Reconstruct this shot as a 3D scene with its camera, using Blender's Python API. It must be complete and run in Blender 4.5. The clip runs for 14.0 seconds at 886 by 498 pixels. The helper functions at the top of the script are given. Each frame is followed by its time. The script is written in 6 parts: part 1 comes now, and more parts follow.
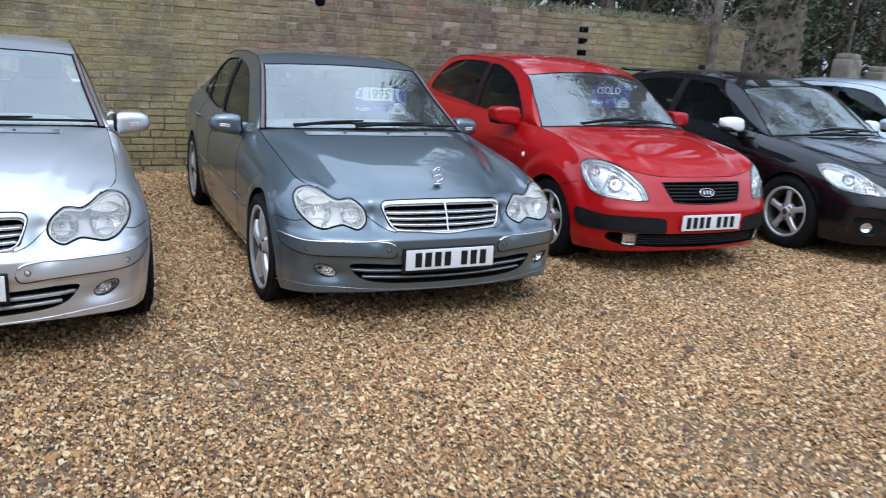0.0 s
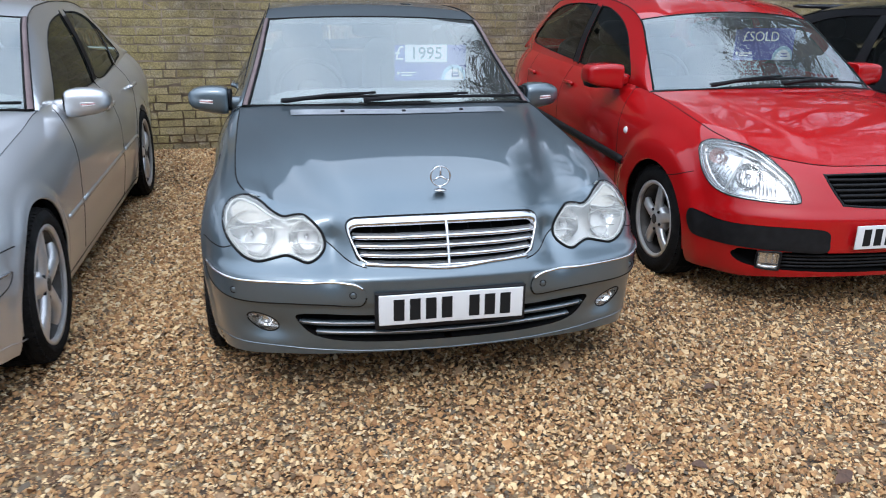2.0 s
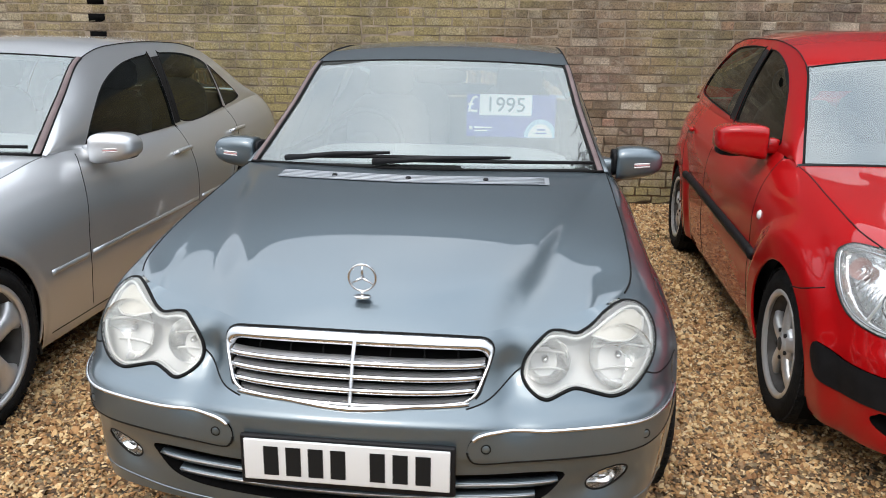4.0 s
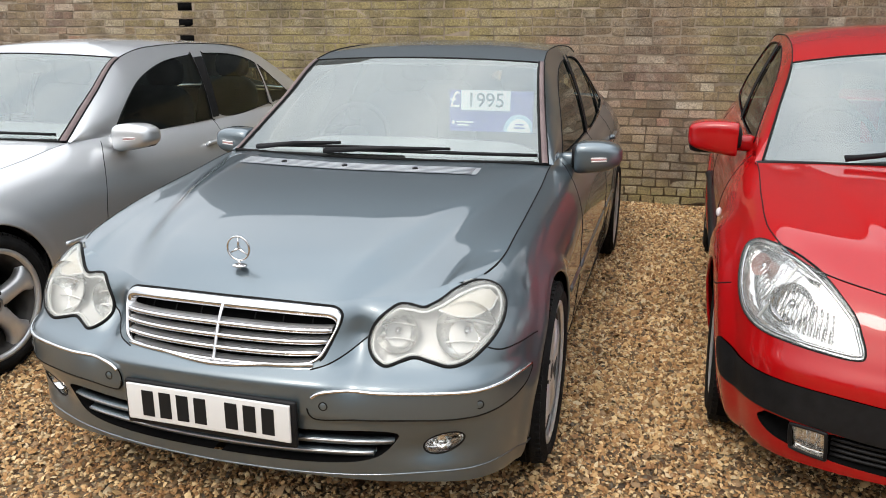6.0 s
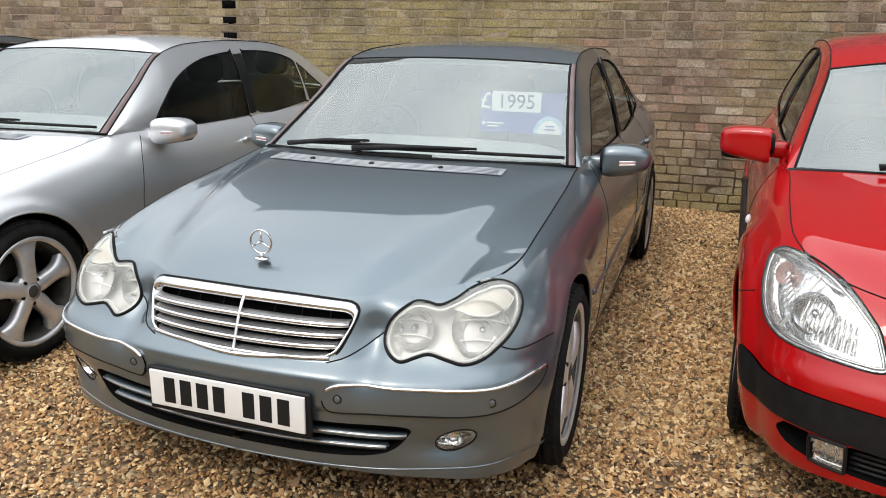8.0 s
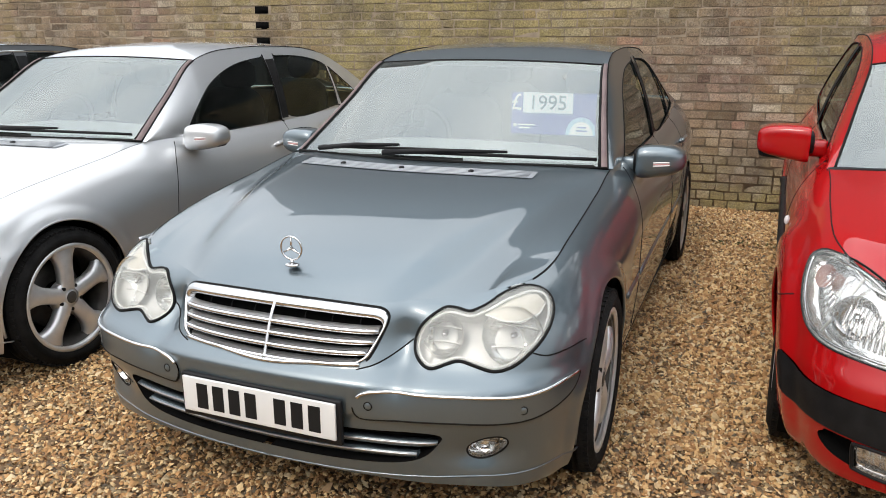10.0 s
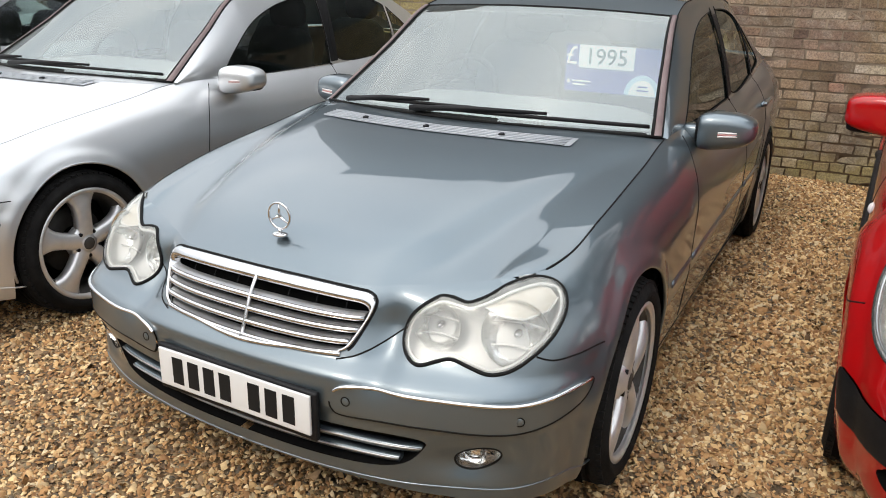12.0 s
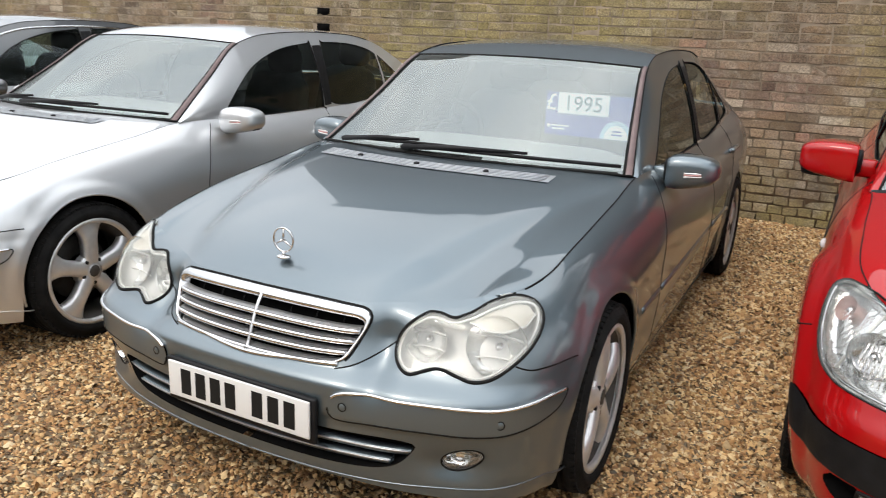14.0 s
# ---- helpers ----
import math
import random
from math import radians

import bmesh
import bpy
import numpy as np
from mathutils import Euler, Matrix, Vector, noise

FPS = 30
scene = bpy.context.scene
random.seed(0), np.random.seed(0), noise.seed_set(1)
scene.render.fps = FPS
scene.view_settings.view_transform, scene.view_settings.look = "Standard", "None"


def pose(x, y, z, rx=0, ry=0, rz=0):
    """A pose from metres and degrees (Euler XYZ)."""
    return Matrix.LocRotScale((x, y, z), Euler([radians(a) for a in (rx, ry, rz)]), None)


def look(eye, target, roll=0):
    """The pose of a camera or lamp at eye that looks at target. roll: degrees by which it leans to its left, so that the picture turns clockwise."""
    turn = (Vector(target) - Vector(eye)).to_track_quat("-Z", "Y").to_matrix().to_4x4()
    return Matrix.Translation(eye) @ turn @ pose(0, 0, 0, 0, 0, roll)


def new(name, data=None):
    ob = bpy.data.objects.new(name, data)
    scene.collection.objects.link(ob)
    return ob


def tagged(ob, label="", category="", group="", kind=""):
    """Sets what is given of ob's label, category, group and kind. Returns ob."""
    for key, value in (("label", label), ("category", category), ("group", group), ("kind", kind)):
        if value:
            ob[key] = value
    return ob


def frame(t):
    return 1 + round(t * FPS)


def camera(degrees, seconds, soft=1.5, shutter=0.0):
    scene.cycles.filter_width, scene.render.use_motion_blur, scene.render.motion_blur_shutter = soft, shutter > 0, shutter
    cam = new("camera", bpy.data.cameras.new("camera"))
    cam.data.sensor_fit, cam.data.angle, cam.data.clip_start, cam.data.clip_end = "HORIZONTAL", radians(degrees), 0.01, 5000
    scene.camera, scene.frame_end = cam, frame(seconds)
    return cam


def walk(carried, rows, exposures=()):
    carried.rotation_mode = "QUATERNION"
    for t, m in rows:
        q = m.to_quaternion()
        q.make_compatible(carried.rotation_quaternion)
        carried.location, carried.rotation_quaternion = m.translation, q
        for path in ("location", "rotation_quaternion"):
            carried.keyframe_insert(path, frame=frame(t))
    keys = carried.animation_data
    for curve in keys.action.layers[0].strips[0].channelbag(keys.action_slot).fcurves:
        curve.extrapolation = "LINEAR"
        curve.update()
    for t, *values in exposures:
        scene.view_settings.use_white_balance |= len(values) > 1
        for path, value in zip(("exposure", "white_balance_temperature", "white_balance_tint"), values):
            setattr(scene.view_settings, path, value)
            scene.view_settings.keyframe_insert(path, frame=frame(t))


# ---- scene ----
cam = camera(59.9, 14.0, soft=0.95, shutter=0.22)
# The walk: seconds, place (in lengths of the walk), yaw, pitch, roll.
METRES = 4.7154
START = pose(-1.7932, -3.5905, 1.4973, 0.442, 0.0, -26.001)
ROWS = [
    (0.0, 0.0, 0.0, 0.0, 0.97, -15.18, -3.58),
    (0.5, 0.0245, 0.088, -0.0071, 6.85, -14.73, -1.68),
    (1.0, 0.0512, 0.1681, -0.0112, 7.57, -15.57, -1.52),
    (1.5, 0.0833, 0.2496, -0.0101, 6.48, -17.28, -1.46),
    (2.0, 0.1245, 0.328, -0.0136, 13.55, -18.8, -0.7),
    (2.5, 0.152, 0.3976, -0.0176, 11.51, -20.89, -0.96),
    (3.0, 0.1657, 0.4659, -0.0067, 10.42, -21.22, -1.81),
    (3.5, 0.1923, 0.5319, -0.0119, 25.42, -18.46, -1.8),
    (4.0, 0.2424, 0.5699, -0.0183, 32.32, -15.93, -0.52),
    (6.5, 0.4044, 0.6401, -0.0215, 44.23, -16.07, -0.05),
    (7.0, 0.4049, 0.642, -0.0214, 45.23, -16.23, 0.15),
    (7.5, 0.4051, 0.6425, -0.0221, 45.6, -16.02, 0.24),
    (8.0, 0.4061, 0.6423, -0.0216, 45.78, -15.75, -0.63),
    (10.5, 0.4023, 0.6514, -0.0196, 48.61, -15.98, 0.44),
    (11.0, 0.374, 0.683, -0.0253, 48.97, -18.05, -0.12),
    (11.5, 0.3521, 0.7119, -0.0251, 50.44, -20.52, -1.6),
    (12.0, 0.383, 0.7225, -0.0185, 54.82, -19.85, -0.98),
    (12.5, 0.4071, 0.7252, -0.018, 54.61, -18.64, -0.22),
    (13.0, 0.4145, 0.7048, -0.0186, 50.61, -18.66, -1.12),
    (13.5, 0.4186, 0.6957, -0.0177, 50.18, -17.59, -2.96),
    (14.0, 0.4196, 0.6931, -0.0174, 53.9, -16.39, -1.93),
]
walk(cam, [(t, START @ pose(METRES * x, METRES * y, METRES * z, 90 + pitch, roll, yaw)) for t, x, y, z, yaw, pitch, roll in ROWS],
     exposures=[(0.0, -0.16, 5350, 10), (2.0, -0.08, 5550, 10), (3.5, 0.03, 5900, 10), (4.0, 0.05, 6300, 10), (6.5, 0.08, 6600, 10), (14.0, 0.05, 6650, 10)])

# ---- light: an overcast sky with a weak, wide sun ----
world = bpy.data.worlds.new("overcast_sky")
scene.world = world
world.use_nodes = True
wn, wl = world.node_tree.nodes, world.node_tree.links
wn.clear()
sky = wn.new("ShaderNodeTexSky")
sky.sky_type, sky.sun_disc = "NISHITA", False
sky.sun_elevation, sky.sun_rotation = radians(48), radians(200)
sky.air_density, sky.dust_density, sky.ozone_density = 1.0, 4.0, 1.0
# cloud cover greys the blue sky
grey = wn.new("ShaderNodeMixRGB")
grey.inputs[0].default_value = 0.72
cloud = wn.new("ShaderNodeTexNoise")
cloud.inputs["Scale"].default_value, cloud.inputs["Detail"].default_value = 2.2, 5.0
tex = wn.new("ShaderNodeTexCoord")
ramp = wn.new("ShaderNodeValToRGB")
ramp.color_ramp.elements[0].position, ramp.color_ramp.elements[0].color = 0.35, (6.2, 6.8, 7.4, 1)
ramp.color_ramp.elements[1].position, ramp.color_ramp.elements[1].color = 0.68, (10.5, 10.6, 10.6, 1)
back = wn.new("ShaderNodeBackground")
back.inputs["Strength"].default_value = 0.12
out = wn.new("ShaderNodeOutputWorld")
wl.new(tex.outputs["Generated"], cloud.inputs["Vector"])
wl.new(cloud.outputs["Fac"], ramp.inputs["Fac"])
wl.new(sky.outputs["Color"], grey.inputs[1])
wl.new(ramp.outputs["Color"], grey.inputs[2])
# an overcast sky is brightest overhead
sep, lift_up, shine = wn.new("ShaderNodeSeparateXYZ"), wn.new("ShaderNodeMapRange"), wn.new("ShaderNodeMixRGB")
lift_up.inputs["From Min"].default_value, lift_up.inputs["From Max"].default_value = 0.0, 1.0
lift_up.inputs["To Min"].default_value, lift_up.inputs["To Max"].default_value = 0.7, 3.3
shine.blend_type, shine.inputs[0].default_value = "MULTIPLY", 1.0
wl.new(tex.outputs["Generated"], sep.inputs["Vector"])
wl.new(sep.outputs["Z"], lift_up.inputs["Value"])
wl.new(grey.outputs["Color"], shine.inputs[1])
wl.new(lift_up.outputs["Result"], shine.inputs[2])
wl.new(shine.outputs["Color"], back.inputs["Color"])
wl.new(back.outputs["Background"], out.inputs["Surface"])
sun = new("sun", bpy.data.lights.new("sun", "SUN"))
sun.data.energy, sun.data.angle, sun.data.color = 0.8, radians(14), (1.0, 0.96, 0.9)
sun.matrix_world = look((-3, -9, 11), (0, 0, 0))

# ---- materials ----
def material(name, base=(0.5, 0.5, 0.5), rough=0.5, metal=0.0, **more):
    m = bpy.data.materials.new(name)
    m.use_nodes = True
    b = m.node_tree.nodes["Principled BSDF"]
    b.inputs["Base Color"].default_value = (*base, 1)
    b.inputs["Roughness"].default_value, b.inputs["Metallic"].default_value = rough, metal
    for key, value in more.items():
        b.inputs[key.replace("_", " ")].default_value = value
    return m


def nodes_of(m):
    return m.node_tree.nodes, m.node_tree.links, m.node_tree.nodes["Principled BSDF"]


def varied(m, scale, low, high, spots=0.0, bump=0.0, bump_scale=0.0, coords="Object"):
    """Colour that wanders between two tones, with fine relief."""
    n, l, b = nodes_of(m)
    co = n.new("ShaderNodeTexCoord")
    a = n.new("ShaderNodeTexNoise")
    a.inputs["Scale"].default_value, a.inputs["Detail"].default_value = scale, 8.0
    r = n.new("ShaderNodeValToRGB")
    r.color_ramp.elements[0].position, r.color_ramp.elements[0].color = 0.3, (*low, 1)
    r.color_ramp.elements[1].position, r.color_ramp.elements[1].color = 0.7, (*high, 1)
    l.new(co.outputs[coords], a.inputs["Vector"])
    l.new(a.outputs["Fac"], r.inputs["Fac"])
    l.new(r.outputs["Color"], b.inputs["Base Color"])
    if bump:
        c = n.new("ShaderNodeTexNoise")
        c.inputs["Scale"].default_value, c.inputs["Detail"].default_value = bump_scale or scale * 8, 6.0
        u = n.new("ShaderNodeBump")
        u.inputs["Strength"].default_value, u.inputs["Distance"].default_value = bump, 0.01
        l.new(co.outputs[coords], c.inputs["Vector"])
        l.new(c.outputs["Fac"], u.inputs["Height"])
        l.new(u.outputs["Normal"], b.inputs["Normal"])
    return m


def car_paint(name, base, metal, rough, dirt=0.15, coat=1.68):
    """Lacquered paint with a fine flake, and a thin film of road dust low down on the panels' own pattern."""
    m = material(name, base, rough, metal, Coat_Weight=1.0, Coat_Roughness=0.03, Coat_IOR=coat)
    n, l, b = nodes_of(m)
    if metal < 0.3:
        b.inputs["Specular IOR Level"].default_value = 0.05
    co = n.new("ShaderNodeTexCoord")
    flake = n.new("ShaderNodeTexNoise")
    flake.inputs["Scale"].default_value, flake.inputs["Detail"].default_value = 900, 2.0
    film = n.new("ShaderNodeTexNoise")
    film.inputs["Scale"].default_value, film.inputs["Detail"].default_value = 3.5, 9.0
    mix = n.new("ShaderNodeMixRGB")
    mix.inputs[1].default_value = (*[v * 0.86 for v in base], 1)
    mix.inputs[2].default_value = (*[min(1, v * 1.16) for v in base], 1)
    l.new(co.outputs["Object"], flake.inputs["Vector"])
    l.new(co.outputs["Object"], film.inputs["Vector"])
    l.new(flake.outputs["Fac"], mix.inputs["Fac"])
    l.new(mix.outputs["Color"], b.inputs["Base Color"])
    r = n.new("ShaderNodeMapRange")
    r.inputs["From Min"].default_value, r.inputs["From Max"].default_value = 0.35, 0.75
    r.inputs["To Min"].default_value, r.inputs["To Max"].default_value = 0.015, 0.015 + dirt
    l.new(film.outputs["Fac"], r.inputs["Value"])
    l.new(r.outputs["Result"], b.inputs["Coat Roughness"])
    return m


PAINT_BLUE = car_paint("slate_blue_paint", (0.112, 0.143, 0.162), 0.75, 0.38, 0.05, 1.56)
PAINT_SILVER = car_paint("silver_paint", (0.58, 0.59, 0.60), 0.80, 0.40, 0.05)
PAINT_RED = car_paint("red_paint", (0.31, 0.003, 0.004), 0.0, 0.5, 0.07, 1.48)
PAINT_BLACK = car_paint("black_paint", (0.004, 0.004, 0.005), 0.0, 0.3, 0.03, 1.5)
PAINT_GREY = car_paint("grey_paint", (0.11, 0.115, 0.12), 0.6, 0.33, 0.05)
PAINT_PALE = car_paint("pale_blue_paint", (0.50, 0.55, 0.62), 0.5, 0.35, 0.05)
PAINT_WHITE = car_paint("white_paint", (0.75, 0.76, 0.76), 0.0, 0.3, 0.04)
CHROME = varied(material("chrome", (0.8, 0.8, 0.8), 0.08, 1.0), 30, (0.56, 0.56, 0.57), (0.68, 0.68, 0.68))
ALLOY = varied(material("alloy", (0.6, 0.6, 0.6), 0.36, 0.65), 14, (0.54, 0.535, 0.53), (0.70, 0.69, 0.68))
RUBBER = varied(material("tyre_rubber", (0.02, 0.02, 0.02), 0.85, Specular_IOR_Level=0.16), 20, (0.003, 0.003, 0.003), (0.010, 0.0095, 0.009), bump=0.3, bump_scale=160)
TRIM = varied(material("black_plastic", (0.02, 0.02, 0.02), 0.55, Specular_IOR_Level=0.22), 25, (0.0035, 0.0035, 0.004), (0.009, 0.009, 0.010), bump=0.12, bump_scale=700)
SEAL = material("rubber_seal", (0.005, 0.005, 0.005), 0.7, Specular_IOR_Level=0.15)
# near-black for hollows and undersides: their shade is put into the colour
DARK = material("shade_black", (0.003, 0.003, 0.003), 0.9, Specular_IOR_Level=0.05)
CABIN = varied(material("cabin_cloth", (0.03, 0.03, 0.03), 0.85), 12, (0.016, 0.016, 0.017), (0.035, 0.034, 0.034), bump=0.2, bump_scale=300)
GREYCLOTH = varied(material("grey_cabin_trim", (0.25, 0.25, 0.25), 0.8), 10, (0.27, 0.28, 0.28), (0.36, 0.37, 0.37), bump=0.15, bump_scale=300)
PLATE = material("plate_white", (0.60, 0.60, 0.59), 0.35)
INK = material("plate_black", (0.010, 0.010, 0.010), 0.6, Specular_IOR_Level=0.15)


def glass(name, tint, rough=0.0, ior=1.7, dust=0.0):
    """Thin car glass: clear to look through, mirror-like at a slant."""
    m = bpy.data.materials.new(name)
    m.use_nodes = True
    n, l = m.node_tree.nodes, m.node_tree.links
    n.clear()
    o, mix = n.new("ShaderNodeOutputMaterial"), n.new("ShaderNodeMixShader")
    clear, gloss, fres = n.new("ShaderNodeBsdfTransparent"), n.new("ShaderNodeBsdfGlossy"), n.new("ShaderNodeFresnel")
    clear.inputs["Color"].default_value = (*tint, 1)
    gloss.inputs["Roughness"].default_value = rough
    gloss.inputs["Color"].default_value = (0.94, 1.0, 0.985, 1)
    fres.inputs["IOR"].default_value = ior
    l.new(fres.outputs["Fac"], mix.inputs[0])
    l.new(clear.outputs["BSDF"], mix.inputs[1])
    l.new(gloss.outputs["BSDF"], mix.inputs[2])
    if not dust:
        l.new(mix.outputs["Shader"], o.inputs["Surface"])
        return m
    film, top, patch, rng = n.new("ShaderNodeBsdfDiffuse"), n.new("ShaderNodeMixShader"), n.new("ShaderNodeTexNoise"), n.new("ShaderNodeMapRange")
    film.inputs["Color"].default_value = (0.72, 0.76, 0.74, 1)
    co = n.new("ShaderNodeTexCoord")
    patch.inputs["Scale"].default_value, patch.inputs["Detail"].default_value = 1.6, 6.0
    rng.inputs["From Min"].default_value, rng.inputs["From Max"].default_value = 0.3, 0.7
    rng.inputs["To Min"].default_value, rng.inputs["To Max"].default_value = dust * 0.5, dust * 1.5
    l.new(co.outputs["Object"], patch.inputs["Vector"])
    l.new(patch.outputs["Fac"], rng.inputs["Value"])
    l.new(rng.outputs["Result"], top.inputs[0])
    l.new(mix.outputs["Shader"], top.inputs[1])
    l.new(film.outputs["BSDF"], top.inputs[2])
    l.new(top.outputs["Shader"], o.inputs["Surface"])
    return m


GLASS = glass("windscreen_glass", (0.84, 0.90, 0.88), ior=2.4, dust=0.035)
DARKGLASS = glass("side_glass", (0.42, 0.50, 0.48), ior=1.45)
CLEARLENS = glass("clear_lamp_lens", (0.98, 0.98, 0.98), ior=1.4)
# clear lens; its milky glare is painted as a pale diffuse film
HAZELENS = glass("hazed_lamp_lens", (0.98, 0.98, 0.98), ior=1.4, dust=0.07)
LENS = glass("lamp_lens", (0.98, 0.98, 0.97), ior=1.4)
ln, ll = LENS.node_tree.nodes, LENS.node_tree.links
haze, hmix = ln.new("ShaderNodeBsdfDiffuse"), ln.new("ShaderNodeMixShader")
haze.inputs["Color"].default_value = (0.74, 0.74, 0.71, 1)
cloudy = ln.new("ShaderNodeTexNoise")
cloudy.inputs["Scale"].default_value = 6.0
hr = ln.new("ShaderNodeMapRange")
hr.inputs["To Min"].default_value, hr.inputs["To Max"].default_value = 0.06, 0.22
old = next(n for n in ln if n.bl_idname == "ShaderNodeMixShader" and n is not hmix)
ll.new(cloudy.outputs["Fac"], hr.inputs["Value"])
ll.new(hr.outputs["Result"], hmix.inputs[0])
ll.new(old.outputs["Shader"], hmix.inputs[1])
ll.new(haze.outputs["BSDF"], hmix.inputs[2])
ll.new(hmix.outputs["Shader"], next(n for n in ln if n.bl_idname == "ShaderNodeOutputMaterial").inputs["Surface"])
REFLECTOR = varied(material("lamp_reflector", (0.8, 0.8, 0.78), 0.16, 0.9), 20, (0.74, 0.74, 0.73), (0.86, 0.86, 0.85), bump=0.35, bump_scale=30)
FACETED = varied(material("faceted_reflector", (0.8, 0.8, 0.78), 0.14, 0.95), 26, (0.60, 0.60, 0.59), (0.80, 0.80, 0.78), bump=1.0, bump_scale=24)
BEIGE = varied(material("indicator_beige", (0.6, 0.56, 0.48), 0.3), 20, (0.44, 0.41, 0.35), (0.54, 0.51, 0.45))
VENT = varied(material("vent_grey", (0.2, 0.2, 0.2), 0.42, 0.4), 18, (0.29, 0.31, 0.33), (0.36, 0.38, 0.40))
LAMPWHITE = varied(material("lamp_housing", (0.8, 0.8, 0.77), 0.35, 0.1), 12, (0.56, 0.56, 0.545), (0.66, 0.66, 0.64))


# ---- curves and sheets ----
def pchip(xs, ys):
    """A smooth curve through keys that never overshoots."""
    xs, ys = np.array(xs, float), np.array(ys, float)
    h, d = np.diff(xs), np.diff(ys) / np.diff(xs)
    m = np.zeros(len(xs))
    for i in range(1, len(xs) - 1):
        if d[i - 1] * d[i] > 0:
            w1, w2 = 2 * h[i] + h[i - 1], h[i] + 2 * h[i - 1]
            m[i] = (w1 + w2) / (w1 / d[i - 1] + w2 / d[i])
    m[0], m[-1] = d[0], d[-1]

    def f(x):
        x = np.clip(np.asarray(x, float), xs[0], xs[-1])
        i = np.clip(np.searchsorted(xs, x, side="right") - 1, 0, len(xs) - 2)
        t = (x - xs[i]) / h[i]
        return ((2 * t**3 - 3 * t**2 + 1) * ys[i] + (t**3 - 2 * t**2 + t) * h[i] * m[i]
                + (3 * t**2 - 2 * t**3) * ys[i + 1] + (t**3 - t**2) * h[i] * m[i + 1])
    return f


def smooth_loop(points, n=96, closed=True):
    """A dense smooth line (Catmull-Rom) through points."""
    p = np.array(points, float)
    k = len(p)
    out = []
    spans = k if closed else k - 1
    per = max(2, n // spans)
    for i in range(spans):
        if closed:
            a, b, c, d = p[(i - 1) % k], p[i], p[(i + 1) % k], p[(i + 2) % k]
        else:
            a, b, c, d = p[max(i - 1, 0)], p[i], p[i + 1], p[min(i + 2, k - 1)]
        for j in range(per):
            t = j / per
            out.append(0.5 * (2 * b + (c - a) * t + (2 * a - 5 * b + 4 * c - d) * t**2 + (3 * b - a - 3 * c + d) * t**3))
    if not closed:
        out.append(p[-1])
    return np.array(out)


def inside(poly, q):
    x, y = q[:, 0], q[:, 1]
    px, py = poly[:, 0], poly[:, 1]
    hit = np.zeros(len(q), bool)
    j = len(poly) - 1
    for i in range(len(poly)):
        c = (py[i] > y) != (py[j] > y)
        with np.errstate(divide="ignore", invalid="ignore"):
            xx = (px[j] - px[i]) * (y - py[i]) / (py[j] - py[i]) + px[i]
        hit ^= c & (x < xx)
        j = i
    return hit


def nearest_on(poly, q, closed=True):
    a = poly if closed else poly[:-1]
    b = np.roll(poly, -1, 0) if closed else poly[1:]
    d = b - a
    l2 = np.maximum((d**2).sum(1), 1e-12)
    out = np.empty_like(q)
    for i, p in enumerate(q):
        t = np.clip(((p - a) * d).sum(1) / l2, 0, 1)
        c = a + d * t[:, None]
        out[i] = c[((c - p) ** 2).sum(1).argmin()]
    return out


class Sheet:
    """A sheet of quads over two parameters, which can be split along outlines."""

    def __init__(self, func, q):
        self.func = func
        nu, nv = q.shape[:2]
        self.q = q.reshape(-1, 2).astype(float).copy()
        idx = np.arange(nu * nv).reshape(nu, nv)
        self.f = np.stack([idx[:-1, :-1], idx[1:, :-1], idx[1:, 1:], idx[:-1, 1:]], -1).reshape(-1, 4)
        self.tag = np.array(["rest"] * len(self.f), dtype=object)
        self.fixed = np.zeros(len(self.q), bool)

    def split(self, poly, name, only=("rest",)):
        """Faces within the outline take the name; the border is drawn onto the outline."""
        poly = np.asarray(poly, float)
        allowed = np.isin(self.tag, only)
        mid = self.q[self.f].mean(1)
        hit = inside(poly, mid) & allowed
        other = ~hit & allowed
        a, b = np.zeros(len(self.q), bool), np.zeros(len(self.q), bool)
        a[self.f[hit].ravel()] = True
        b[self.f[other].ravel()] = True
        edge = np.where(a & b & ~self.fixed)[0]
        if len(edge):
            self.q[edge] = nearest_on(poly, self.q[edge])
            self.fixed[edge] = True
        self.tag[hit] = name
        return self

    def piece(self, *names, lift=0.0, mirror=False):
        """Vertices and faces of the named regions."""
        f = self.f[np.isin(self.tag, names)]
        used, inv = np.unique(f.ravel(), return_inverse=True)
        p = self.func(self.q[used, 0], self.q[used, 1])
        if lift:
            p = p + normals_at(self.func, self.q[used]) * lift
        f = inv.reshape(-1, 4)
        if mirror:
            p = p * (-1, 1, 1)
            f = f[:, ::-1]
        return p, f


def normals_at(func, q, e=0.002):
    du = func(q[:, 0] + e, q[:, 1]) - func(q[:, 0] - e, q[:, 1])
    dv = func(q[:, 0], q[:, 1] + e) - func(q[:, 0], q[:, 1] - e)
    n = np.cross(du, dv)
    return n / np.maximum(np.linalg.norm(n, axis=1), 1e-9)[:, None]


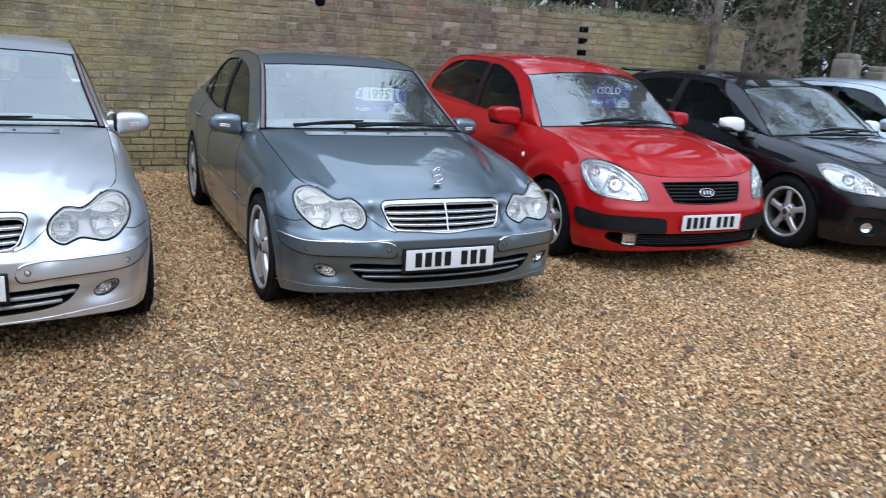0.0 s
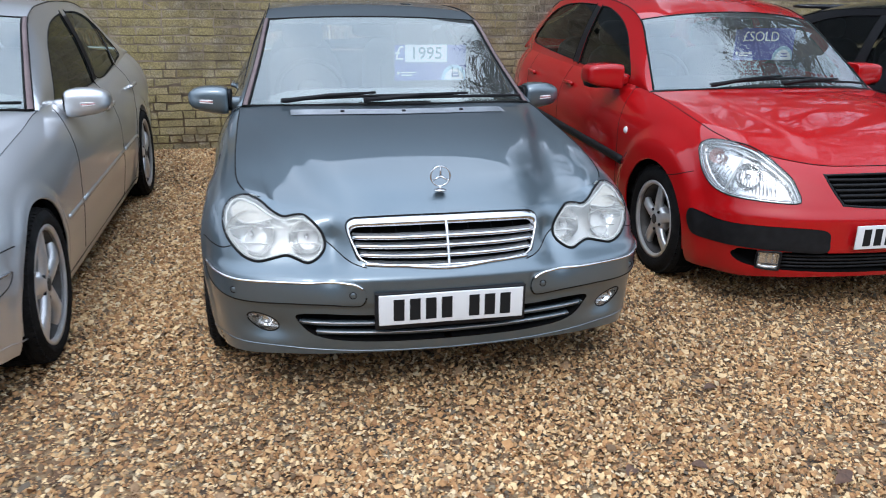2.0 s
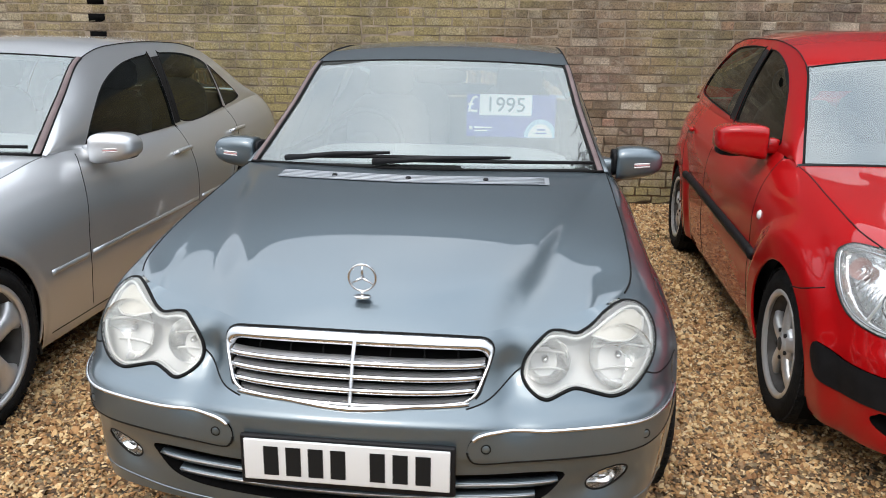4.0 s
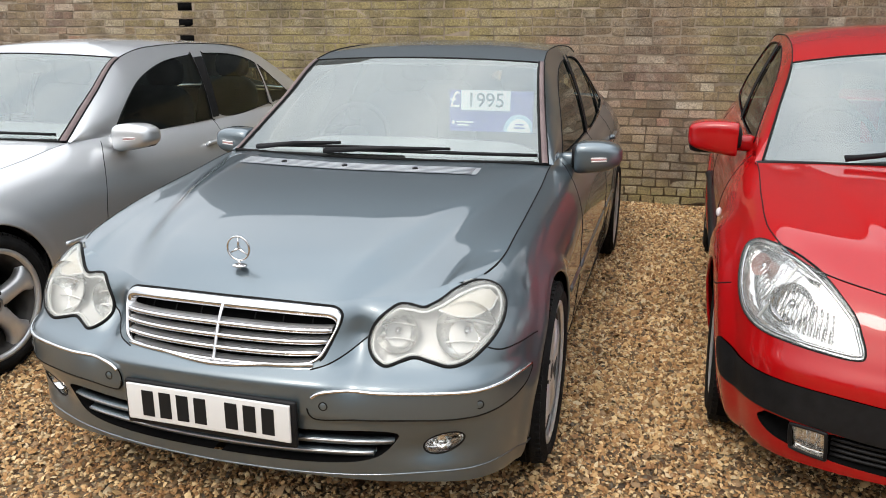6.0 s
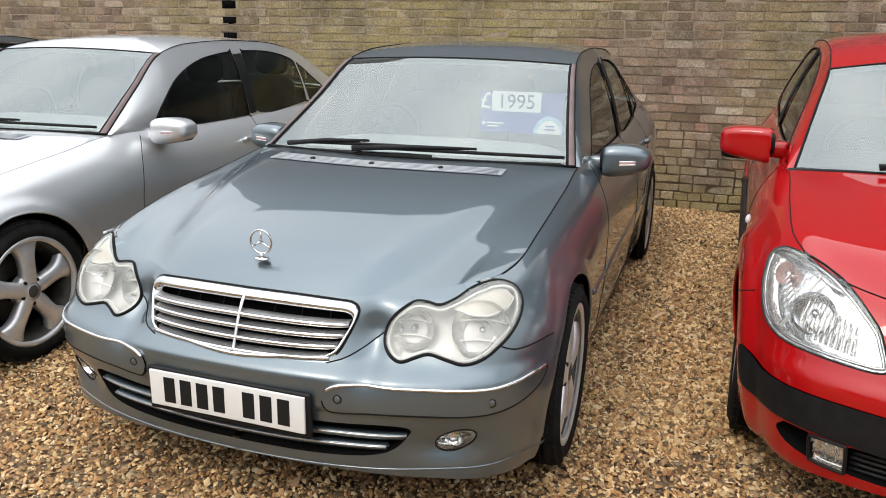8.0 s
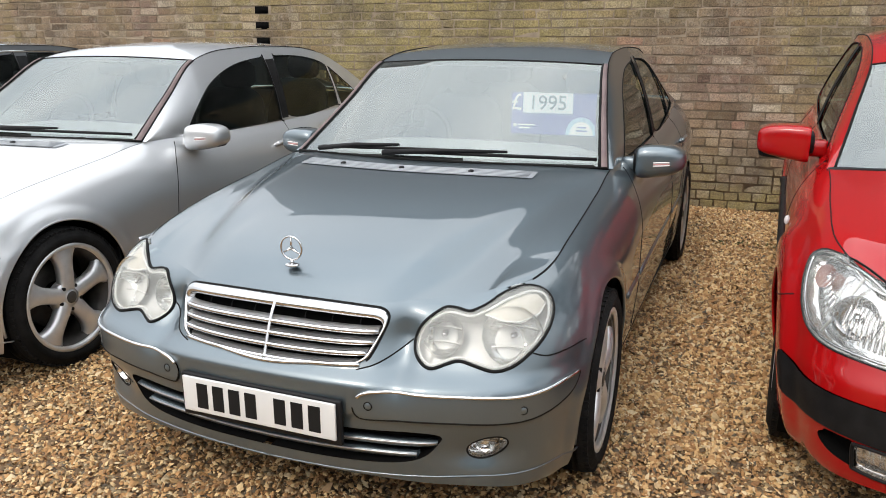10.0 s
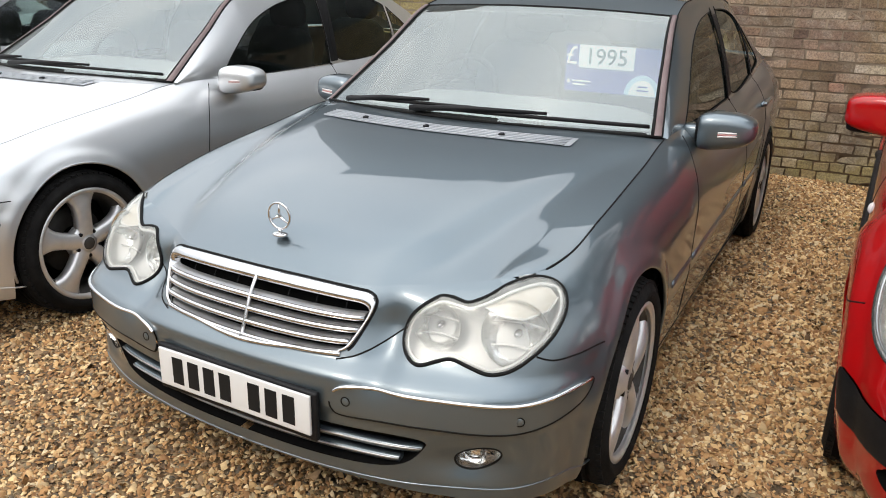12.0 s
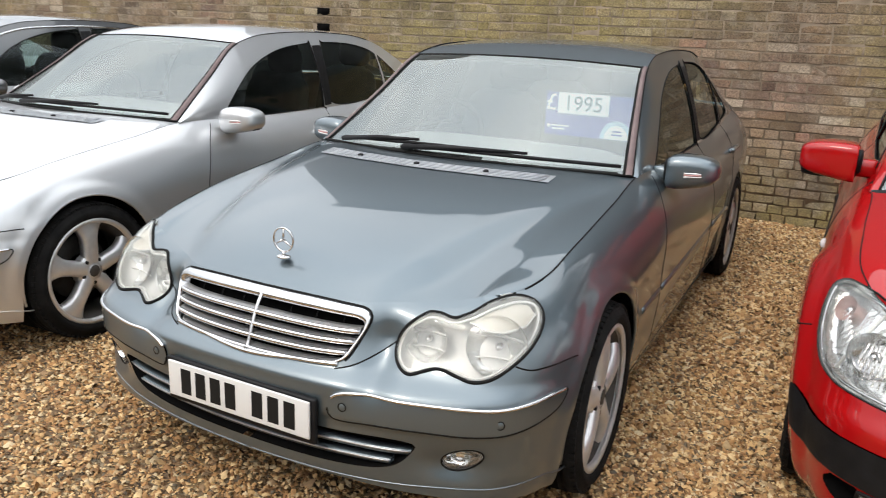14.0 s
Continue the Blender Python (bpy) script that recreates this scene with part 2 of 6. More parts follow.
class Shell:
    """The lower body of a car: a plan outline from the front's middle round to the tail's middle, and for each place on it a
    section from the lip to the top edge. Keys: x, y, bottom, top, turn-in at the top, its height, how far it turns."""

    def __init__(self, keys, front_low, side_low, dimples=(), flares=()):
        self.dimples, self.flares = dimples, flares
        k = np.array(keys, float)
        plan = np.vstack([k[1, :2] * (-1, 1), k[:, :2], k[-2, :2] * (-1, 1)])
        dense = smooth_loop(plan, 60 * (len(plan) - 1), closed=False)[60:60 * len(k) + 1]
        dense[0], dense[-1] = k[0, :2], k[-1, :2]
        seg = np.r_[0, np.cumsum(np.linalg.norm(np.diff(dense, axis=0), axis=1))]
        self.seg, self.dense, self.length = seg, dense, seg[-1]
        per = (len(dense) - 1) // (len(k) - 1)
        ks = seg[::per]
        self.ks = ks
        self.c = [pchip(ks, k[:, i]) for i in range(2, 7)]
        self.fl, self.sl = pchip(*zip(*front_low)), pchip(*zip(*side_low))
        tang = np.gradient(dense, seg, axis=0)
        self.nrm = np.stack([tang[:, 1], -tang[:, 0]], 1)
        self.nrm /= np.linalg.norm(self.nrm, axis=1)[:, None]
        self.nrm[0], self.nrm[-1] = (0, -1), (0, 1)

    def __call__(self, s, z):
        sg = np.sign(s) + (np.asarray(s) == 0)
        s, z = np.abs(s), np.asarray(z, float)
        s = np.clip(s, 0, self.length)
        b = np.stack([np.interp(s, self.seg, self.dense[:, i]) for i in (0, 1)], -1)
        n = np.stack([np.interp(s, self.seg, self.nrm[:, i]) for i in (0, 1)], -1)
        zt, depth, high, turn = [c(s) for c in self.c[1:]]
        wf = np.clip(np.abs(n[..., 1]) * 1.25 - 0.1, 0, 1)
        low = self.fl(z) * wf + self.sl(z) * (1 - wf)
        q = np.clip((z - (zt - high)) / high, 0, 1.02) * turn
        ins = low + depth * (1 - np.sqrt(np.maximum(1 - q * q, 0))) / (1 - np.sqrt(1 - turn * turn))
        for cs, cz, ws, wz, deep in self.dimples:
            ins = ins + deep * np.exp(-((s - cs) / ws) ** 2 - ((z - cz) / wz) ** 2)
        for cy, cz, reach, soft, high in self.flares:
            # a swollen band round a wheel arch
            r = np.hypot(s - self.at_y(cy), z - cz)
            e = np.clip((reach + soft - r) / soft, 0, 1)
            ins = ins - high * e * e * (3 - 2 * e)
        p = b - n * ins[..., None]
        return np.stack([p[..., 0] * sg, p[..., 1], z], -1)

    def at_y(self, y):
        """Distance along the outline of the place beside y, on the flank."""
        return np.interp(y, self.dense[:, 1], self.seg)

    def top(self, s):
        return self(s, self.c[1](np.abs(s)))

    def grid(self, cols, rows):
        s = np.asarray(cols)[:, None]
        r = np.asarray(rows)[None, :]
        z = self.c[0](s) + (self.c[1](s) - self.c[0](s)) * r
        return np.stack([s + 0 * r, z], -1)

# ---- building helpers ----
def mesh_of(name, verts, faces, smooth=True, bevel=0.0):
    me = bpy.data.meshes.new(name)
    me.from_pydata([tuple(map(float, v)) for v in verts], [], [tuple(map(int, f)) for f in faces])
    me.validate()
    bm = bmesh.new()
    bm.from_mesh(me)
    bmesh.ops.remove_doubles(bm, verts=bm.verts, dist=0.0004)
    bm.to_mesh(me)
    bm.free()
    if smooth:
        me.polygons.foreach_set("use_smooth", [True] * len(me.polygons))
    me.update()
    return me


def joined(*pieces):
    """Several vertex and face lists as one."""
    v, f, k = [], [], 0
    for pv, pf in pieces:
        v.extend(list(map(tuple, pv)))
        f.extend([tuple(int(i) + k for i in face) for face in pf])
        k += len(pv)
    return v, f


def part(name, geo, mat, parent=None, label="", smooth=True):
    """One mesh object, under a thing or under a part."""
    if isinstance(geo, bmesh.types.BMesh):
        me = bpy.data.meshes.new(name)
        geo.to_mesh(me)
        geo.free()
        if smooth:
            me.polygons.foreach_set("use_smooth", [True] * len(me.polygons))
    else:
        me = mesh_of(name, *geo, smooth=smooth)
    me.materials.append(mat)
    ob = new(name, me)
    if parent is not None:
        ob.parent = parent
    if label:
        tagged(ob, label)
    return ob


def thing(name, m, label, category, group=""):
    ob = new(name)
    ob.matrix_world = m
    return tagged(ob, label, category, group)


def tube(points, radius, n=8, closed=False, flat=1.0):
    """A round bar along points; flat squeezes it in height."""
    p = np.array(points, float)
    k = len(p)
    v, f = [], []
    for i in range(k):
        a = p[(i + 1) % k] if closed else p[min(i + 1, k - 1)]
        b = p[(i - 1) % k] if closed else p[max(i - 1, 0)]
        t = a - b
        t = t / max(np.linalg.norm(t), 1e-9)
        if i == 0:
            up = np.array((0, 0, 1.0)) if abs(t[2]) < 0.9 else np.array((0, 1.0, 0))
            x = np.cross(t, up)
        else:
            x = x - t * (x @ t)
        x = x / max(np.linalg.norm(x), 1e-9)
        y = np.cross(x, t)
        r = radius[i] if hasattr(radius, "__len__") else radius
        for j in range(n):
            w = 2 * math.pi * j / n
            v.append(p[i] + x * r * math.cos(w) + y * r * flat * math.sin(w))
    for i in range(k if closed else k - 1):
        for j in range(n):
            a, b = i * n, ((i + 1) % k) * n
            f.append((a + j, b + j, b + (j + 1) % n, a + (j + 1) % n))
    if not closed:
        f.append(tuple(range(n)))
        f.append(tuple(range((k - 1) * n, k * n))[::-1])
    return v, f


def box(cx, cy, cz, sx, sy, sz, bevel=0.0, m=None, segments=2):
    bm = bmesh.new()
    bmesh.ops.create_cube(bm, size=1.0)
    bmesh.ops.scale(bm, vec=(sx, sy, sz), verts=bm.verts)
    if bevel:
        bmesh.ops.bevel(bm, geom=bm.edges[:], offset=bevel, segments=segments, profile=0.7, affect="EDGES")
    bmesh.ops.translate(bm, vec=(cx, cy, cz), verts=bm.verts)
    if m is not None:
        bmesh.ops.transform(bm, matrix=m, verts=bm.verts)
    bm.verts.index_update()
    geo = [v.co[:] for v in bm.verts], [[v.index for v in f.verts] for f in bm.faces]
    bm.free()
    return geo


def moved(geo, m):
    return [tuple(m @ Vector(v)) for v in geo[0]], geo[1]


def flipped(geo):
    return [(-v[0], v[1], v[2]) for v in geo[0]], [tuple(f)[::-1] for f in geo[1]]


def lathe(profile, n=48, axis="x", closed=False):
    """Turns (radius, along) pairs about an axis."""
    v, f, k = [], [], len(profile)
    for i in range(n):
        w = 2 * math.pi * i / n
        for r, a in profile:
            v.append((a, r * math.cos(w), r * math.sin(w)))
    for i in range(n):
        for j in range(k if closed else k - 1):
            a, b = i * k, ((i + 1) % n) * k
            f.append((a + j, a + (j + 1) % k, b + (j + 1) % k, b + j))
    return v, f


def grid_patch(p):
    """A patch from an array of points."""
    nu, nv = p.shape[:2]
    idx = np.arange(nu * nv).reshape(nu, nv)
    f = np.stack([idx[:-1, :-1], idx[1:, :-1], idx[1:, 1:], idx[:-1, 1:]], -1).reshape(-1, 4)
    return p.reshape(-1, 3), f


def blob(cx, cy, cz, rx, ry, rz, e=0.6, n=20, m=8, turn=None):
    """A rounded block: a ball squared off by e (1 round, small square)."""
    v, f = [], []
    sp = lambda a: math.copysign(abs(a) ** e, a)
    for i in range(m + 1):
        a = -math.pi / 2 + math.pi * i / m
        for j in range(n):
            w = 2 * math.pi * j / n
            v.append((rx * sp(math.cos(a)) * sp(math.cos(w)), ry * sp(math.cos(a)) * sp(math.sin(w)), rz * sp(math.sin(a))))
    for i in range(m):
        for j in range(n):
            f.append((i * n + j, i * n + (j + 1) % n, (i + 1) * n + (j + 1) % n, (i + 1) * n + j))
    t = Matrix.Translation((cx, cy, cz)) @ (turn if turn is not None else Matrix())
    return moved((v, f), t)


def border(faces):
    """Edges that belong to one face alone."""
    count = {}
    for f in faces:
        k = len(f)
        for i in range(k):
            a, b = int(f[i]), int(f[(i + 1) % k])
            if a == b:
                continue
            if (b, a) in count:
                count.pop((b, a))
            else:
                count[(a, b)] = True
    return list(count)


def recessed(sheet, name, depth, mirror=False, floor_only=False):
    """The floor of a hollow and the walls from its rim down to it."""
    p, f = sheet.piece(name)
    q, _ = sheet.piece(name, lift=-depth)
    v = [tuple(a) for a in q]
    faces = [tuple(a) for a in f]
    if not floor_only:
        k = len(v)
        v += [tuple(a) for a in p]
        for a, b in border(f):
            if min(abs(p[a][0]), abs(p[b][0])) > 0.003 or max(abs(p[a][0]), abs(p[b][0])) > 0.03:
                faces.append((k + a, k + b, b, a))
    geo = (v, faces)
    return flipped(geo) if mirror else geo


def both(sheet, *names, lift=0.0):
    return joined(sheet.piece(*names, lift=lift), sheet.piece(*names, lift=lift, mirror=True))


def circle(cx, cy, r, n=64, a0=0.0, a1=2 * math.pi):
    return [(cx + r * math.cos(a0 + (a1 - a0) * i / n), cy + r * math.sin(a0 + (a1 - a0) * i / n)) for i in range(n)]


def spoke(r0, r1, w0, w1, depth, x, bulge=0.012):
    """One spoke from the hub to the rim, along +z, its face at x."""
    n = 8
    v, f = [], []
    for i in range(n + 1):
        t = i / n
        r = r0 + (r1 - r0) * t
        w = (w0 + (w1 - w0) * t) * (1 - 0.25 * math.sin(math.pi * t)) / 2
        face = x - 0.016 * t * t - 0.004 + bulge * math.sin(math.pi * t)
        for y, dx in ((-w, -depth), (-w, -0.008), (-w * 0.65, 0), (w * 0.65, 0), (w, -0.008), (w, -depth)):
            v.append((face + dx, y, r))
    for i in range(n):
        for j in range(6):
            a, b = i * 6, (i + 1) * 6
            f.append((a + j, a + (j + 1) % 6, b + (j + 1) % 6, b + j))
    return v, f


def broad_spoke(r0, r1, depth, x):
    """A cast spoke, waisted in the middle and spread into the rim, with rounded flanks."""
    n = 14
    v, f = [], []
    for i in range(n + 1):
        t = i / n
        r = r0 + (r1 - r0) * t
        w = float(np.interp(t, [0, 0.2, 0.4, 0.6, 0.75, 0.88, 1.0], [0.080, 0.074, 0.070, 0.078, 0.100, 0.136, 0.190])) / 2
        face = x + 0.006 * math.sin(math.pi * t) - 0.008 * t ** 3
        for k, dx in ((-1, -depth), (-1, -0.022), (-0.90, -0.010), (-0.6, -0.002), (0, 0.001), (0.6, -0.002), (0.90, -0.010), (1, -0.022), (1, -depth)):
            a = k * w / max(r, 0.03)
            v.append((face + dx, r * math.sin(a), r * math.cos(a)))
    for i in range(n):
        for j in range(9):
            a, b = i * 9, (i + 1) * 9
            f.append((a + j, a + (j + 1) % 9, b + (j + 1) % 9, b + j))
    return v, f


def spun(geo, angle):
    return moved(geo, Matrix.Rotation(angle, 4, "X"))


def wheel(parent, x, y, radius, rim, width, spokes, style, side, steer=0.0):
    """A road wheel: tyre with tread, rim with spokes, hub cap, brake disc. side: 1 faces +x."""
    w = new("wheel")
    w.parent = parent
    w.matrix_local = pose(x, y, radius, 0, 0, steer + (0 if side > 0 else 180))
    h = width / 2
    prof = [(rim - 0.004, -h * 0.9), (rim + 0.012, -h), ((rim + radius) / 2, -h - 0.007), (radius - 0.034, -h * 1.0), (radius - 0.016, -h * 0.92), (radius - 0.005, -h * 0.78)]
    groove = [-0.52, -0.18, 0.18, 0.52]
    tread = []
    for g in groove:
        c = g * h
        tread += [(radius, c - 0.007), (radius - 0.007, c - 0.005), (radius - 0.007, c + 0.005), (radius, c + 0.007)]
    prof = prof + [(radius, -h * 0.66)] + tread + [(radius, h * 0.66)] + [(r, -a) for r, a in prof[::-1]]
    part("tyre", lathe(prof, 64, closed=False), RUBBER, w)
    # tread blocks across the shoulders
    blocks = []
    for i in range(72):
        a = 2 * math.pi * i / 72
        for s in (-1, 1):
            blocks.append(spun(box(s * h * 0.66, 0, radius - 0.0050, h * 0.20, 0.019, 0.009, 0.0, Matrix.Rotation(s * 0.06, 4, "Y")), a + 0.02 * s))
    tagged(part("tread", joined(*blocks), RUBBER, w, smooth=False), kind="stuff")
    f = h * 0.84
    rimprof = [(rim * 0.90, -h * 0.8), (rim - 0.012, -h * 0.85), (rim + 0.004, -h * 0.9), (rim + 0.006, -h * 0.82), (rim - 0.02, -h * 0.6), (rim - 0.045, 0.0),
               (rim - 0.030, h * 0.62), (rim - 0.016, h * 0.80), (rim + 0.006, h * 0.88), (rim + 0.006, h * 0.97), (rim - 0.008, h * 0.99), (rim - 0.016, h * 0.9)]
    part("rim", lathe(rimprof[7:], 64), ALLOY, w, "silver alloy rim")
    # same rim, but coloured dark to give the shade between the spokes
    part("rim_barrel", lathe(rimprof[:8], 64), DISC, w, "inside of the rim, coloured dark for its shade")
    for i in range(spokes):
        a = 2 * math.pi * i / spokes
        if style == "plain":
            g = spoke(0.045, rim - 0.010, 0.062, 0.072, 0.03, f, 0.004)
        else:
            g = broad_spoke(0.040, rim + 0.001, 0.045, f + 0.004)
        part("spoke", spun(g, a), ALLOY, w)
    part("hub", lathe([(0.0, f + 0.004), (0.030, f + 0.004), (0.034, f), (0.070, f - 0.008), (0.078, f - 0.02), (0.078, f - 0.05)], 32), ALLOY, w)
    part("hub_cap", lathe([(0.0, f + 0.0065), (0.024, f + 0.006), (0.029, f + 0.003)], 24), DISC, w)
    for i in range(5):
        a = 2 * math.pi * (i + 0.5) / 5
        part("wheel_bolt", spun(moved(lathe([(0.0, 0.004), (0.008, 0.004), (0.009, -0.01)], 10), Matrix.Translation((f - 0.002, 0, 0.055))), a), TRIM, w)
    part("brake_disc", lathe([(0.06, -0.01), (0.145, -0.01), (0.145, -0.035), (0.06, -0.035)], 40), DISC, w)
    # a near-black sheet stands for the shade behind the spokes
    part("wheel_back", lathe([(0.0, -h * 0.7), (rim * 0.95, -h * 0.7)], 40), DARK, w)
    return w


# hub caps; discs and rim barrels too, darkened to paint in wheel shade
DISC = varied(material("dark_wheel_metal", (0.05, 0.045, 0.04), 0.6, 0.5), 16, (0.03, 0.026, 0.022), (0.07, 0.065, 0.06))


def seat(x, y, z, scale=1.0):
    """A car seat with its head rest."""
    g = [blob(x, y, z + 0.10, 0.25, 0.26, 0.10, 0.5), blob(x, y + 0.33, z + 0.42, 0.24, 0.09, 0.34, 0.5, turn=Matrix.Rotation(-0.25, 4, "X")),
         blob(x, y + 0.46, z + 0.83, 0.13, 0.055, 0.09, 0.6)]
    g += [tube([(x + o, y + 0.42, z + 0.68), (x + o, y + 0.455, z + 0.80)], 0.008) for o in (-0.05, 0.05)]
    return joined(*g)


def ring(cx, cy, cz, r, thick, m=None, n=40):
    pts = [(cx + r * math.cos(2 * math.pi * i / n), cy, cz + r * math.sin(2 * math.pi * i / n)) for i in range(n)]
    if m is not None:
        pts = [tuple(m @ Vector(p)) for p in pts]
    return tube(pts, thick, 8, closed=True)


def mirror_cap(mx, my, mz, a, b, c, power=0.56):
    """A door mirror's shell: cut off square beside the car, lower and rounder at the outer end."""
    v, f = blob(mx, my, mz, a, b, c, power, 36, 20)
    out = []
    for x, y, z in v:
        u = (x - mx) / a
        x = mx + a * max(u, -0.80)
        k = 1.04 - 0.10 * u - 0.10 * u * u * (u > 0)
        out.append((x, y + 0.016 * u, mz + (z - mz) * k + (0.010 * u if z < mz else 0.004 * u - 0.006 * u * u)))
    return out, f


def build_car(spec, name, m, paint, label, group, lamp=True):
    """A whole car from its shape's numbers."""
    car = thing(name, m, label, "car", group)
    sh = spec["shell"]
    S = sh.at_y
    fine = spec.get("fine", True)
    step = 0.013 if fine else 0.03
    y_f, y_r, R = spec["axle_front"], spec["axle_rear"], spec["arch"]
    cols = np.unique(np.round(np.r_[np.arange(0, S(y_f + 0.5), step), np.arange(S(y_f + 0.5), S(y_r - 0.5), 0.035), np.arange(S(y_r - 0.5), S(y_r + 0.5), 0.02),
                                    np.arange(S(y_r + 0.5), sh.length, 0.05), sh.length], 4))
    rows = np.linspace(0, 1, 61 if fine else 31)
    half = Sheet(sh, sh.grid(cols, rows))
    rz = spec["wheel_radius"]
    for nm, y in (("arch_front", y_f), ("arch_rear", y_r)):
        c = S(y)
        half.split([(c + R, -0.2), *circle(c, rz + 0.01, R, 48, 0, math.pi), (c - R, rz), (c - R, -0.2)], nm)
    for nm, poly in spec["splits"]:
        half.split(poly, nm)
    part("body", both(half, "rest"), paint, car)
    for nm in spec["painted"]:
        if nm in ("bumper", "rear_bumper"):
            part(nm, both(half, nm), paint, car)
        else:
            for mir in (False, True):
                part(nm, half.piece(nm, mirror=mir, lift=0.005 if nm == "bumper_strip" else 0.0), paint, car)
    for nm in spec.get("black_parts", ()):
        for mir in (False, True):
            part(nm, half.piece(nm, lift=0.006, mirror=mir), TRIM, car, "black unpainted plastic")
    # shut lines between the panels
    seams = []
    for line in spec["seams"]:
        q = np.asarray(line, float)
        p = sh(q[:, 0], q[:, 1]) + normals_at(sh, q) * -0.001
        for sd in (1, -1):
            part("shut_line", tube(p * (sd, 1, 1), 0.0028, 6), SEAL, car)
    # bonnet
    sc = S(spec["bonnet_corner"])
    s_end = S(spec["bonnet_end"])
    U = np.unique(np.r_[cols[cols < sc - 0.003] / sc, 1.0])
    U = np.r_[-U[:0:-1], U]
    V = np.linspace(0, 1, 101 if fine else 31) ** 1.35
    fe = sh.top(U * sc)
    side = sh.top(sc + (s_end - sc) * V)
    zc = pchip(*zip(*spec["bonnet_centre"]))
    yb = spec["screen_base"]
    hood = np.zeros((len(U), len(V), 3))
    yend = side[-1, 1]
    X = fe[:, 0] / fe[-1, 0]
    a = np.abs(X)

    def panel(v):
        """The bonnet's own surface across the car, at the share v of the way to the windscreen."""
        xs, ys, zs = [np.interp(v, V, side[:, i]) for i in range(3)]
        base_y = yb + (yend - yb) * a**2
        y = fe[:, 1] + (base_y - fe[:, 1]) * v
        # the side edge keeps to the wing's own line
        y = y + (ys - (fe[-1, 1] + (yend - fe[-1, 1]) * v)) * a**3
        zz = zs + (zc(v) - zs) * (1 - a ** spec.get("crown", 2.2))
        half_w = min(spec["crease"][0] + (spec["crease"][1] - spec["crease"][0]) * v, xs * 0.95)
        d = (a * xs - half_w) / spec.get("crease_soft", 0.026)
        zz = zz - spec["crease"][2] * (1.45 - 0.75 * v) * (0.5 + 0.5 * np.tanh(d)) * np.clip((1 - a) / max(1 - half_w / xs, 0.06), 0, 1) * np.clip((1.04 - v) / 0.25, 0, 1)
        return np.stack([X * xs, y, zz], -1)

    # the front of the panel leaves the nose in the nose's own slope
    v1 = 0.2
    e = 0.002
    zt = sh.c[1](np.abs(U * sc))
    s_dir = sh(U * sc + e, zt) - sh(U * sc - e, zt)
    z_dir = (fe - sh(U * sc, zt - e)) / e
    s_dir = s_dir / (2 * e)
    way = (panel(0.02) - panel(0.0)) / 0.02
    det = s_dir[:, 0] * z_dir[:, 1] - s_dir[:, 1] * z_dir[:, 0]
    rise = (s_dir[:, 0] * way[:, 1] - s_dir[:, 1] * way[:, 0]) / np.where(np.abs(det) < 1e-6, 1e-6, det)
    rise = np.clip(rise, 0.0, 1.0 - 0.65 * np.clip(a / 0.6, 0, 1))
    soft = np.exp(-(((U[:, None] - U[None, :]) / 0.09) ** 2))
    rise = (soft * rise).sum(1) / soft.sum(1)
    start = np.stack([way[:, 0], way[:, 1], rise], -1)
    p1 = panel(v1)
    m1 = (panel(v1 + 0.01) - panel(v1 - 0.01)) / 0.02
    for j, v in enumerate(V):
        h = v / v1
        if h < 1:
            hood[:, j] = (fe * (2 * h**3 - 3 * h**2 + 1) + start * v1 * (h**3 - 2 * h**2 + h) + p1 * (3 * h**2 - 2 * h**3) + m1 * v1 * (h**3 - h**2))
        else:
            hood[:, j] = panel(v)
    part("bonnet", grid_patch(hood), paint, car)
    part("bonnet_lining", grid_patch(hood[::4, ::4] * (0.99, 1, 1) - (0, 0, 0.02)), DARK, car)
    for edge in (0, -1):
        seams.append(tube(hood[edge, 1:-1:2] - (0, 0, 0.001), spec.get("shut", 0.0024) * (0.6 if paint is PAINT_SILVER else 1.0), 6))
    if spec.get("bonnet_front_seam", True):
        k = np.abs(fe[:, 0]) >= spec.get("seam_from", 0.0)
        for sgn in (-1, 1):
            kk = k & (np.sign(U) == sgn)
            if kk.sum() > 2:
                seams.append(tube(hood[kk, 0] - (0, 0.001, 0), 0.0022, 6))
    for g in seams:
        part("shut_line", g, SEAL, car)
    # cabin: flank between belt and roof rail
    rail_y = [k[0] for k in spec["rail"]]
    rx, rzz = pchip(rail_y, [k[1] for k in spec["rail"]]), pchip(rail_y, [k[2] for k in spec["rail"]])
    y0, y1 = rail_y[0], rail_y[-1]

    def flank(y, z):
        y, z = np.asarray(y, float), np.asarray(z, float)
        b = sh.top(S(np.clip(y, y0, y1)))
        t = (z - b[..., 2]) / np.maximum(rzz(y) - b[..., 2], 1e-4)
        t = np.clip(t, -0.02, 1.02)
        x = b[..., 0] + (rx(y) - b[..., 0]) * t + 0.018 * np.sin(np.clip(t, 0, 1) * math.pi)
        return np.stack([x, y, z], -1)
    ys = np.linspace(y0, y1, 281 if fine else 90)
    belt = sh.top(S(ys))[:, 2]
    rr = np.linspace(0, 1, 57 if fine else 29)
    q = np.stack([ys[:, None] + 0 * rr, belt[:, None] + (rzz(ys) - belt)[:, None] * rr], -1)
    cab = Sheet(flank, q)
    for nm, poly in spec["windows"]:
        if nm != "door_pillar":
            cab.split(poly, nm)
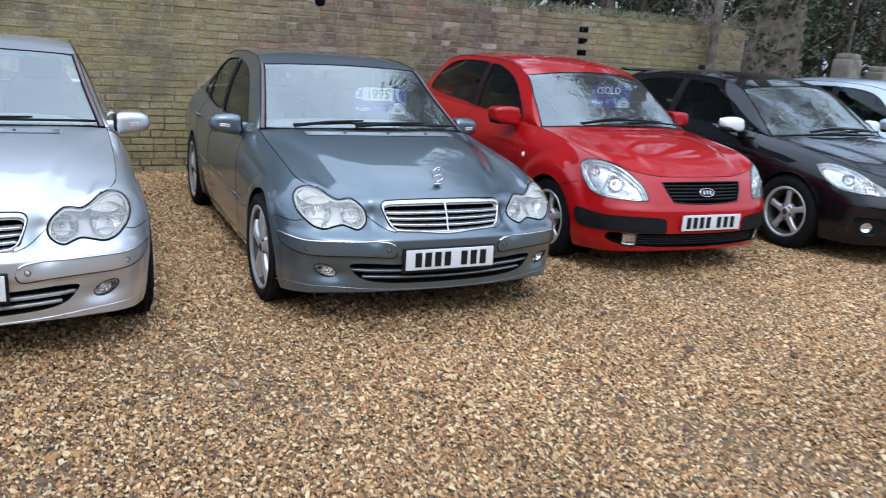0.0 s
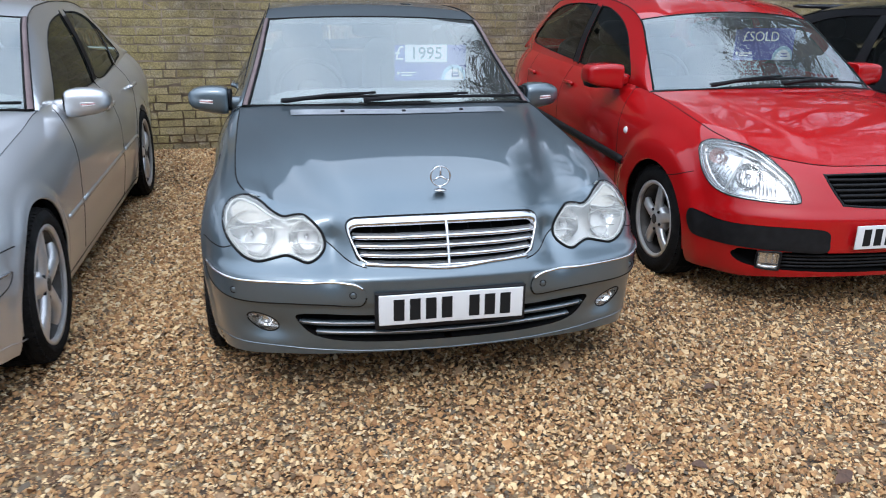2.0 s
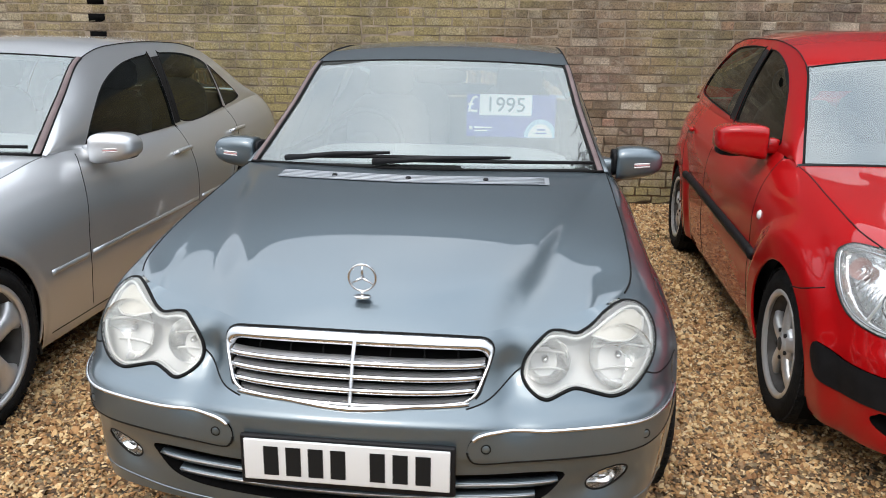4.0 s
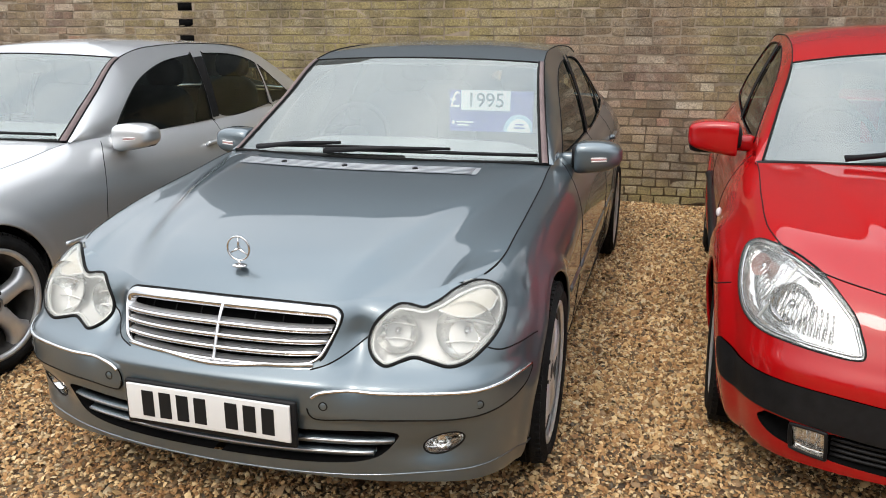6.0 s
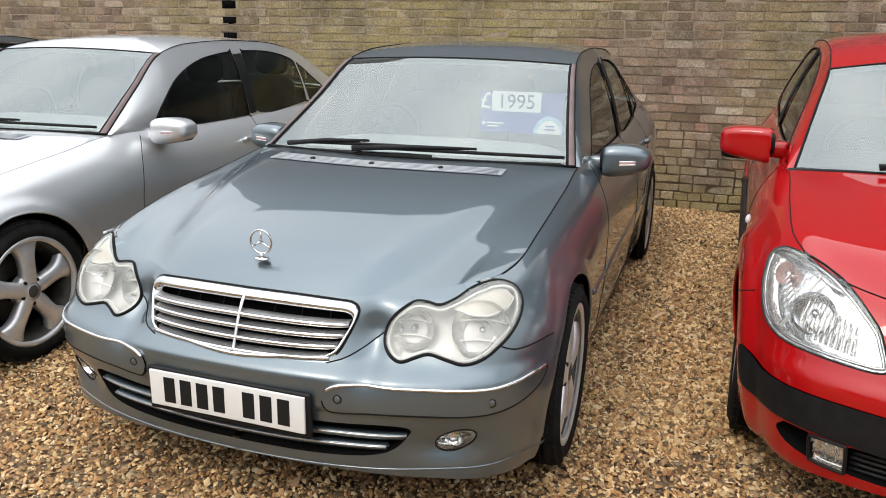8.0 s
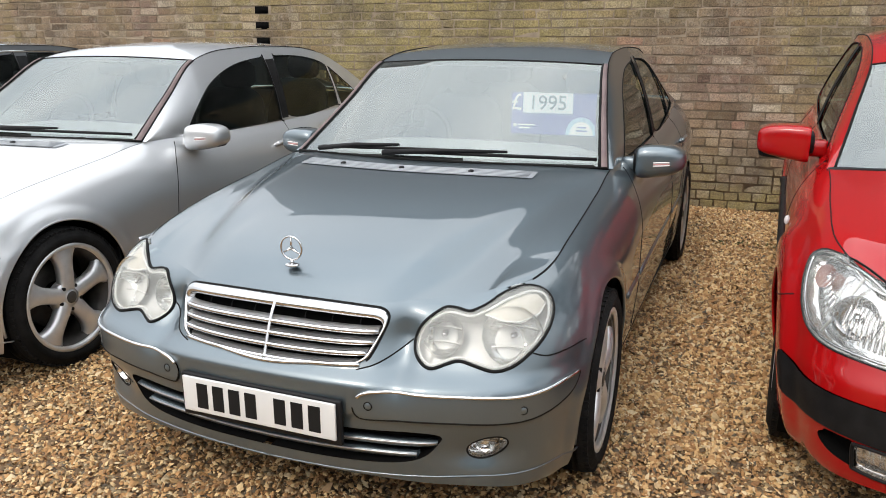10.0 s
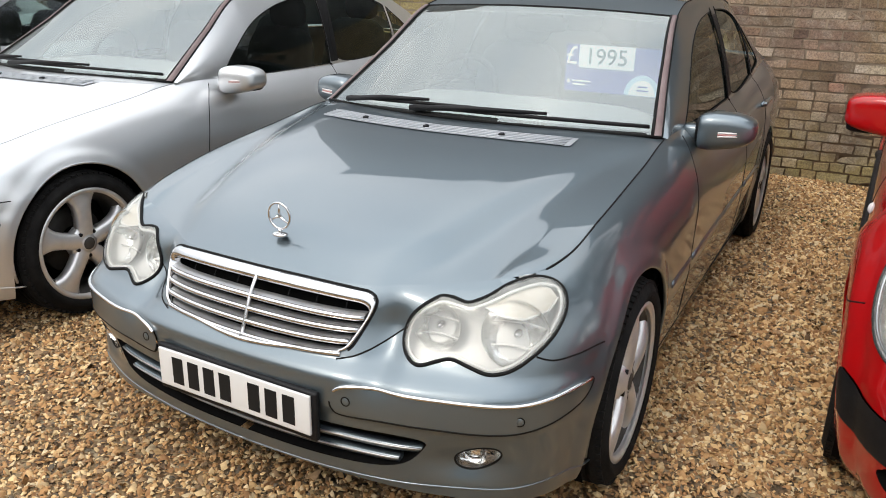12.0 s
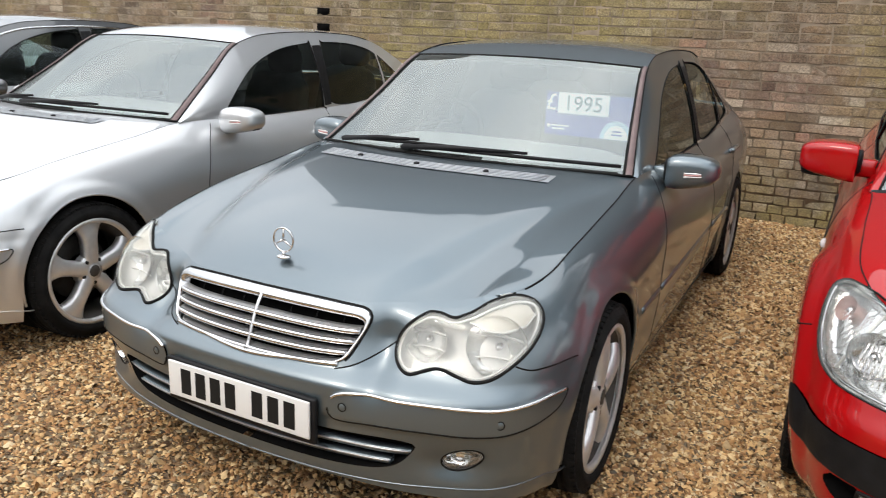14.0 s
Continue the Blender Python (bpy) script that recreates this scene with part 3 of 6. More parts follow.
    for mir in (False, True):
        part("cabin_side", cab.piece("rest", mirror=mir), paint, car)
        for nm, poly in spec["windows"]:
            if nm == "door_pillar":
                (ay, az), (by, bz), (cy, cz), (dy, dz) = poly
                u, h = np.linspace(0, 1, 5)[:, None], np.linspace(0, 1, 15)[None, :]
                yy = (ay + (by - ay) * h) * (1 - u) + (dy + (cy - dy) * h) * u
                zz = (az + (bz - az) * h) * (1 - u) + (dz + (cz - dz) * h) * u
                g = grid_patch(flank(yy, zz) + (0.0022, 0, 0))
                part("door_pillar", flipped(g) if mir else g, TRIM, car)
                continue
            pane = part("side_window", cab.piece(nm, lift=-0.006, mirror=mir), DARKGLASS, car)
            pane.visible_shadow = False
    for nm, poly in spec["windows"]:
        if nm == "door_pillar":
            continue
        pp = np.asarray(poly, float)
        l3 = flank(pp[:, 0], pp[:, 1])
        for sd in (1, -1):
            part("window_seal", tube(l3 * (sd, 1, 1), 0.0034, 6, closed=True), SEAL, car)
    # windscreen, roof, rear window
    W = np.linspace(-1, 1, 33)
    head_y, head_in = spec["header"]
    top_c = pchip(*zip(*spec["roof_centre"]))

    def cross(x_edge, y_edge, z_edge, y_mid, z_mid, power=2.3):
        a = np.abs(W)
        return np.stack([W * x_edge, y_mid + (y_edge - y_mid) * a**2.0, z_edge + (z_mid - z_edge) * (1 - a**power)], -1)
    k = 15
    ts = np.linspace(0, 1, k)
    screen = []
    for t in ts:
        ye = y0 + (head_y - y0) * t
        ym = yb + (head_in - yb) * t
        zm0, zm1 = float(zc(1.0)) + 0.004, float(top_c(head_in))
        zm = zm0 + (zm1 - zm0) * t + 0.007 * math.sin(math.pi * t)
        screen.append(cross(float(rx(ye)), ye, float(rzz(ye)), ym, zm, 2.0))
    screen = np.array(screen)
    ws = part("windscreen", grid_patch(screen[:, ::-1]), GLASS, car)
    ws.visible_shadow = False
    # black printed border behind the glass
    sunk = np.array((0, 0.003, -0.005))
    low = np.array([screen[0] * (1 - q) + screen[1] * q for q in np.linspace(0, 0.6, 3)]) + sunk
    part("screen_border", grid_patch(low[:, ::-1]), TRIM, car)
    for a, b in ((0, 1), (-1, -2)):
        strip = np.stack([screen[:, a] + (screen[:, b] - screen[:, a]) * q for q in ((0.0, 0.45) if a == 0 else (0.45, 0.0))], 1) + sunk
        part("screen_border", grid_patch(strip[:, ::-1]), TRIM, car)
    edge = [tube(screen[:, 0], 0.0055, 6), tube(screen[:, -1], 0.0055, 6), tube(screen[-1], 0.0045, 6), tube(screen[0], 0.007, 6)]
    if spec.get("pillar_moulding"):
        for a, b in ((0, 1), (-1, -2)):
            p = [screen[:, a] + (screen[:, b] - screen[:, a]) * q + np.array((0, -0.010, 0.007)) * h for q, h in ((-0.05, 0.0), (0.05, 0.9), (0.25, 1.0), (0.47, 0.8), (0.53, 0.0))]
            g = grid_patch(np.stack(p, 1))
            part("pillar_moulding", g, MOULDING, car, "pale satin strip along the windscreen pillar")
            edge.append(tube(screen[:, a] + (screen[:, b] - screen[:, a]) * 0.62 + (0, -0.002, 0.002), 0.0055, 6))
    for g in edge:
        part("windscreen_seal", g, SEAL, car)
    tail_y, tail_in = spec["tail"]
    rk = 29
    roof = []
    for t in np.linspace(0, 1, rk):
        ye, ym = head_y + (tail_y - head_y) * t, head_in + (tail_in - head_in) * t
        roof.append(cross(float(rx(ye)), ye, float(rzz(ye)), ym, float(top_c(ym)), 2.6))
    roof = np.array(roof)
    part("roof", grid_patch(roof[:, ::-1]), paint, car)
    part("headlining", grid_patch(roof * (0.97, 1, 1) - (0, 0, 0.03)), GREYCLOTH, car)
    rw = []
    rb_y = spec["rear_base"][0]
    for t in ts:
        ye, ym = tail_y + (y1 - tail_y) * t, tail_in + (rb_y - tail_in) * t
        zm = float(top_c(tail_in)) + (spec["rear_base"][1] - float(top_c(tail_in))) * t + 0.02 * math.sin(math.pi * t)
        rw.append(cross(float(rx(ye)), ye, float(rzz(ye)), ym, zm))
    rw = np.array(rw)
    rear = part("rear_window", grid_patch(rw[:, ::-1]), DARKGLASS, car)
    rear.visible_shadow = False
    # boot lid and tail
    bl = []
    s1 = S(y1)
    for t in np.linspace(0, 1, 14):
        e = sh.top(s1 + (sh.length * 0.94 - s1) * t)
        a = np.abs(W)
        e_c = sh.top(sh.length)
        mid_y = rb_y + (e_c[1] - 0.01 - rb_y) * t
        mid_z = spec["rear_base"][1] + (e_c[2] + 0.01 - spec["rear_base"][1]) * t
        x = W * e[0]
        bl.append(np.stack([x, mid_y + (e[1] - mid_y) * a**2.2, e[2] + (mid_z - e[2]) * (1 - a**2.2)], -1))
    part("boot_lid", grid_patch(np.array(bl)[:, ::-1]), paint, car)
    # underside, wheel housings, cabin
    fx = spec["half_width"]
    ditch = np.array([(float(rx(y)), y, float(rzz(y)) + 0.002) for y in np.linspace(y0 + 0.25, tail_y, 40)])
    for sd in (1, -1):
        part("roof_ditch", tube(ditch * (sd, 1, 1), 0.0026, 6), SEAL, car)
        if spec.get("chrome_trim"):
            line = np.array([flank(y, float(rzz(y)) - 0.045) for y in np.linspace(y0 + 0.12, y1 - 0.35, 40)])
            part("window_trim", tube(line * (sd, 1, 1), 0.009, 6), CHROME, car, "chrome trim over the windows")
    # underside and housings are near-black, the shade below the car in their colour
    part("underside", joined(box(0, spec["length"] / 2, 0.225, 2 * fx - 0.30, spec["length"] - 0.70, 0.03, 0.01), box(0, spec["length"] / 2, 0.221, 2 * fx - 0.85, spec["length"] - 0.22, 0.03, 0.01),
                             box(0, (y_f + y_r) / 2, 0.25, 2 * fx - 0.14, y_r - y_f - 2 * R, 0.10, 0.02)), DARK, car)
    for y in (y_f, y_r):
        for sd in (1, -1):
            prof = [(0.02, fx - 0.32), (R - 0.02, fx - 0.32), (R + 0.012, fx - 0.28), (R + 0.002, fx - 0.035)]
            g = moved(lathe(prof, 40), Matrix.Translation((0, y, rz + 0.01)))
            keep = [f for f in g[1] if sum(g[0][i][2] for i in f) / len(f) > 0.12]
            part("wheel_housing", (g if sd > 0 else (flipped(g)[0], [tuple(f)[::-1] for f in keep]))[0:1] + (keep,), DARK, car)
            c = S(y)
            arc = np.array(circle(c, rz + 0.01, R - 0.002, 40, -0.35, math.pi + 0.35))
            arc = arc[arc[:, 1] > sh.c[0](c) - 0.0]
            lip = sh(arc[:, 0], arc[:, 1]) - normals_at(sh, arc) * 0.005
            part("arch_lip", tube(lip * (sd, 1, 1), 0.006, 8), paint, car)
    tw, rim = spec["tyre"]
    for y in (y_f, y_r):
        for sd in (1, -1):
            wheel(car, sd * (fx - spec.get("wheel_inset", 0.012) - tw / 2), y, rz, rim, tw, spec["spokes"][0], spec["spokes"][1], sd, spec.get("steer", 0.0) if y == y_f else 0.0)
    part("cabin_floor", box(0, (y0 + y1) / 2, 0.33, 2 * fx - 0.25, y1 - y0, 0.06, 0.01), CABIN, car)
    dash = [blob(0, yb + 0.52, float(zc(1.0)) - 0.10, 0.62, 0.33, 0.10, 0.45), box(0, yb + 0.42, 0.62, 1.2, 0.4, 0.4, 0.04)]
    part("dashboard", joined(*dash), spec.get("dash", CABIN), car)
    for sd in (1, -1):
        part("door_lining", box(sd * (fx - 0.13), (y0 + y1) / 2 + 0.1, 0.62, 0.05, (y1 - y0) * 0.8, 0.5, 0.02), CABIN, car)
        part("front_seat", seat(sd * 0.36, yb + 1.10, 0.36), CABIN, car)
        part("rear_seat", seat(sd * 0.34, min(yb + 1.95, y1 - 1.0), 0.38), CABIN, car)
    tilt = Matrix.Translation((-0.36, yb + 0.78, float(zc(1.0)) - 0.03)) @ Matrix.Rotation(-0.45, 4, "X")
    part("steering_wheel", joined(ring(0, 0, 0, 0.185, 0.014, tilt), moved(blob(0, 0, 0, 0.075, 0.03, 0.07, 0.7), tilt),
                                  moved(box(0, 0, -0.01, 0.34, 0.015, 0.035, 0.005), tilt)), TRIM, car)
    part("inner_mirror", moved(blob(0, 0, 0, 0.12, 0.025, 0.035, 0.5), Matrix.Translation((0.0, head_in + 0.06, float(top_c(head_in)) - 0.075))), DARK, car)
    # door mirrors
    mx, my, mz = spec["mirror"]
    for sd in (1, -1):
        col = spec.get("mirror_paint", paint)
        body = part("door_mirror", (lambda g: g if sd > 0 else flipped(g))(mirror_cap(mx, my, mz, *spec.get("mirror_size", (0.105, 0.075, 0.065)), spec.get("mirror_power", 0.44))), col, car)
        hx = spec.get("mirror_size", (0.105,))[0]
        g = blob(mx - hx - 0.002, my + 0.034, mz - 0.028, 0.055, 0.050, 0.036, 0.45)
        part("mirror_foot", g if sd > 0 else flipped(g), col, body)
        gasket = 0.050 if spec.get("mirror_lamp") else 0.045
        g = joined(blob(mx - hx * 0.84, my + 0.012, mz - 0.004, 0.014, 0.066, gasket, 0.5), blob(mx, my + 0.03, mz - 0.022, hx * 0.80, 0.052, 0.036, 0.5) if spec.get("mirror_lamp") else blob(mx + 0.004, my + 0.012, mz - 0.046, hx * 0.90, 0.070, 0.028, 0.5))
        part("mirror_gasket", g if sd > 0 else flipped(g), TRIM, body)
        gl = blob(mx, my + 0.075, mz, 0.085, 0.004, 0.05, 0.5)
        part("mirror_glass", gl if sd > 0 else flipped(gl), CHROME, body)
        if spec.get("mirror_lamp"):
            for dz, lens in ((0.006, LENSWHITE), (-0.001, PINKLENS), (-0.008, LENSWHITE)):
                pts = [(mx - 0.016 + 0.116 * t, my - 0.080 + 0.054 * t**2.6, mz - 0.006 + dz * (1 - 0.25 * t) + 0.006 * t) for t in np.linspace(0, 1, 12)]
                lampg = tube(pts, 0.0036, 8)
                part("mirror_indicator", lampg if sd > 0 else flipped(lampg), lens, body, "clear indicator lens")
    # wipers
    for x0, x1, dz in spec["wipers"]:
        pts = []
        for t in np.linspace(0, 1, 14):
            x = x0 + (x1 - x0) * t
            u = (x / screen[1, -1, 0] + 1) / 2 * (len(W) - 1)
            h = 0.35 + dz * math.sin(t * math.pi * 0.5) * (k - 1)
            i, j = int(np.clip(h, 0, k - 2)), int(np.clip(u, 0, len(W) - 2))
            a, b = h - i, u - j
            p = (screen[i, j] * (1 - a) * (1 - b) + screen[i + 1, j] * a * (1 - b) + screen[i, j + 1] * (1 - a) * b + screen[i + 1, j + 1] * a * b)
            pts.append(p + np.array((0, -0.012, 0.018)))
        pts = np.array(pts)
        wp = part("wiper", tube(pts, 0.0075, 6), TRIM, car)
        part("wiper_arm", tube(np.array([pts[0] + (0, -0.02, -0.005), pts[4] + (0, -0.012, 0.012), pts[8] + (0, -0.003, 0.016)]), [0.012, 0.010, 0.006], 6), TRIM, wp)
    return car, half, cab, screen, hood


LENSWHITE = material("clear_lens", (0.62, 0.60, 0.60), 0.12, 0.0)
# the moulding's pink is a reflection, put into its base colour
MOULDING = varied(material("satin_moulding", (0.2, 0.16, 0.16), 0.50, 0.0, Specular_IOR_Level=0.2), 15, (0.125, 0.090, 0.090), (0.165, 0.125, 0.122))
PINKBOWL = varied(material("pink_reflector", (0.6, 0.4, 0.36), 0.25, 0.5), 30, (0.50, 0.29, 0.26), (0.66, 0.48, 0.44), bump=0.5, bump_scale=60)
PINKLENS = material("pinkish_lens", (0.42, 0.22, 0.21), 0.15, 0.0)

# ---- the saloon's shape ----
SALOON = Shell(
    [(0, 0.000, 0.222, 0.70, 0.08, 0.20, 0.88), (0.30, 0.013, 0.222, 0.70, 0.088, 0.20, 0.92), (0.56, 0.058, 0.220, 0.712, 0.150, 0.21, 0.96),
     (0.758, 0.165, 0.203, 0.734, 0.165, 0.22, 0.94), (0.852, 0.380, 0.17, 0.752, 0.140, 0.21, 0.92), (0.866, 0.70, 0.15, 0.812, 0.130, 0.26, 0.93),
     (0.864, 1.10, 0.17, 0.870, 0.128, 0.28, 0.93), (0.864, 1.42, 0.17, 0.912, 0.135, 0.28, 0.85), (0.864, 2.4, 0.17, 0.898, 0.125, 0.32, 0.75),
     (0.862, 3.30, 0.17, 0.925, 0.13, 0.32, 0.80), (0.845, 3.95, 0.18, 0.970, 0.14, 0.30, 0.85), (0.79, 4.30, 0.22, 0.980, 0.13, 0.25, 0.80),
     (0.600, 4.47, 0.26, 0.975, 0.10, 0.20, 0.70), (0, 4.526, 0.26, 0.970, 0.10, 0.20, 0.70)],
    front_low=[(0.14, 0.06), (0.17, 0.035), (0.21, 0.025), (0.25, 0.02), (0.34, 0.012), (0.40, 0.008), (0.425, 0.0), (0.50, 0.0), (0.545, 0.04), (0.62, 0.05), (1.0, 0.05)],
    side_low=[(0.14, 0.055), (0.18, 0.035), (0.24, 0.022), (0.34, 0.01), (0.45, 0.0), (0.55, 0.0), (1.0, 0.0)],
    dimples=[(0.655, 0.318, 0.105, 0.046, 0.026), (0.52, 0.610, 0.19, 0.085, 0.046), (0.415, 0.590, 0.050, 0.090, 0.034)],
    flares=[(0.728, 0.32, 0.355, 0.06, 0.011), (3.455, 0.32, 0.355, 0.06, 0.010)])
LAMP_LINE = smooth_loop([(.448, .600), (.456, .573), (.482, .553), (.513, .546), (.556, .557), (.598, .566), (.650, .556), (.703, .547), (.765, .560), (.833, .593), (.888, .624), (.942, .659),
                         (.982, .691), (.998, .717), (.985, .735), (.940, .741), (.850, .732), (.750, .715), (.670, .696), (.627, .687), (.580, .693), (.537, .690), (.489, .667), (.460, .637)], 120)
LAMP_LINE[:, 1] = np.minimum(LAMP_LINE[:, 1], SALOON.c[1](LAMP_LINE[:, 0]) - 0.003)
GRILLE_HALF = [(.19, .6945), (.31, .690), (.346, .685), (.362, .673), (.363, .655), (.352, .625), (.332, .580), (.321, .563), (.303, .552), (.27, .546)]
GRILLE_LINE = smooth_loop([(0, .696), *GRILLE_HALF, (0, .525), *[(-x, z) for x, z in reversed(GRILLE_HALF)]], 160)
INTAKE_LINE = smooth_loop([(-.54, .378), (-.30, .372), (0, .368), (.30, .372), (.46, .381), (.535, .378), (.549, .360), (.482, .296), (.322, .268), (0, .262), (-.322, .268), (-.482, .296), (-.549, .360)], 96)
FOG_LINE = np.array([(.681 + .062 * math.cos(a) * 0.95 - .034 * math.sin(a) * 0.30, .334 + .062 * math.cos(a) * 0.30 + .034 * math.sin(a) * 0.95) for a in np.linspace(0, 2 * math.pi, 40, endpoint=False)])
STRIP_LINE = smooth_loop([(.299, .446), (.306, .470), (.328, .487), (.37, .495), (.50, .498), (.66, .498), (.765, .496), (.855, .500), (.936, .505), (1.003, .503), (1.012, .488), (.977, .455), (.885, .432), (.794, .421), (.70, .420), (.555, .423), (.43, .419), (.335, .411), (.307, .422)], 114)
BUMPER_TOP = [(-.05, .524), (.295, .536), (.342, .548), (.40, .576), (.455, .615), (.60, .63), (.80, .61), (.838, .590), (.885, .577), (.956, .576), (1.05, .576), (1.14, .571), (1.30, .56)]
CHROME_LINE = smooth_loop([(.312, .474), (.330, .486), (.37, .493), (.50, .496), (.66, .496), (.765, .494), (.855, .498), (.936, .503), (1.002, .502)], 40, closed=False)

SY = SALOON.at_y
SALOON_SPEC = dict(
    pillar_moulding=True, shell=SALOON, length=4.526, half_width=0.864, axle_front=0.728, axle_rear=3.455, arch=0.343, steer=1.0, wheel_radius=0.314, tyre=(0.215, 0.238), wheel_inset=-0.010,
    spokes=(5, "thick"),
    splits=[("headlamp_hollow", LAMP_LINE), ("grille_hollow", GRILLE_LINE), ("intake", INTAKE_LINE), ("fog_hollow", FOG_LINE), ("bumper_strip", STRIP_LINE),
            ("bumper", [(-.05, 0.0), *BUMPER_TOP, (1.30, 0.0)]),
            ("front_door", smooth_loop([(SY(1.46), .30), (SY(1.45), .45), (SY(1.47), .66), (SY(1.52), .80), (SY(1.60), .895), (SY(1.7), .99), (SY(2.6), .99), (SY(2.63), .9), (SY(2.62), .60), (SY(2.60), .26), (SY(2.5), .22), (SY(1.55), .22)], 120)),
            ("rear_door", smooth_loop([(SY(2.63), .27), (SY(2.65), .6), (SY(2.66), .9), (SY(2.70), .99), (SY(3.3), 1.0), (SY(3.42), .93), (SY(3.40), .80), (SY(3.25), .66), (SY(3.14), .52), (SY(3.09), .36), (SY(3.02), .24), (SY(2.7), .22)], 120)),
            ("rear_bumper", [(SY(3.86), 0.1), (SY(3.86), .52), (SALOON.length + .1, .56), (SALOON.length + .1, 0.1)])],
    painted=["bumper", "bumper_strip", "front_door", "rear_door", "rear_bumper"],
    seams=[smooth_loop(BUMPER_TOP[7:], 40, closed=False)[:-14], smooth_loop(BUMPER_TOP[1:5], 20, closed=False),
           smooth_loop([(SY(1.46), .24), (SY(1.45), .45), (SY(1.47), .66), (SY(1.52), .80), (SY(1.60), .895)], 60, closed=False),
           smooth_loop([(SY(2.60), .22), (SY(2.63), .60), (SY(2.645), .915)], 40, closed=False),
           smooth_loop([(SY(3.05), .22), (SY(3.10), .36), (SY(3.14), .52), (SY(3.25), .66), (SY(3.40), .80), (SY(3.43), .94)], 60, closed=False),
           [(SY(1.15), .215), (SY(2), .215), (SY(3.1), .215)]],
    bonnet_corner=0.35, bonnet_end=1.40, screen_base=1.15, bonnet_front_seam=False,
    bonnet_centre=[(0, 0.70), (0.03, 0.730), (0.08, 0.760), (0.2, 0.803), (0.4, 0.862), (0.6, 0.903), (0.8, 0.930), (1.0, 0.944)], crease=(0.385, 0.715, 0.027), crease_soft=0.048, crown=2.9,
    rail=[(1.40, 0.718, 0.918), (1.72, 0.644, 1.122), (2.00, 0.590, 1.300), (2.27, 0.567, 1.352), (2.7, 0.558, 1.370), (3.1, 0.552, 1.360), (3.45, 0.55, 1.315), (3.75, 0.575, 1.205), (4.0, 0.63, 1.065), (4.10, 0.68, 0.995)],
    header=(2.00, 1.945), roof_centre=[(1.945, 1.320), (2.2, 1.372), (2.6, 1.400), (3.0, 1.397), (3.38, 1.365)], tail=(3.40, 3.38), rear_base=(4.06, 1.03),
    windows=[("front", smooth_loop([(1.72, .915), (1.86, 1.040), (2.06, 1.172), (2.33, 1.262), (2.63, 1.300), (2.675, 1.285), (2.640, .925), (2.60, .910), (1.95, .903), (1.74, .903)], 100)),
             ("door_pillar", [(2.648, .918), (2.684, 1.288), (2.782, 1.292), (2.722, .920)]),
             ("rear", smooth_loop([(2.728, .935), (2.792, 1.290), (2.83, 1.308), (3.10, 1.300), (3.30, 1.272), (3.42, 1.235), (3.43, 1.20), (3.40, .965), (3.37, .948)], 90)),
             ("quarter", smooth_loop([(3.452, .975), (3.462, 1.200), (3.50, 1.195), (3.62, 1.105), (3.73, 1.015), (3.71, .985), (3.50, .962)], 56))],
    mirror=(0.885, 1.70, 0.916), mirror_lamp=True, dash=GREYCLOTH, mirror_power=0.56, shut=0.0030, mirror_size=(0.110, 0.080, 0.065), wipers=[(-0.53, 0.17, 0.030), (-0.16, 0.67, 0.012)])


def front_plate(car, y, z, bars, holder=True, tilt=0.0, cx=0.0):
    """A number plate whose characters are plain bars."""
    t = Matrix.Translation((cx, y, z)) @ Matrix.Rotation(tilt, 4, "X")
    if holder:
        part("plate_holder", moved(box(0, 0.010, -0.006, 0.545, 0.016, 0.136, 0.006), t), TRIM, car)
    pl = part("number_plate", moved(box(0, -0.004, 0, 0.52, 0.008, 0.111, 0.003), t), PLATE, car, "white number plate with black bars")
    for x, w in bars:
        part("plate_bar", moved(box(x, -0.0085, 0, w, 0.002, 0.079), t), INK, pl, smooth=False)


def outlined(func, line, r, mirror=False, lift=0.0, closed=True, flat=1.0):
    q = np.asarray(line, float)
    p = func(q[:, 0], q[:, 1]) + normals_at(func, q) * lift
    if mirror:
        p = p * (-1, 1, 1)
    return tube(p, r, 8, closed=closed, flat=flat)


def inset_line(line, d):
    """A closed line drawn inwards by d."""
    t = np.roll(line, -1, 0) - np.roll(line, 1, 0)
    n = np.stack([-t[:, 1], t[:, 0]], 1) / np.maximum(np.linalg.norm(t, axis=1), 1e-9)[:, None]
    area = np.sum(line[:, 0] * np.roll(line[:, 1], -1) - np.roll(line[:, 0], -1) * line[:, 1])
    return line + n * (d if area > 0 else -d)


def disc_at(func, s, z, r, depth, mirror=False, dish=True):
    """A round reflector bowl set into a surface at (s, z)."""
    q = np.array([[s, z]])
    c, n = func(q[:, 0], q[:, 1])[0], normals_at(func, q)[0]
    n = n * np.array((0.55, 1.0, 0.5))
    n /= np.linalg.norm(n)
    prof = [(0.0, -depth), (r * 0.45, -depth * 0.86), (r * 0.8, -depth * 0.45), (r, 0), (r * 1.03, 0.002)] if dish else [(0, depth), (r * .6, depth * .8), (r, 0)]
    g = lathe(prof, 32)
    m = Matrix.Translation(Vector(c)) @ Vector(n).to_track_quat("X", "Z").to_matrix().to_4x4()
    g = moved(g, m)
    return (flipped(g) if mirror else g), Vector(c), m


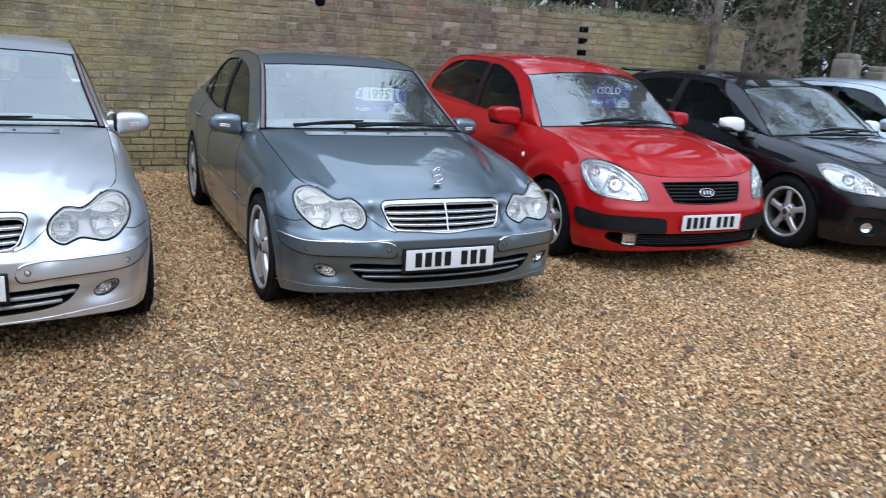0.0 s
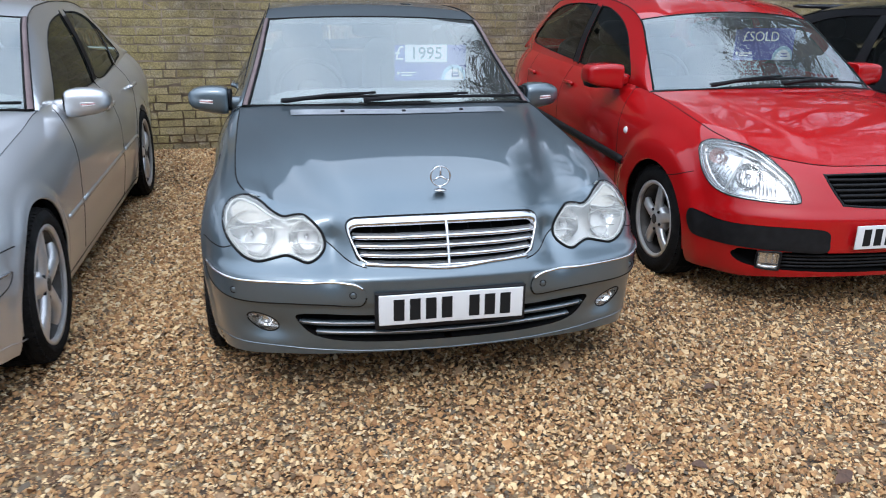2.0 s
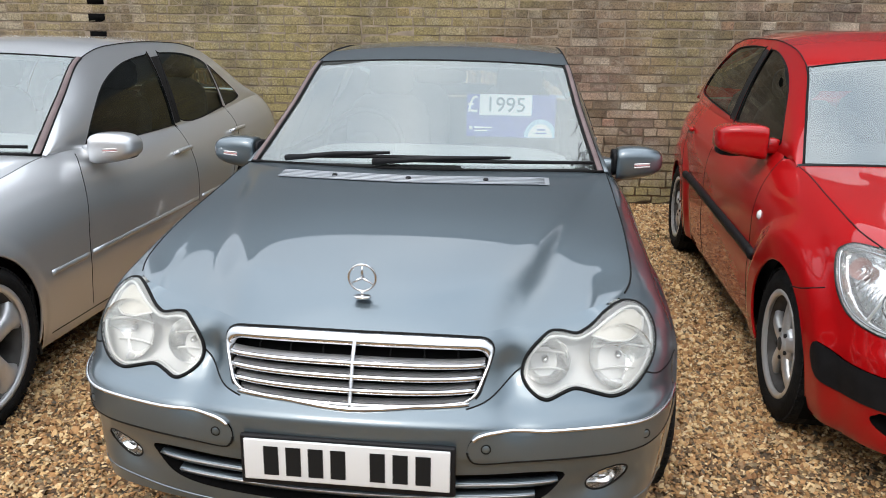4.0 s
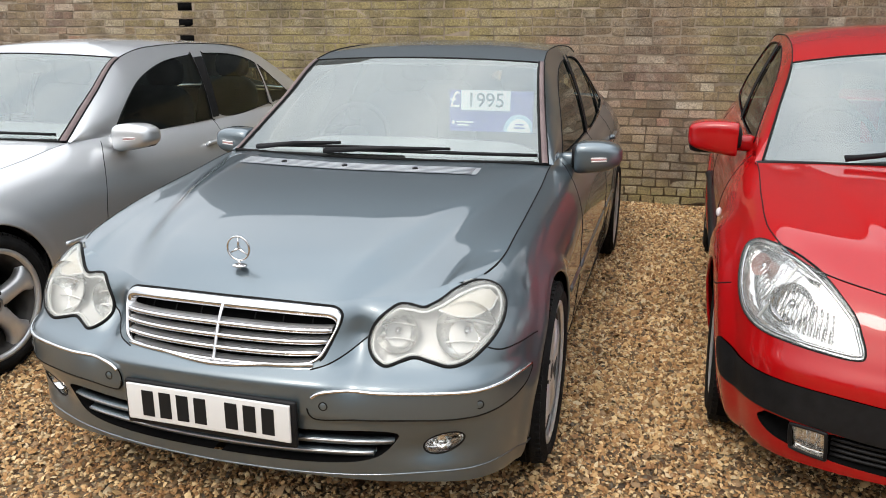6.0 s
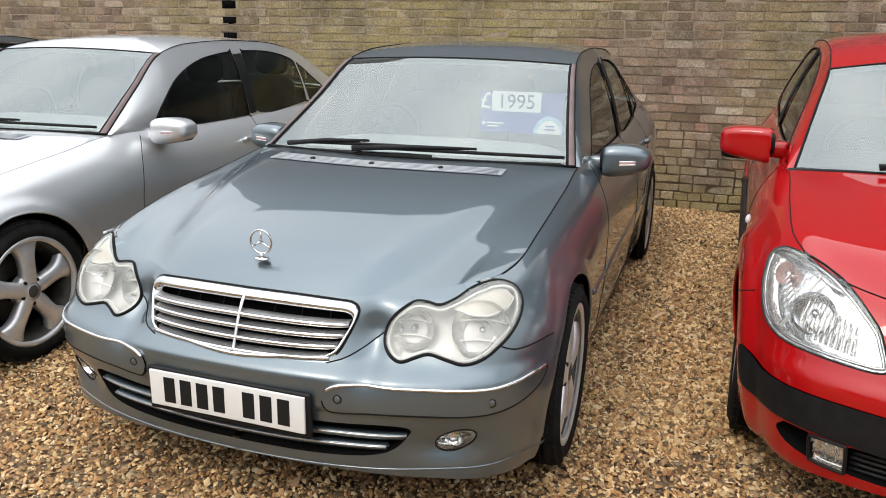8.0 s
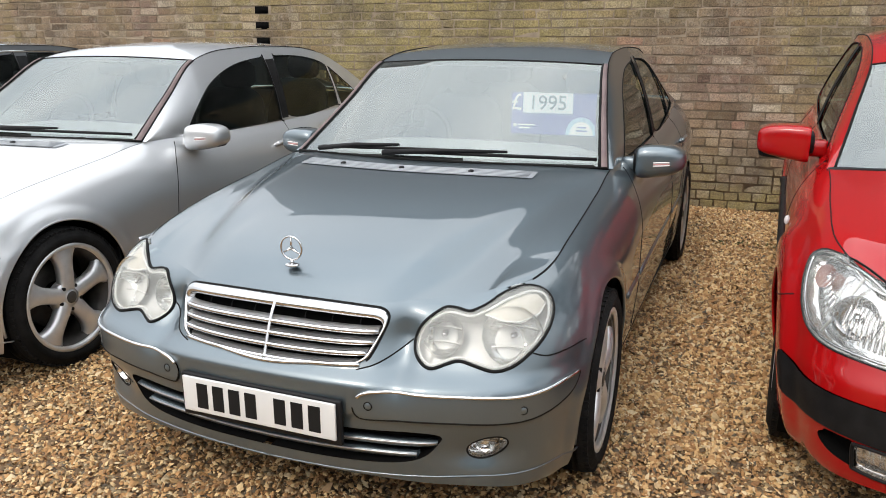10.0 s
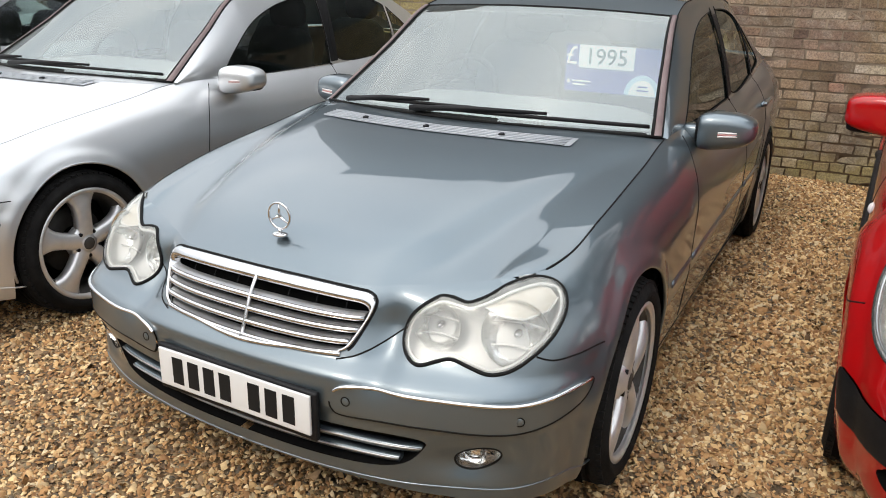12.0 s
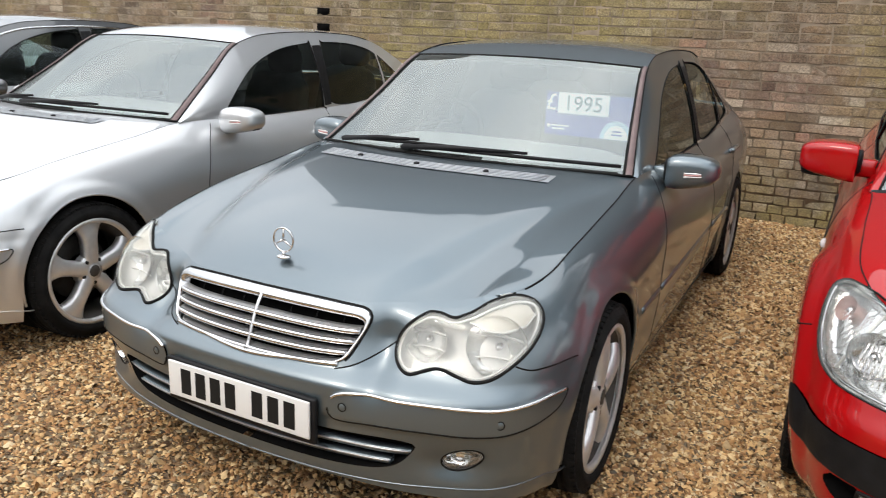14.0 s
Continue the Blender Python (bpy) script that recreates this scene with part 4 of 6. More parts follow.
def saloon_details(car, half, screen, hood, paint):
    sh = SALOON
    # headlamps: a milky twin-round lens over a bright housing
    for mir in (False, True):
        lamp = part("headlamp", recessed(half, "headlamp_hollow", 0.075, mir), LAMPWHITE, car, "milky twin-round headlamp with a black seal")
        lens = part("lens", half.piece("headlamp_hollow", lift=0.004, mirror=mir), LENS, lamp)
        lens.visible_shadow = False
        part("lamp_seal", outlined(sh, inset_line(LAMP_LINE, 0.001), 0.0050, mir, 0.001), SEAL, lamp, "black rubber seal")
        part("lamp_bezel", outlined(sh, inset_line(LAMP_LINE, 0.010), 0.0045, mir, -0.007), LAMPWHITE, lamp)
        for s, z, r in ((0.775, 0.630, 0.084), (0.530, 0.621, 0.061)):
            g, c, m = disc_at(sh, s, z, r, 0.055)
            back = m.to_3x3() @ Vector((-0.038 if r > .06 else -0.020, 0, 0))
            m = Matrix.Translation(back) @ m
            g = moved(g, Matrix.Translation(back))
            bowl = part("reflector", flipped(g) if mir else g, FACETED, lamp, "bright faceted reflector bowl")
            cc = m @ Vector((-0.030, 0, 0))
            b = blob(cc.x, cc.y, cc.z, 0.010, 0.018, 0.010, 1.0, 14, 8)
            part("bulb_shield", flipped(b) if mir else b, CHROME, bowl)
            for k in (-1, 1):
                # bright steps across the bowl
                bar = [tuple(m @ Vector((-0.020, r * 0.80 * u, r * 0.36 * k - r * 0.10 * u * u))) for u in np.linspace(-1, 1, 9)]
                bar = tube(bar, 0.0035, 5)
                part("reflector_step", flipped(bar) if mir else bar, LAMPWHITE, bowl)
        # the beige indicator over the outer lamp
        ss = np.linspace(0.685, 0.972, 28)
        lo = np.interp(ss, [0.685, 0.75, 0.83, 0.92, 0.972], [0.684, 0.672, 0.670, 0.683, 0.704])
        hi = np.maximum(np.interp(ss, [0.685, 0.75, 0.85, 0.94, 0.972], [0.691, 0.706, 0.723, 0.731, 0.724]), lo + 0.002)
        g = np.stack([sh(ss, lo + (hi - lo) * k) - normals_at(sh, np.stack([ss, lo + (hi - lo) * k], 1)) * 0.012 for k in np.linspace(0, 1, 5)], 1)
        g = grid_patch(g)
        part("indicator", flipped(g) if mir else g, BEIGE, lamp, "beige indicator behind the lens")
        q = np.stack([ss, lo], 1)
        part("indicator_edge", tube((sh(ss, lo) - normals_at(sh, q) * 0.011) * ((-1 if mir else 1), 1, 1), 0.003, 6), LAMPWHITE, lamp)
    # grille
    # the hollow behind the slats is near-black, its shade painted in
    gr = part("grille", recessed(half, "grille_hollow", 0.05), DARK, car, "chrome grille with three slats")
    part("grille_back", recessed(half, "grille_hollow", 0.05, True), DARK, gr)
    ro = GRILLE_LINE
    ri = np.stack([ro[:, 0] * 0.964, 0.5335 + (ro[:, 1] - 0.525) * (0.672 - 0.5335) / (0.696 - 0.525)], 1)
    loops = []
    for u, up in ((0.0, -0.004), (0.0, 0.004), (0.25, 0.008), (0.75, 0.008), (1.0, 0.003), (1.0, -0.022)):
        q = ro * (1 - u) + ri * u
        p = sh(q[:, 0], q[:, 1]) + normals_at(sh, q) * up
        loops.append(np.vstack([p, p[:1]]))
    part("grille_frame", grid_patch(np.stack(loops, 1)), CHROME, gr, "chrome frame with a wide top bar")
    low = np.roll(inset_line(ro, -0.003), len(ro) // 2, axis=0)
    part("grille_seal", outlined(sh, low[low[:, 1] > 0.556], 0.0034, lift=-0.001, closed=False), SEAL, gr)
    for t in (0.0, 0.255, 0.50, 0.745):
        c = 0.541 + 0.124 * t
        w = float(np.interp(c, [0.545, 0.60, 0.672], [0.300, 0.330, 0.352])) + 0.002
        ss = np.linspace(-w, w, 41)
        z = c + (0.010 - 0.016 * t) * (ss / w) ** 2 - 0.004 * (1 - t)
        p = sh(ss, z)
        v = [p + (0, dy, dz) for dy, dz in ((0.028, -0.004), (0.005, -0.008), (0.0, 0.0), (0.003, 0.005), (0.014, 0.0085), (0.028, 0.0090))]
        slat = part("slat", grid_patch(np.stack(v + [v[0]], 1)), SLAT, gr, smooth=False)
        part("slat_edge", tube(p + (0, -0.001, 0), 0.0075, 8), CHROME, slat)
    for x in (-0.27, -0.18, -0.09, 0.09, 0.18, 0.27):
        ct = np.linspace(0.546, 0.668, 6)
        part("grille_rib", tube(sh(0 * ct + x, ct) + (0, 0.040, 0), 0.0018, 5), TRIM, gr)
    ct = np.linspace(0.528, 0.692, 12)
    part("grille_centre_bar", tube(sh(0 * ct, ct) - (0, 0.003, 0), 0.006, 8), CHROME, gr)
    # ornament on a disc
    hz = 0.768
    orn = part("bonnet_ornament", ring(0, 0.205, hz + 0.050, 0.036, 0.0032), CHROME, car, "chrome ring with three spokes on a stalk")
    for k in range(3):
        a = math.pi / 2 + k * 2 * math.pi / 3
        part("ornament_spoke", tube([(0, 0.205, hz + 0.050), (0.035 * math.cos(a), 0.205, hz + 0.050 + 0.035 * math.sin(a))], [0.005, 0.0018], 6), CHROME, orn)
    part("ornament_foot", joined(tube([(0, 0.207, hz - 0.01), (0, 0.205, hz + 0.016)], 0.005, 10), moved(blob(0, 0, 0, 0.024, 0.017, 0.006, 0.9), Matrix.Translation((0, 0.205, hz - 0.002)))), CHROME, orn)
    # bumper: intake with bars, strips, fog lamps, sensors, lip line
    # intake floor and walls carry their shade as near-black colour
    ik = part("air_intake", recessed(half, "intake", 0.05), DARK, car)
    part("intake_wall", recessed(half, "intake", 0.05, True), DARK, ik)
    for z0, w in ((0.330, 0.535), (0.292, 0.475)):
        ss = np.linspace(-w, w, 41)
        z = z0 + 0.012 * (ss / w) ** 2
        p = sh(ss, z) + (0, 0.012, 0)
        v = np.stack([p + (0, dy, dz) for dy, dz in ((0.02, -0.004), (0.0, -0.009), (-0.006, 0.0), (0.0, 0.008), (0.02, 0.010), (0.02, -0.004))], 1)
        part("intake_bar", grid_patch(v), paint, ik)
        part("intake_bar_trim", tube(p + (0, -0.006, 0.004), 0.0028, 6), SLAT, ik)
    for mir in (False, True):
        part("bumper_chrome", outlined(sh, CHROME_LINE, 0.0062, mir, 0.005, False, 0.85), CHROME, car, "thin chrome strip")
        fog = part("fog_lamp", recessed(half, "fog_hollow", 0.035, mir), REFLECTOR, car, "small oval fog lamp")
        fl = part("fog_lens", half.piece("fog_hollow", lift=-0.006, mirror=mir), CLEARLENS, fog)
        fl.visible_shadow = False
        part("fog_rim", outlined(sh, FOG_LINE, 0.0028, mir, -0.001), SEAL, fog)
        part("fog_blade", outlined(sh, [(.632, .345), (.665, .350), (.70, .345), (.724, .338)], 0.005, mir, -0.012, False), CHROME, fog)
        part("fog_bulb", (lambda g: flipped(g) if mir else g)(disc_at(sh, 0.674, 0.338, 0.026, 0.02)[0]), REFLECTOR, fog)
        part("fog_edge", outlined(sh, [(.640, .326), (.67, .318), (.70, .322)], 0.004, mir, -0.010, False), CHROME, fog)
        part("strip_edge", outlined(sh, STRIP_LINE[54:114], 0.0032, mir, 0.0035, False), SEAL, car)
        for s, z in ((0.345, 0.452), (0.775, 0.452)):
            g, c, m = disc_at(sh, s, z, 0.011, 0.003, False, dish=False)
            lift = m.to_3x3() @ Vector((0.005, 0, 0))
            g, m = moved(g, Matrix.Translation(lift)), Matrix.Translation(lift) @ m
            g = flipped(g) if mir else g
            sensor = part("parking_sensor", g, paint, car)
            rg = tube([tuple(m @ Vector((0.0005, 0.0115 * math.cos(a), 0.0115 * math.sin(a)))) for a in np.linspace(0, 2 * math.pi, 20, endpoint=False)], 0.0016, 5, closed=True)
            part("sensor_ring", flipped(rg) if mir else rg, SEAL, sensor)
        part("lip_ridge", outlined(sh, smooth_loop([(0, .224), (.319, .230), (.579, .246), (.754, .247), (.936, .238), (1.08, .213)], 40, closed=False), 0.0035, mir, -0.001, False), paint, car)
    front_plate(car, -0.012, 0.400, [(-.190, .038), (-.133, .038), (-.076, .038), (-.019, .038), (.080, .038), (.137, .038), (.194, .038)] if paint is PAINT_BLUE else [(-.2, .038), (-.14, .038), (-.03, .038), (.03, .038), (.10, .038), (.16, .038), (.215, .038)])
    # vent plate at the rear of the bonnet
    nv = hood.shape[1]
    j0, j1 = int(nv * 0.850), int(nv * 0.915)
    i0, i1 = [int(np.argmin(np.abs(hood[:, j0, 0] - x))) for x in (-0.50, 0.50)]
    lift = np.array((0, 0, 0.004))
    plate = part("bonnet_vent", grid_patch((hood[i0:i1 + 1, j0:j1 + 1] + lift)), VENT, car, "grey ribbed air vent")
    for k in range(5):
        a = (k + 0.5) / 5
        jj = j0 + a * (j1 - j0)
        b = int(jj)
        line = hood[i0:i1 + 1, b] * (1 - jj + b) + hood[i0:i1 + 1, min(b + 1, nv - 1)] * (jj - b) + lift * 1.4
        part("vent_rib", tube(line[::4], 0.0022, 5), VENT, plate)
    for x in (-0.27, 0.0, 0.27):
        i = int(np.argmin(np.abs(hood[:, j0, 0] - x)))
        c = hood[i, int(nv * 0.878)]
        part("washer_jet", blob(c[0], c[1], c[2] + 0.008, 0.010, 0.014, 0.006, 0.8, 12, 6), TRIM, car)
    part("scuttle", tube(hood[3:-3, -1] + (0, 0.008, -0.010), 0.010, 8, flat=0.6), TRIM, car)
    for sd in (1, -1):
        part("mud_flap", box(sd * 0.765, 1.055, 0.31, 0.16, 0.014, 0.30, 0.004), TRIM, car, "black plastic mud flap")
    # flanks: rubbing strips, handles
    for mir in (False, True):
        m = -1 if mir else 1
        for a, b in ((1.16, 1.435), (1.47, 2.60), (2.66, 3.12)):
            q = np.array([(SY(y), 0.473 + 0.012 * (y - 1.2)) for y in np.linspace(a, b, 12)])
            part("side_strip", outlined(sh, q, 0.013, mir, -0.005, False, 1.1), paint, car)
        for y, z in ((2.42, 0.775), (3.27, 0.80)):
            q = np.array([(SY(y), z), (SY(y + 0.1), z + 0.004), (SY(y + 0.19), z + 0.006)])
            hnd = part("door_handle", outlined(sh, smooth_loop(q, 16, closed=False), 0.013, mir, 0.022, False), paint, car)
            part("handle_foot", outlined(sh, q[::2] * (1, 1), 0.012, mir, 0.008, False), paint, hnd)


SLAT = varied(material("satin_silver", (0.5, 0.5, 0.5), 0.30, 0.8), 18, (0.36, 0.365, 0.37), (0.46, 0.465, 0.47))

# ---- the red hatchback's shape ----
HATCH = Shell(
    [(0, 0.000, 0.21, 0.715, 0.10, 0.22, 0.75), (0.30, 0.016, 0.21, 0.715, 0.10, 0.22, 0.75), (0.54, 0.075, 0.20, 0.735, 0.11, 0.24, 0.80),
     (0.72, 0.200, 0.18, 0.770, 0.10, 0.24, 0.85), (0.81, 0.420, 0.17, 0.815, 0.10, 0.24, 0.88), (0.84, 0.75, 0.17, 0.872, 0.115, 0.26, 0.90),
     (0.8475, 1.15, 0.18, 0.925, 0.13, 0.26, 0.85), (0.8475, 1.45, 0.19, 0.945, 0.125, 0.28, 0.75), (0.8475, 2.4, 0.19, 0.975, 0.11, 0.30, 0.70),
     (0.840, 3.20, 0.20, 1.000, 0.11, 0.30, 0.75), (0.80, 3.65, 0.24, 1.010, 0.11, 0.28, 0.75), (0.66, 3.90, 0.28, 1.000, 0.10, 0.25, 0.70), (0, 3.99, 0.28, 1.0, 0.10, 0.25, 0.70)],
    front_low=[(0.16, 0.07), (0.19, 0.04), (0.23, 0.025), (0.30, 0.01), (0.36, 0.0), (0.48, 0.0), (0.54, 0.02), (0.62, 0.035), (1.0, 0.04)],
    side_low=[(0.16, 0.06), (0.20, 0.04), (0.26, 0.025), (0.36, 0.01), (0.48, 0.0), (0.60, 0.0), (1.2, 0.0)],
    flares=[(0.797, 0.31, 0.40, 0.10, 0.026), (3.30, 0.31, 0.40, 0.10, 0.022)])


def shifted(keys, sy, sz, sx=1.0):
    return [(k[0] * sy, k[1] * sx, k[2] * sz) for k in keys]


def hatch_spec(shell, sy=1.0, sz=1.0, sx=1.0, doors=2, **more):
    """The hatchbacks' common shape, stretched along and up."""
    w = lambda pts, n=70: smooth_loop([(y * sy, z * sz) for y, z in pts], n)
    front = [(1.55, .995), (1.66, 1.09), (1.80, 1.22), (1.95, 1.305), (2.15, 1.345), (2.34, 1.352), (2.36, 1.33), (2.36, 1.02), (2.33, 1.00), (1.70, .975)]
    rear = [(2.46, 1.02), (2.45, 1.34), (2.48, 1.355), (2.75, 1.345), (3.00, 1.31), (3.25, 1.235), (3.42, 1.14), (3.40, 1.09), (3.20, 1.045), (2.52, 1.01)]
    base = dict(
        shell=shell, length=3.99 * sy, half_width=0.8475 * sx, axle_front=0.85 * sy, axle_rear=3.34 * sy, arch=0.322, wheel_radius=0.300, tyre=(0.195, 0.205), wheel_inset=0.01,
        spokes=(5, "plain"), border=2, painted=["bumper"] + ["door"] * 1, black_parts=(),
        splits=[], seams=[], bonnet_corner=0.50 * sy, bonnet_end=1.20 * sy, screen_base=1.02 * sy, bonnet_front_seam=True, seam_from=0.0,
        bonnet_centre=[(0, 0.715 * sz), (0.05, 0.758 * sz), (0.15, 0.806 * sz), (0.4, 0.878 * sz), (0.7, 0.936 * sz), (1.0, 0.968 * sz)], crease=(0.36 * sx, 0.56 * sx, 0.008),
        rail=shifted([(1.20, 0.70, 0.928), (1.48, 0.632, 1.145), (1.72, 0.580, 1.310), (2.0, 0.566, 1.385), (2.4, 0.562, 1.408), (2.9, 0.556, 1.392), (3.3, 0.552, 1.335), (3.6, 0.575, 1.23), (3.86, 0.66, 1.012)], sy, sz, sx),
        header=(1.72 * sy, 1.63 * sy), roof_centre=[(1.63 * sy, 1.362 * sz), (1.9 * sy, 1.43 * sz), (2.3 * sy, 1.466 * sz), (2.9 * sy, 1.46 * sz), (3.46 * sy, 1.405 * sz)], tail=(3.42 * sy, 3.46 * sy),
        rear_base=(3.90 * sy, 1.02 * sz),
        windows=[("front", w(front)), ("door_pillar", [(2.365 * sy, 0.998 * sz), (2.365 * sy, 1.358 * sz), (2.452 * sy, 1.360 * sz), (2.458 * sy, 0.998 * sz)]), ("rear", w(rear))],
        mirror=(0.895 * sx, 1.47 * sy, 1.0 * sz), mirror_size=(0.125, 0.085, 0.075), wipers=[(-0.42, 0.24, 0.05), (-0.02, 0.62, 0.02)])
    base.update(more)
    return base


HY = HATCH.at_y
H_LAMP = smooth_loop([(1.028, .796), (1.072, .780), (1.083, .757), (1.045, .705), (.985, .637), (.915, .590), (.82, .567), (.70, .561), (.60, .557), (.51, .558), (.489, .574), (.510, .622), (.548, .672), (.66, .742), (.80, .786), (.92, .798)], 112)
H_GRILLE = smooth_loop([(-.36, .668), (-.33, .680), (0, .684), (.33, .680), (.362, .667), (.30, .570), (.26, .553), (0, .541), (-.26, .553), (-.30, .570)], 80)
H_STRIP = smooth_loop([(.365, .440), (.50, .452), (.66, .450), (.80, .446), (.90, .450), (.97, .464), (1.012, .464), (1.03, .42), (1.005, .36), (.95, .337), (.85, .335), (.70, .340), (.55, .341), (.36, .338), (.343, .39)], 90)
H_INTAKE = smooth_loop([(-.66, .333), (0, .334), (.66, .333), (.76, .315), (.775, .285), (.70, .252), (.50, .240), (0, .232), (-.50, .240), (-.70, .252), (-.775, .285), (-.76, .315)], 80)
H_FOG = smooth_loop([(.551, .250), (.552, .320), (.562, .331), (.640, .327), (.654, .316), (.654, .254), (.645, .243), (.560, .240)], 40)
H_BUMPTOP = [(-.05, .53), (.26, .535), (.31, .555), (.40, .60), (.50, .585), (.70, .60), (.90, .62), (.99, .66), (1.05, .64), (1.16, .60), (1.25, .58)]
HATCH_SPEC = hatch_spec(
    HATCH, painted=["bumper", "front_door", "rear_door"], black_parts=("bumper_strip",), axle_front=0.797, axle_rear=3.30,
    rail=[(1.20, 0.70, 0.928), (1.48, 0.632, 1.145), (1.72, 0.580, 1.310), (2.0, 0.566, 1.392), (2.4, 0.562, 1.430), (2.9, 0.556, 1.434), (3.3, 0.552, 1.400), (3.55, 0.565, 1.310), (3.75, 0.61, 1.16), (3.86, 0.66, 1.015)],
    roof_centre=[(1.63, 1.362), (1.9, 1.435), (2.3, 1.482), (2.9, 1.488), (3.50, 1.440)], tail=(3.47, 3.52), mirror=(0.880, 1.52, 0.995), mirror_size=(0.116, 0.085, 0.068), mirror_power=0.36,
    windows=[("front", smooth_loop([(1.50, .985), (1.65, 1.130), (1.80, 1.240), (1.96, 1.312), (2.18, 1.368), (2.31, 1.378), (2.335, 1.355), (2.325, 1.02), (2.30, 1.00), (1.70, .978)], 80)),
             ("door_pillar", [(2.340, 1.000), (2.345, 1.375), (2.432, 1.385), (2.440, 1.003)]),
             ("rear", smooth_loop([(2.448, 1.03), (2.440, 1.365), (2.47, 1.388), (2.75, 1.394), (3.05, 1.380), (3.25, 1.340), (3.41, 1.250), (3.50, 1.13), (3.47, 1.08), (3.2, 1.055), (2.5, 1.015)], 90))],
    splits=[("headlamp_hollow", H_LAMP), ("grille_hollow", H_GRILLE), ("fog_hollow", H_FOG), ("bumper_strip", H_STRIP), ("intake", H_INTAKE),
            ("bumper", [(-.05, 0), *H_BUMPTOP, (1.25, 0)]),
            ("front_door", smooth_loop([(HY(1.33), .25), (HY(1.31), .5), (HY(1.33), .75), (HY(1.38), .93), (HY(1.5), 1.02), (HY(2.3), 1.03), (HY(2.40), .97), (HY(2.40), .5), (HY(2.37), .25)], 110)),
            ("rear_door", smooth_loop([(HY(2.42), .26), (HY(2.43), .6), (HY(2.43), .97), (HY(2.5), 1.03), (HY(3.1), 1.04), (HY(3.22), .98), (HY(3.20), .80), (HY(3.08), .68), (HY(2.99), .52), (HY(2.95), .32), (HY(2.85), .25)], 110))],
    seams=[smooth_loop([(HY(1.33), .22), (HY(1.31), .5), (HY(1.33), .75), (HY(1.38), .935)], 50, closed=False), smooth_loop([(HY(2.40), .22), (HY(2.41), .5), (HY(2.41), .97)], 40, closed=False),
           smooth_loop([(HY(2.92), .24), (HY(2.99), .52), (HY(3.08), .68), (HY(3.20), .80), (HY(3.23), .99)], 50, closed=False), smooth_loop(H_BUMPTOP[8:11], 16, closed=False)])


def oval_badge(car, x, y, z, rx, rz, tilt):
    m = Matrix.Translation((x, y, z)) @ Matrix.Rotation(tilt, 4, "X")
    pts = [tuple(m @ Vector((rx * math.cos(a), 0, rz * math.sin(a)))) for a in np.linspace(0, 2 * math.pi, 36, endpoint=False)]
    badge = part("badge", moved(blob(0, 0.004, 0, rx, 0.006, rz, 0.9, 28, 8), m), TRIM, car, "oval badge, plain")
    part("badge_rim", tube(pts, 0.004, 6, closed=True), CHROME, badge)
    for k in (-0.45, 0.0, 0.45):
        part("badge_bar", moved(box(k * rx, -0.003, 0, rx * 0.22, 0.003, rz * 0.9), m), CHROME, badge, smooth=False)


def lamp_unit(car, sh, half, line, bowls, hollow=0.05, flutes=()):
    """Headlamps of the hatchbacks: clear lens, bright inside, bowls."""
    for mir in (False, True):
        lamp = part("headlamp", recessed(half, "headlamp_hollow", hollow, mir), REFLECTOR, car, "clear swept-back headlamp")
        lens = part("lens", half.piece("headlamp_hollow", lift=0.004, mirror=mir), HAZELENS, lamp)
        lens.visible_shadow = False
        part("lamp_seal", outlined(sh, line, 0.0032, mir, 0.001), SEAL, lamp)
        part("lamp_bezel", outlined(sh, inset_line(line, 0.012), 0.005, mir, -0.006), CHROME, lamp)
        for s, z, r in bowls:
            g, c, m = disc_at(sh, s, z, r, 0.045)
            back = m.to_3x3() @ Vector((-0.024, 0, 0))
            g = moved(g, Matrix.Translation(back))
            bowl = part("reflector", flipped(g) if mir else g, CHROME if r > 0.04 else PINKBOWL, lamp, "" if r > 0.04 else "pale pink indicator bowl")
            cc = m @ Vector((-0.044, 0, 0))
            b = blob(cc.x, cc.y, cc.z, 0.014, 0.018, 0.014, 1.0, 14, 8)
            part("bulb_shield", flipped(b) if mir else b, CHROME, bowl)
        for q in flutes:
            p = sh(np.array([q[0], q[2]]), np.array([q[1], q[3]]))
            nn = normals_at(sh, np.array([(q[0], q[1]), (q[2], q[3])]))
            part("reflector_flute", tube((p - nn * q[4]) * ((-1 if mir else 1), 1, 1), q[5], 5), LAMPWHITE if q[5] > 0.004 else REFLECTOR, lamp)
        if flutes:
            continue
        # ribs of the reflector
        for k in range(9):
            s0 = bowls[0][0] + 0.05 + 0.014 * k
            q = np.array([(s0, bowls[0][1] - 0.03), (s0 + 0.004, bowls[0][1] + 0.055)])
            p = sh(q[:, 0], q[:, 1]) - normals_at(sh, q) * 0.034
            part("reflector_rib", tube(p * ((-1 if mir else 1), 1, 1), 0.003, 5), REFLECTOR, lamp)


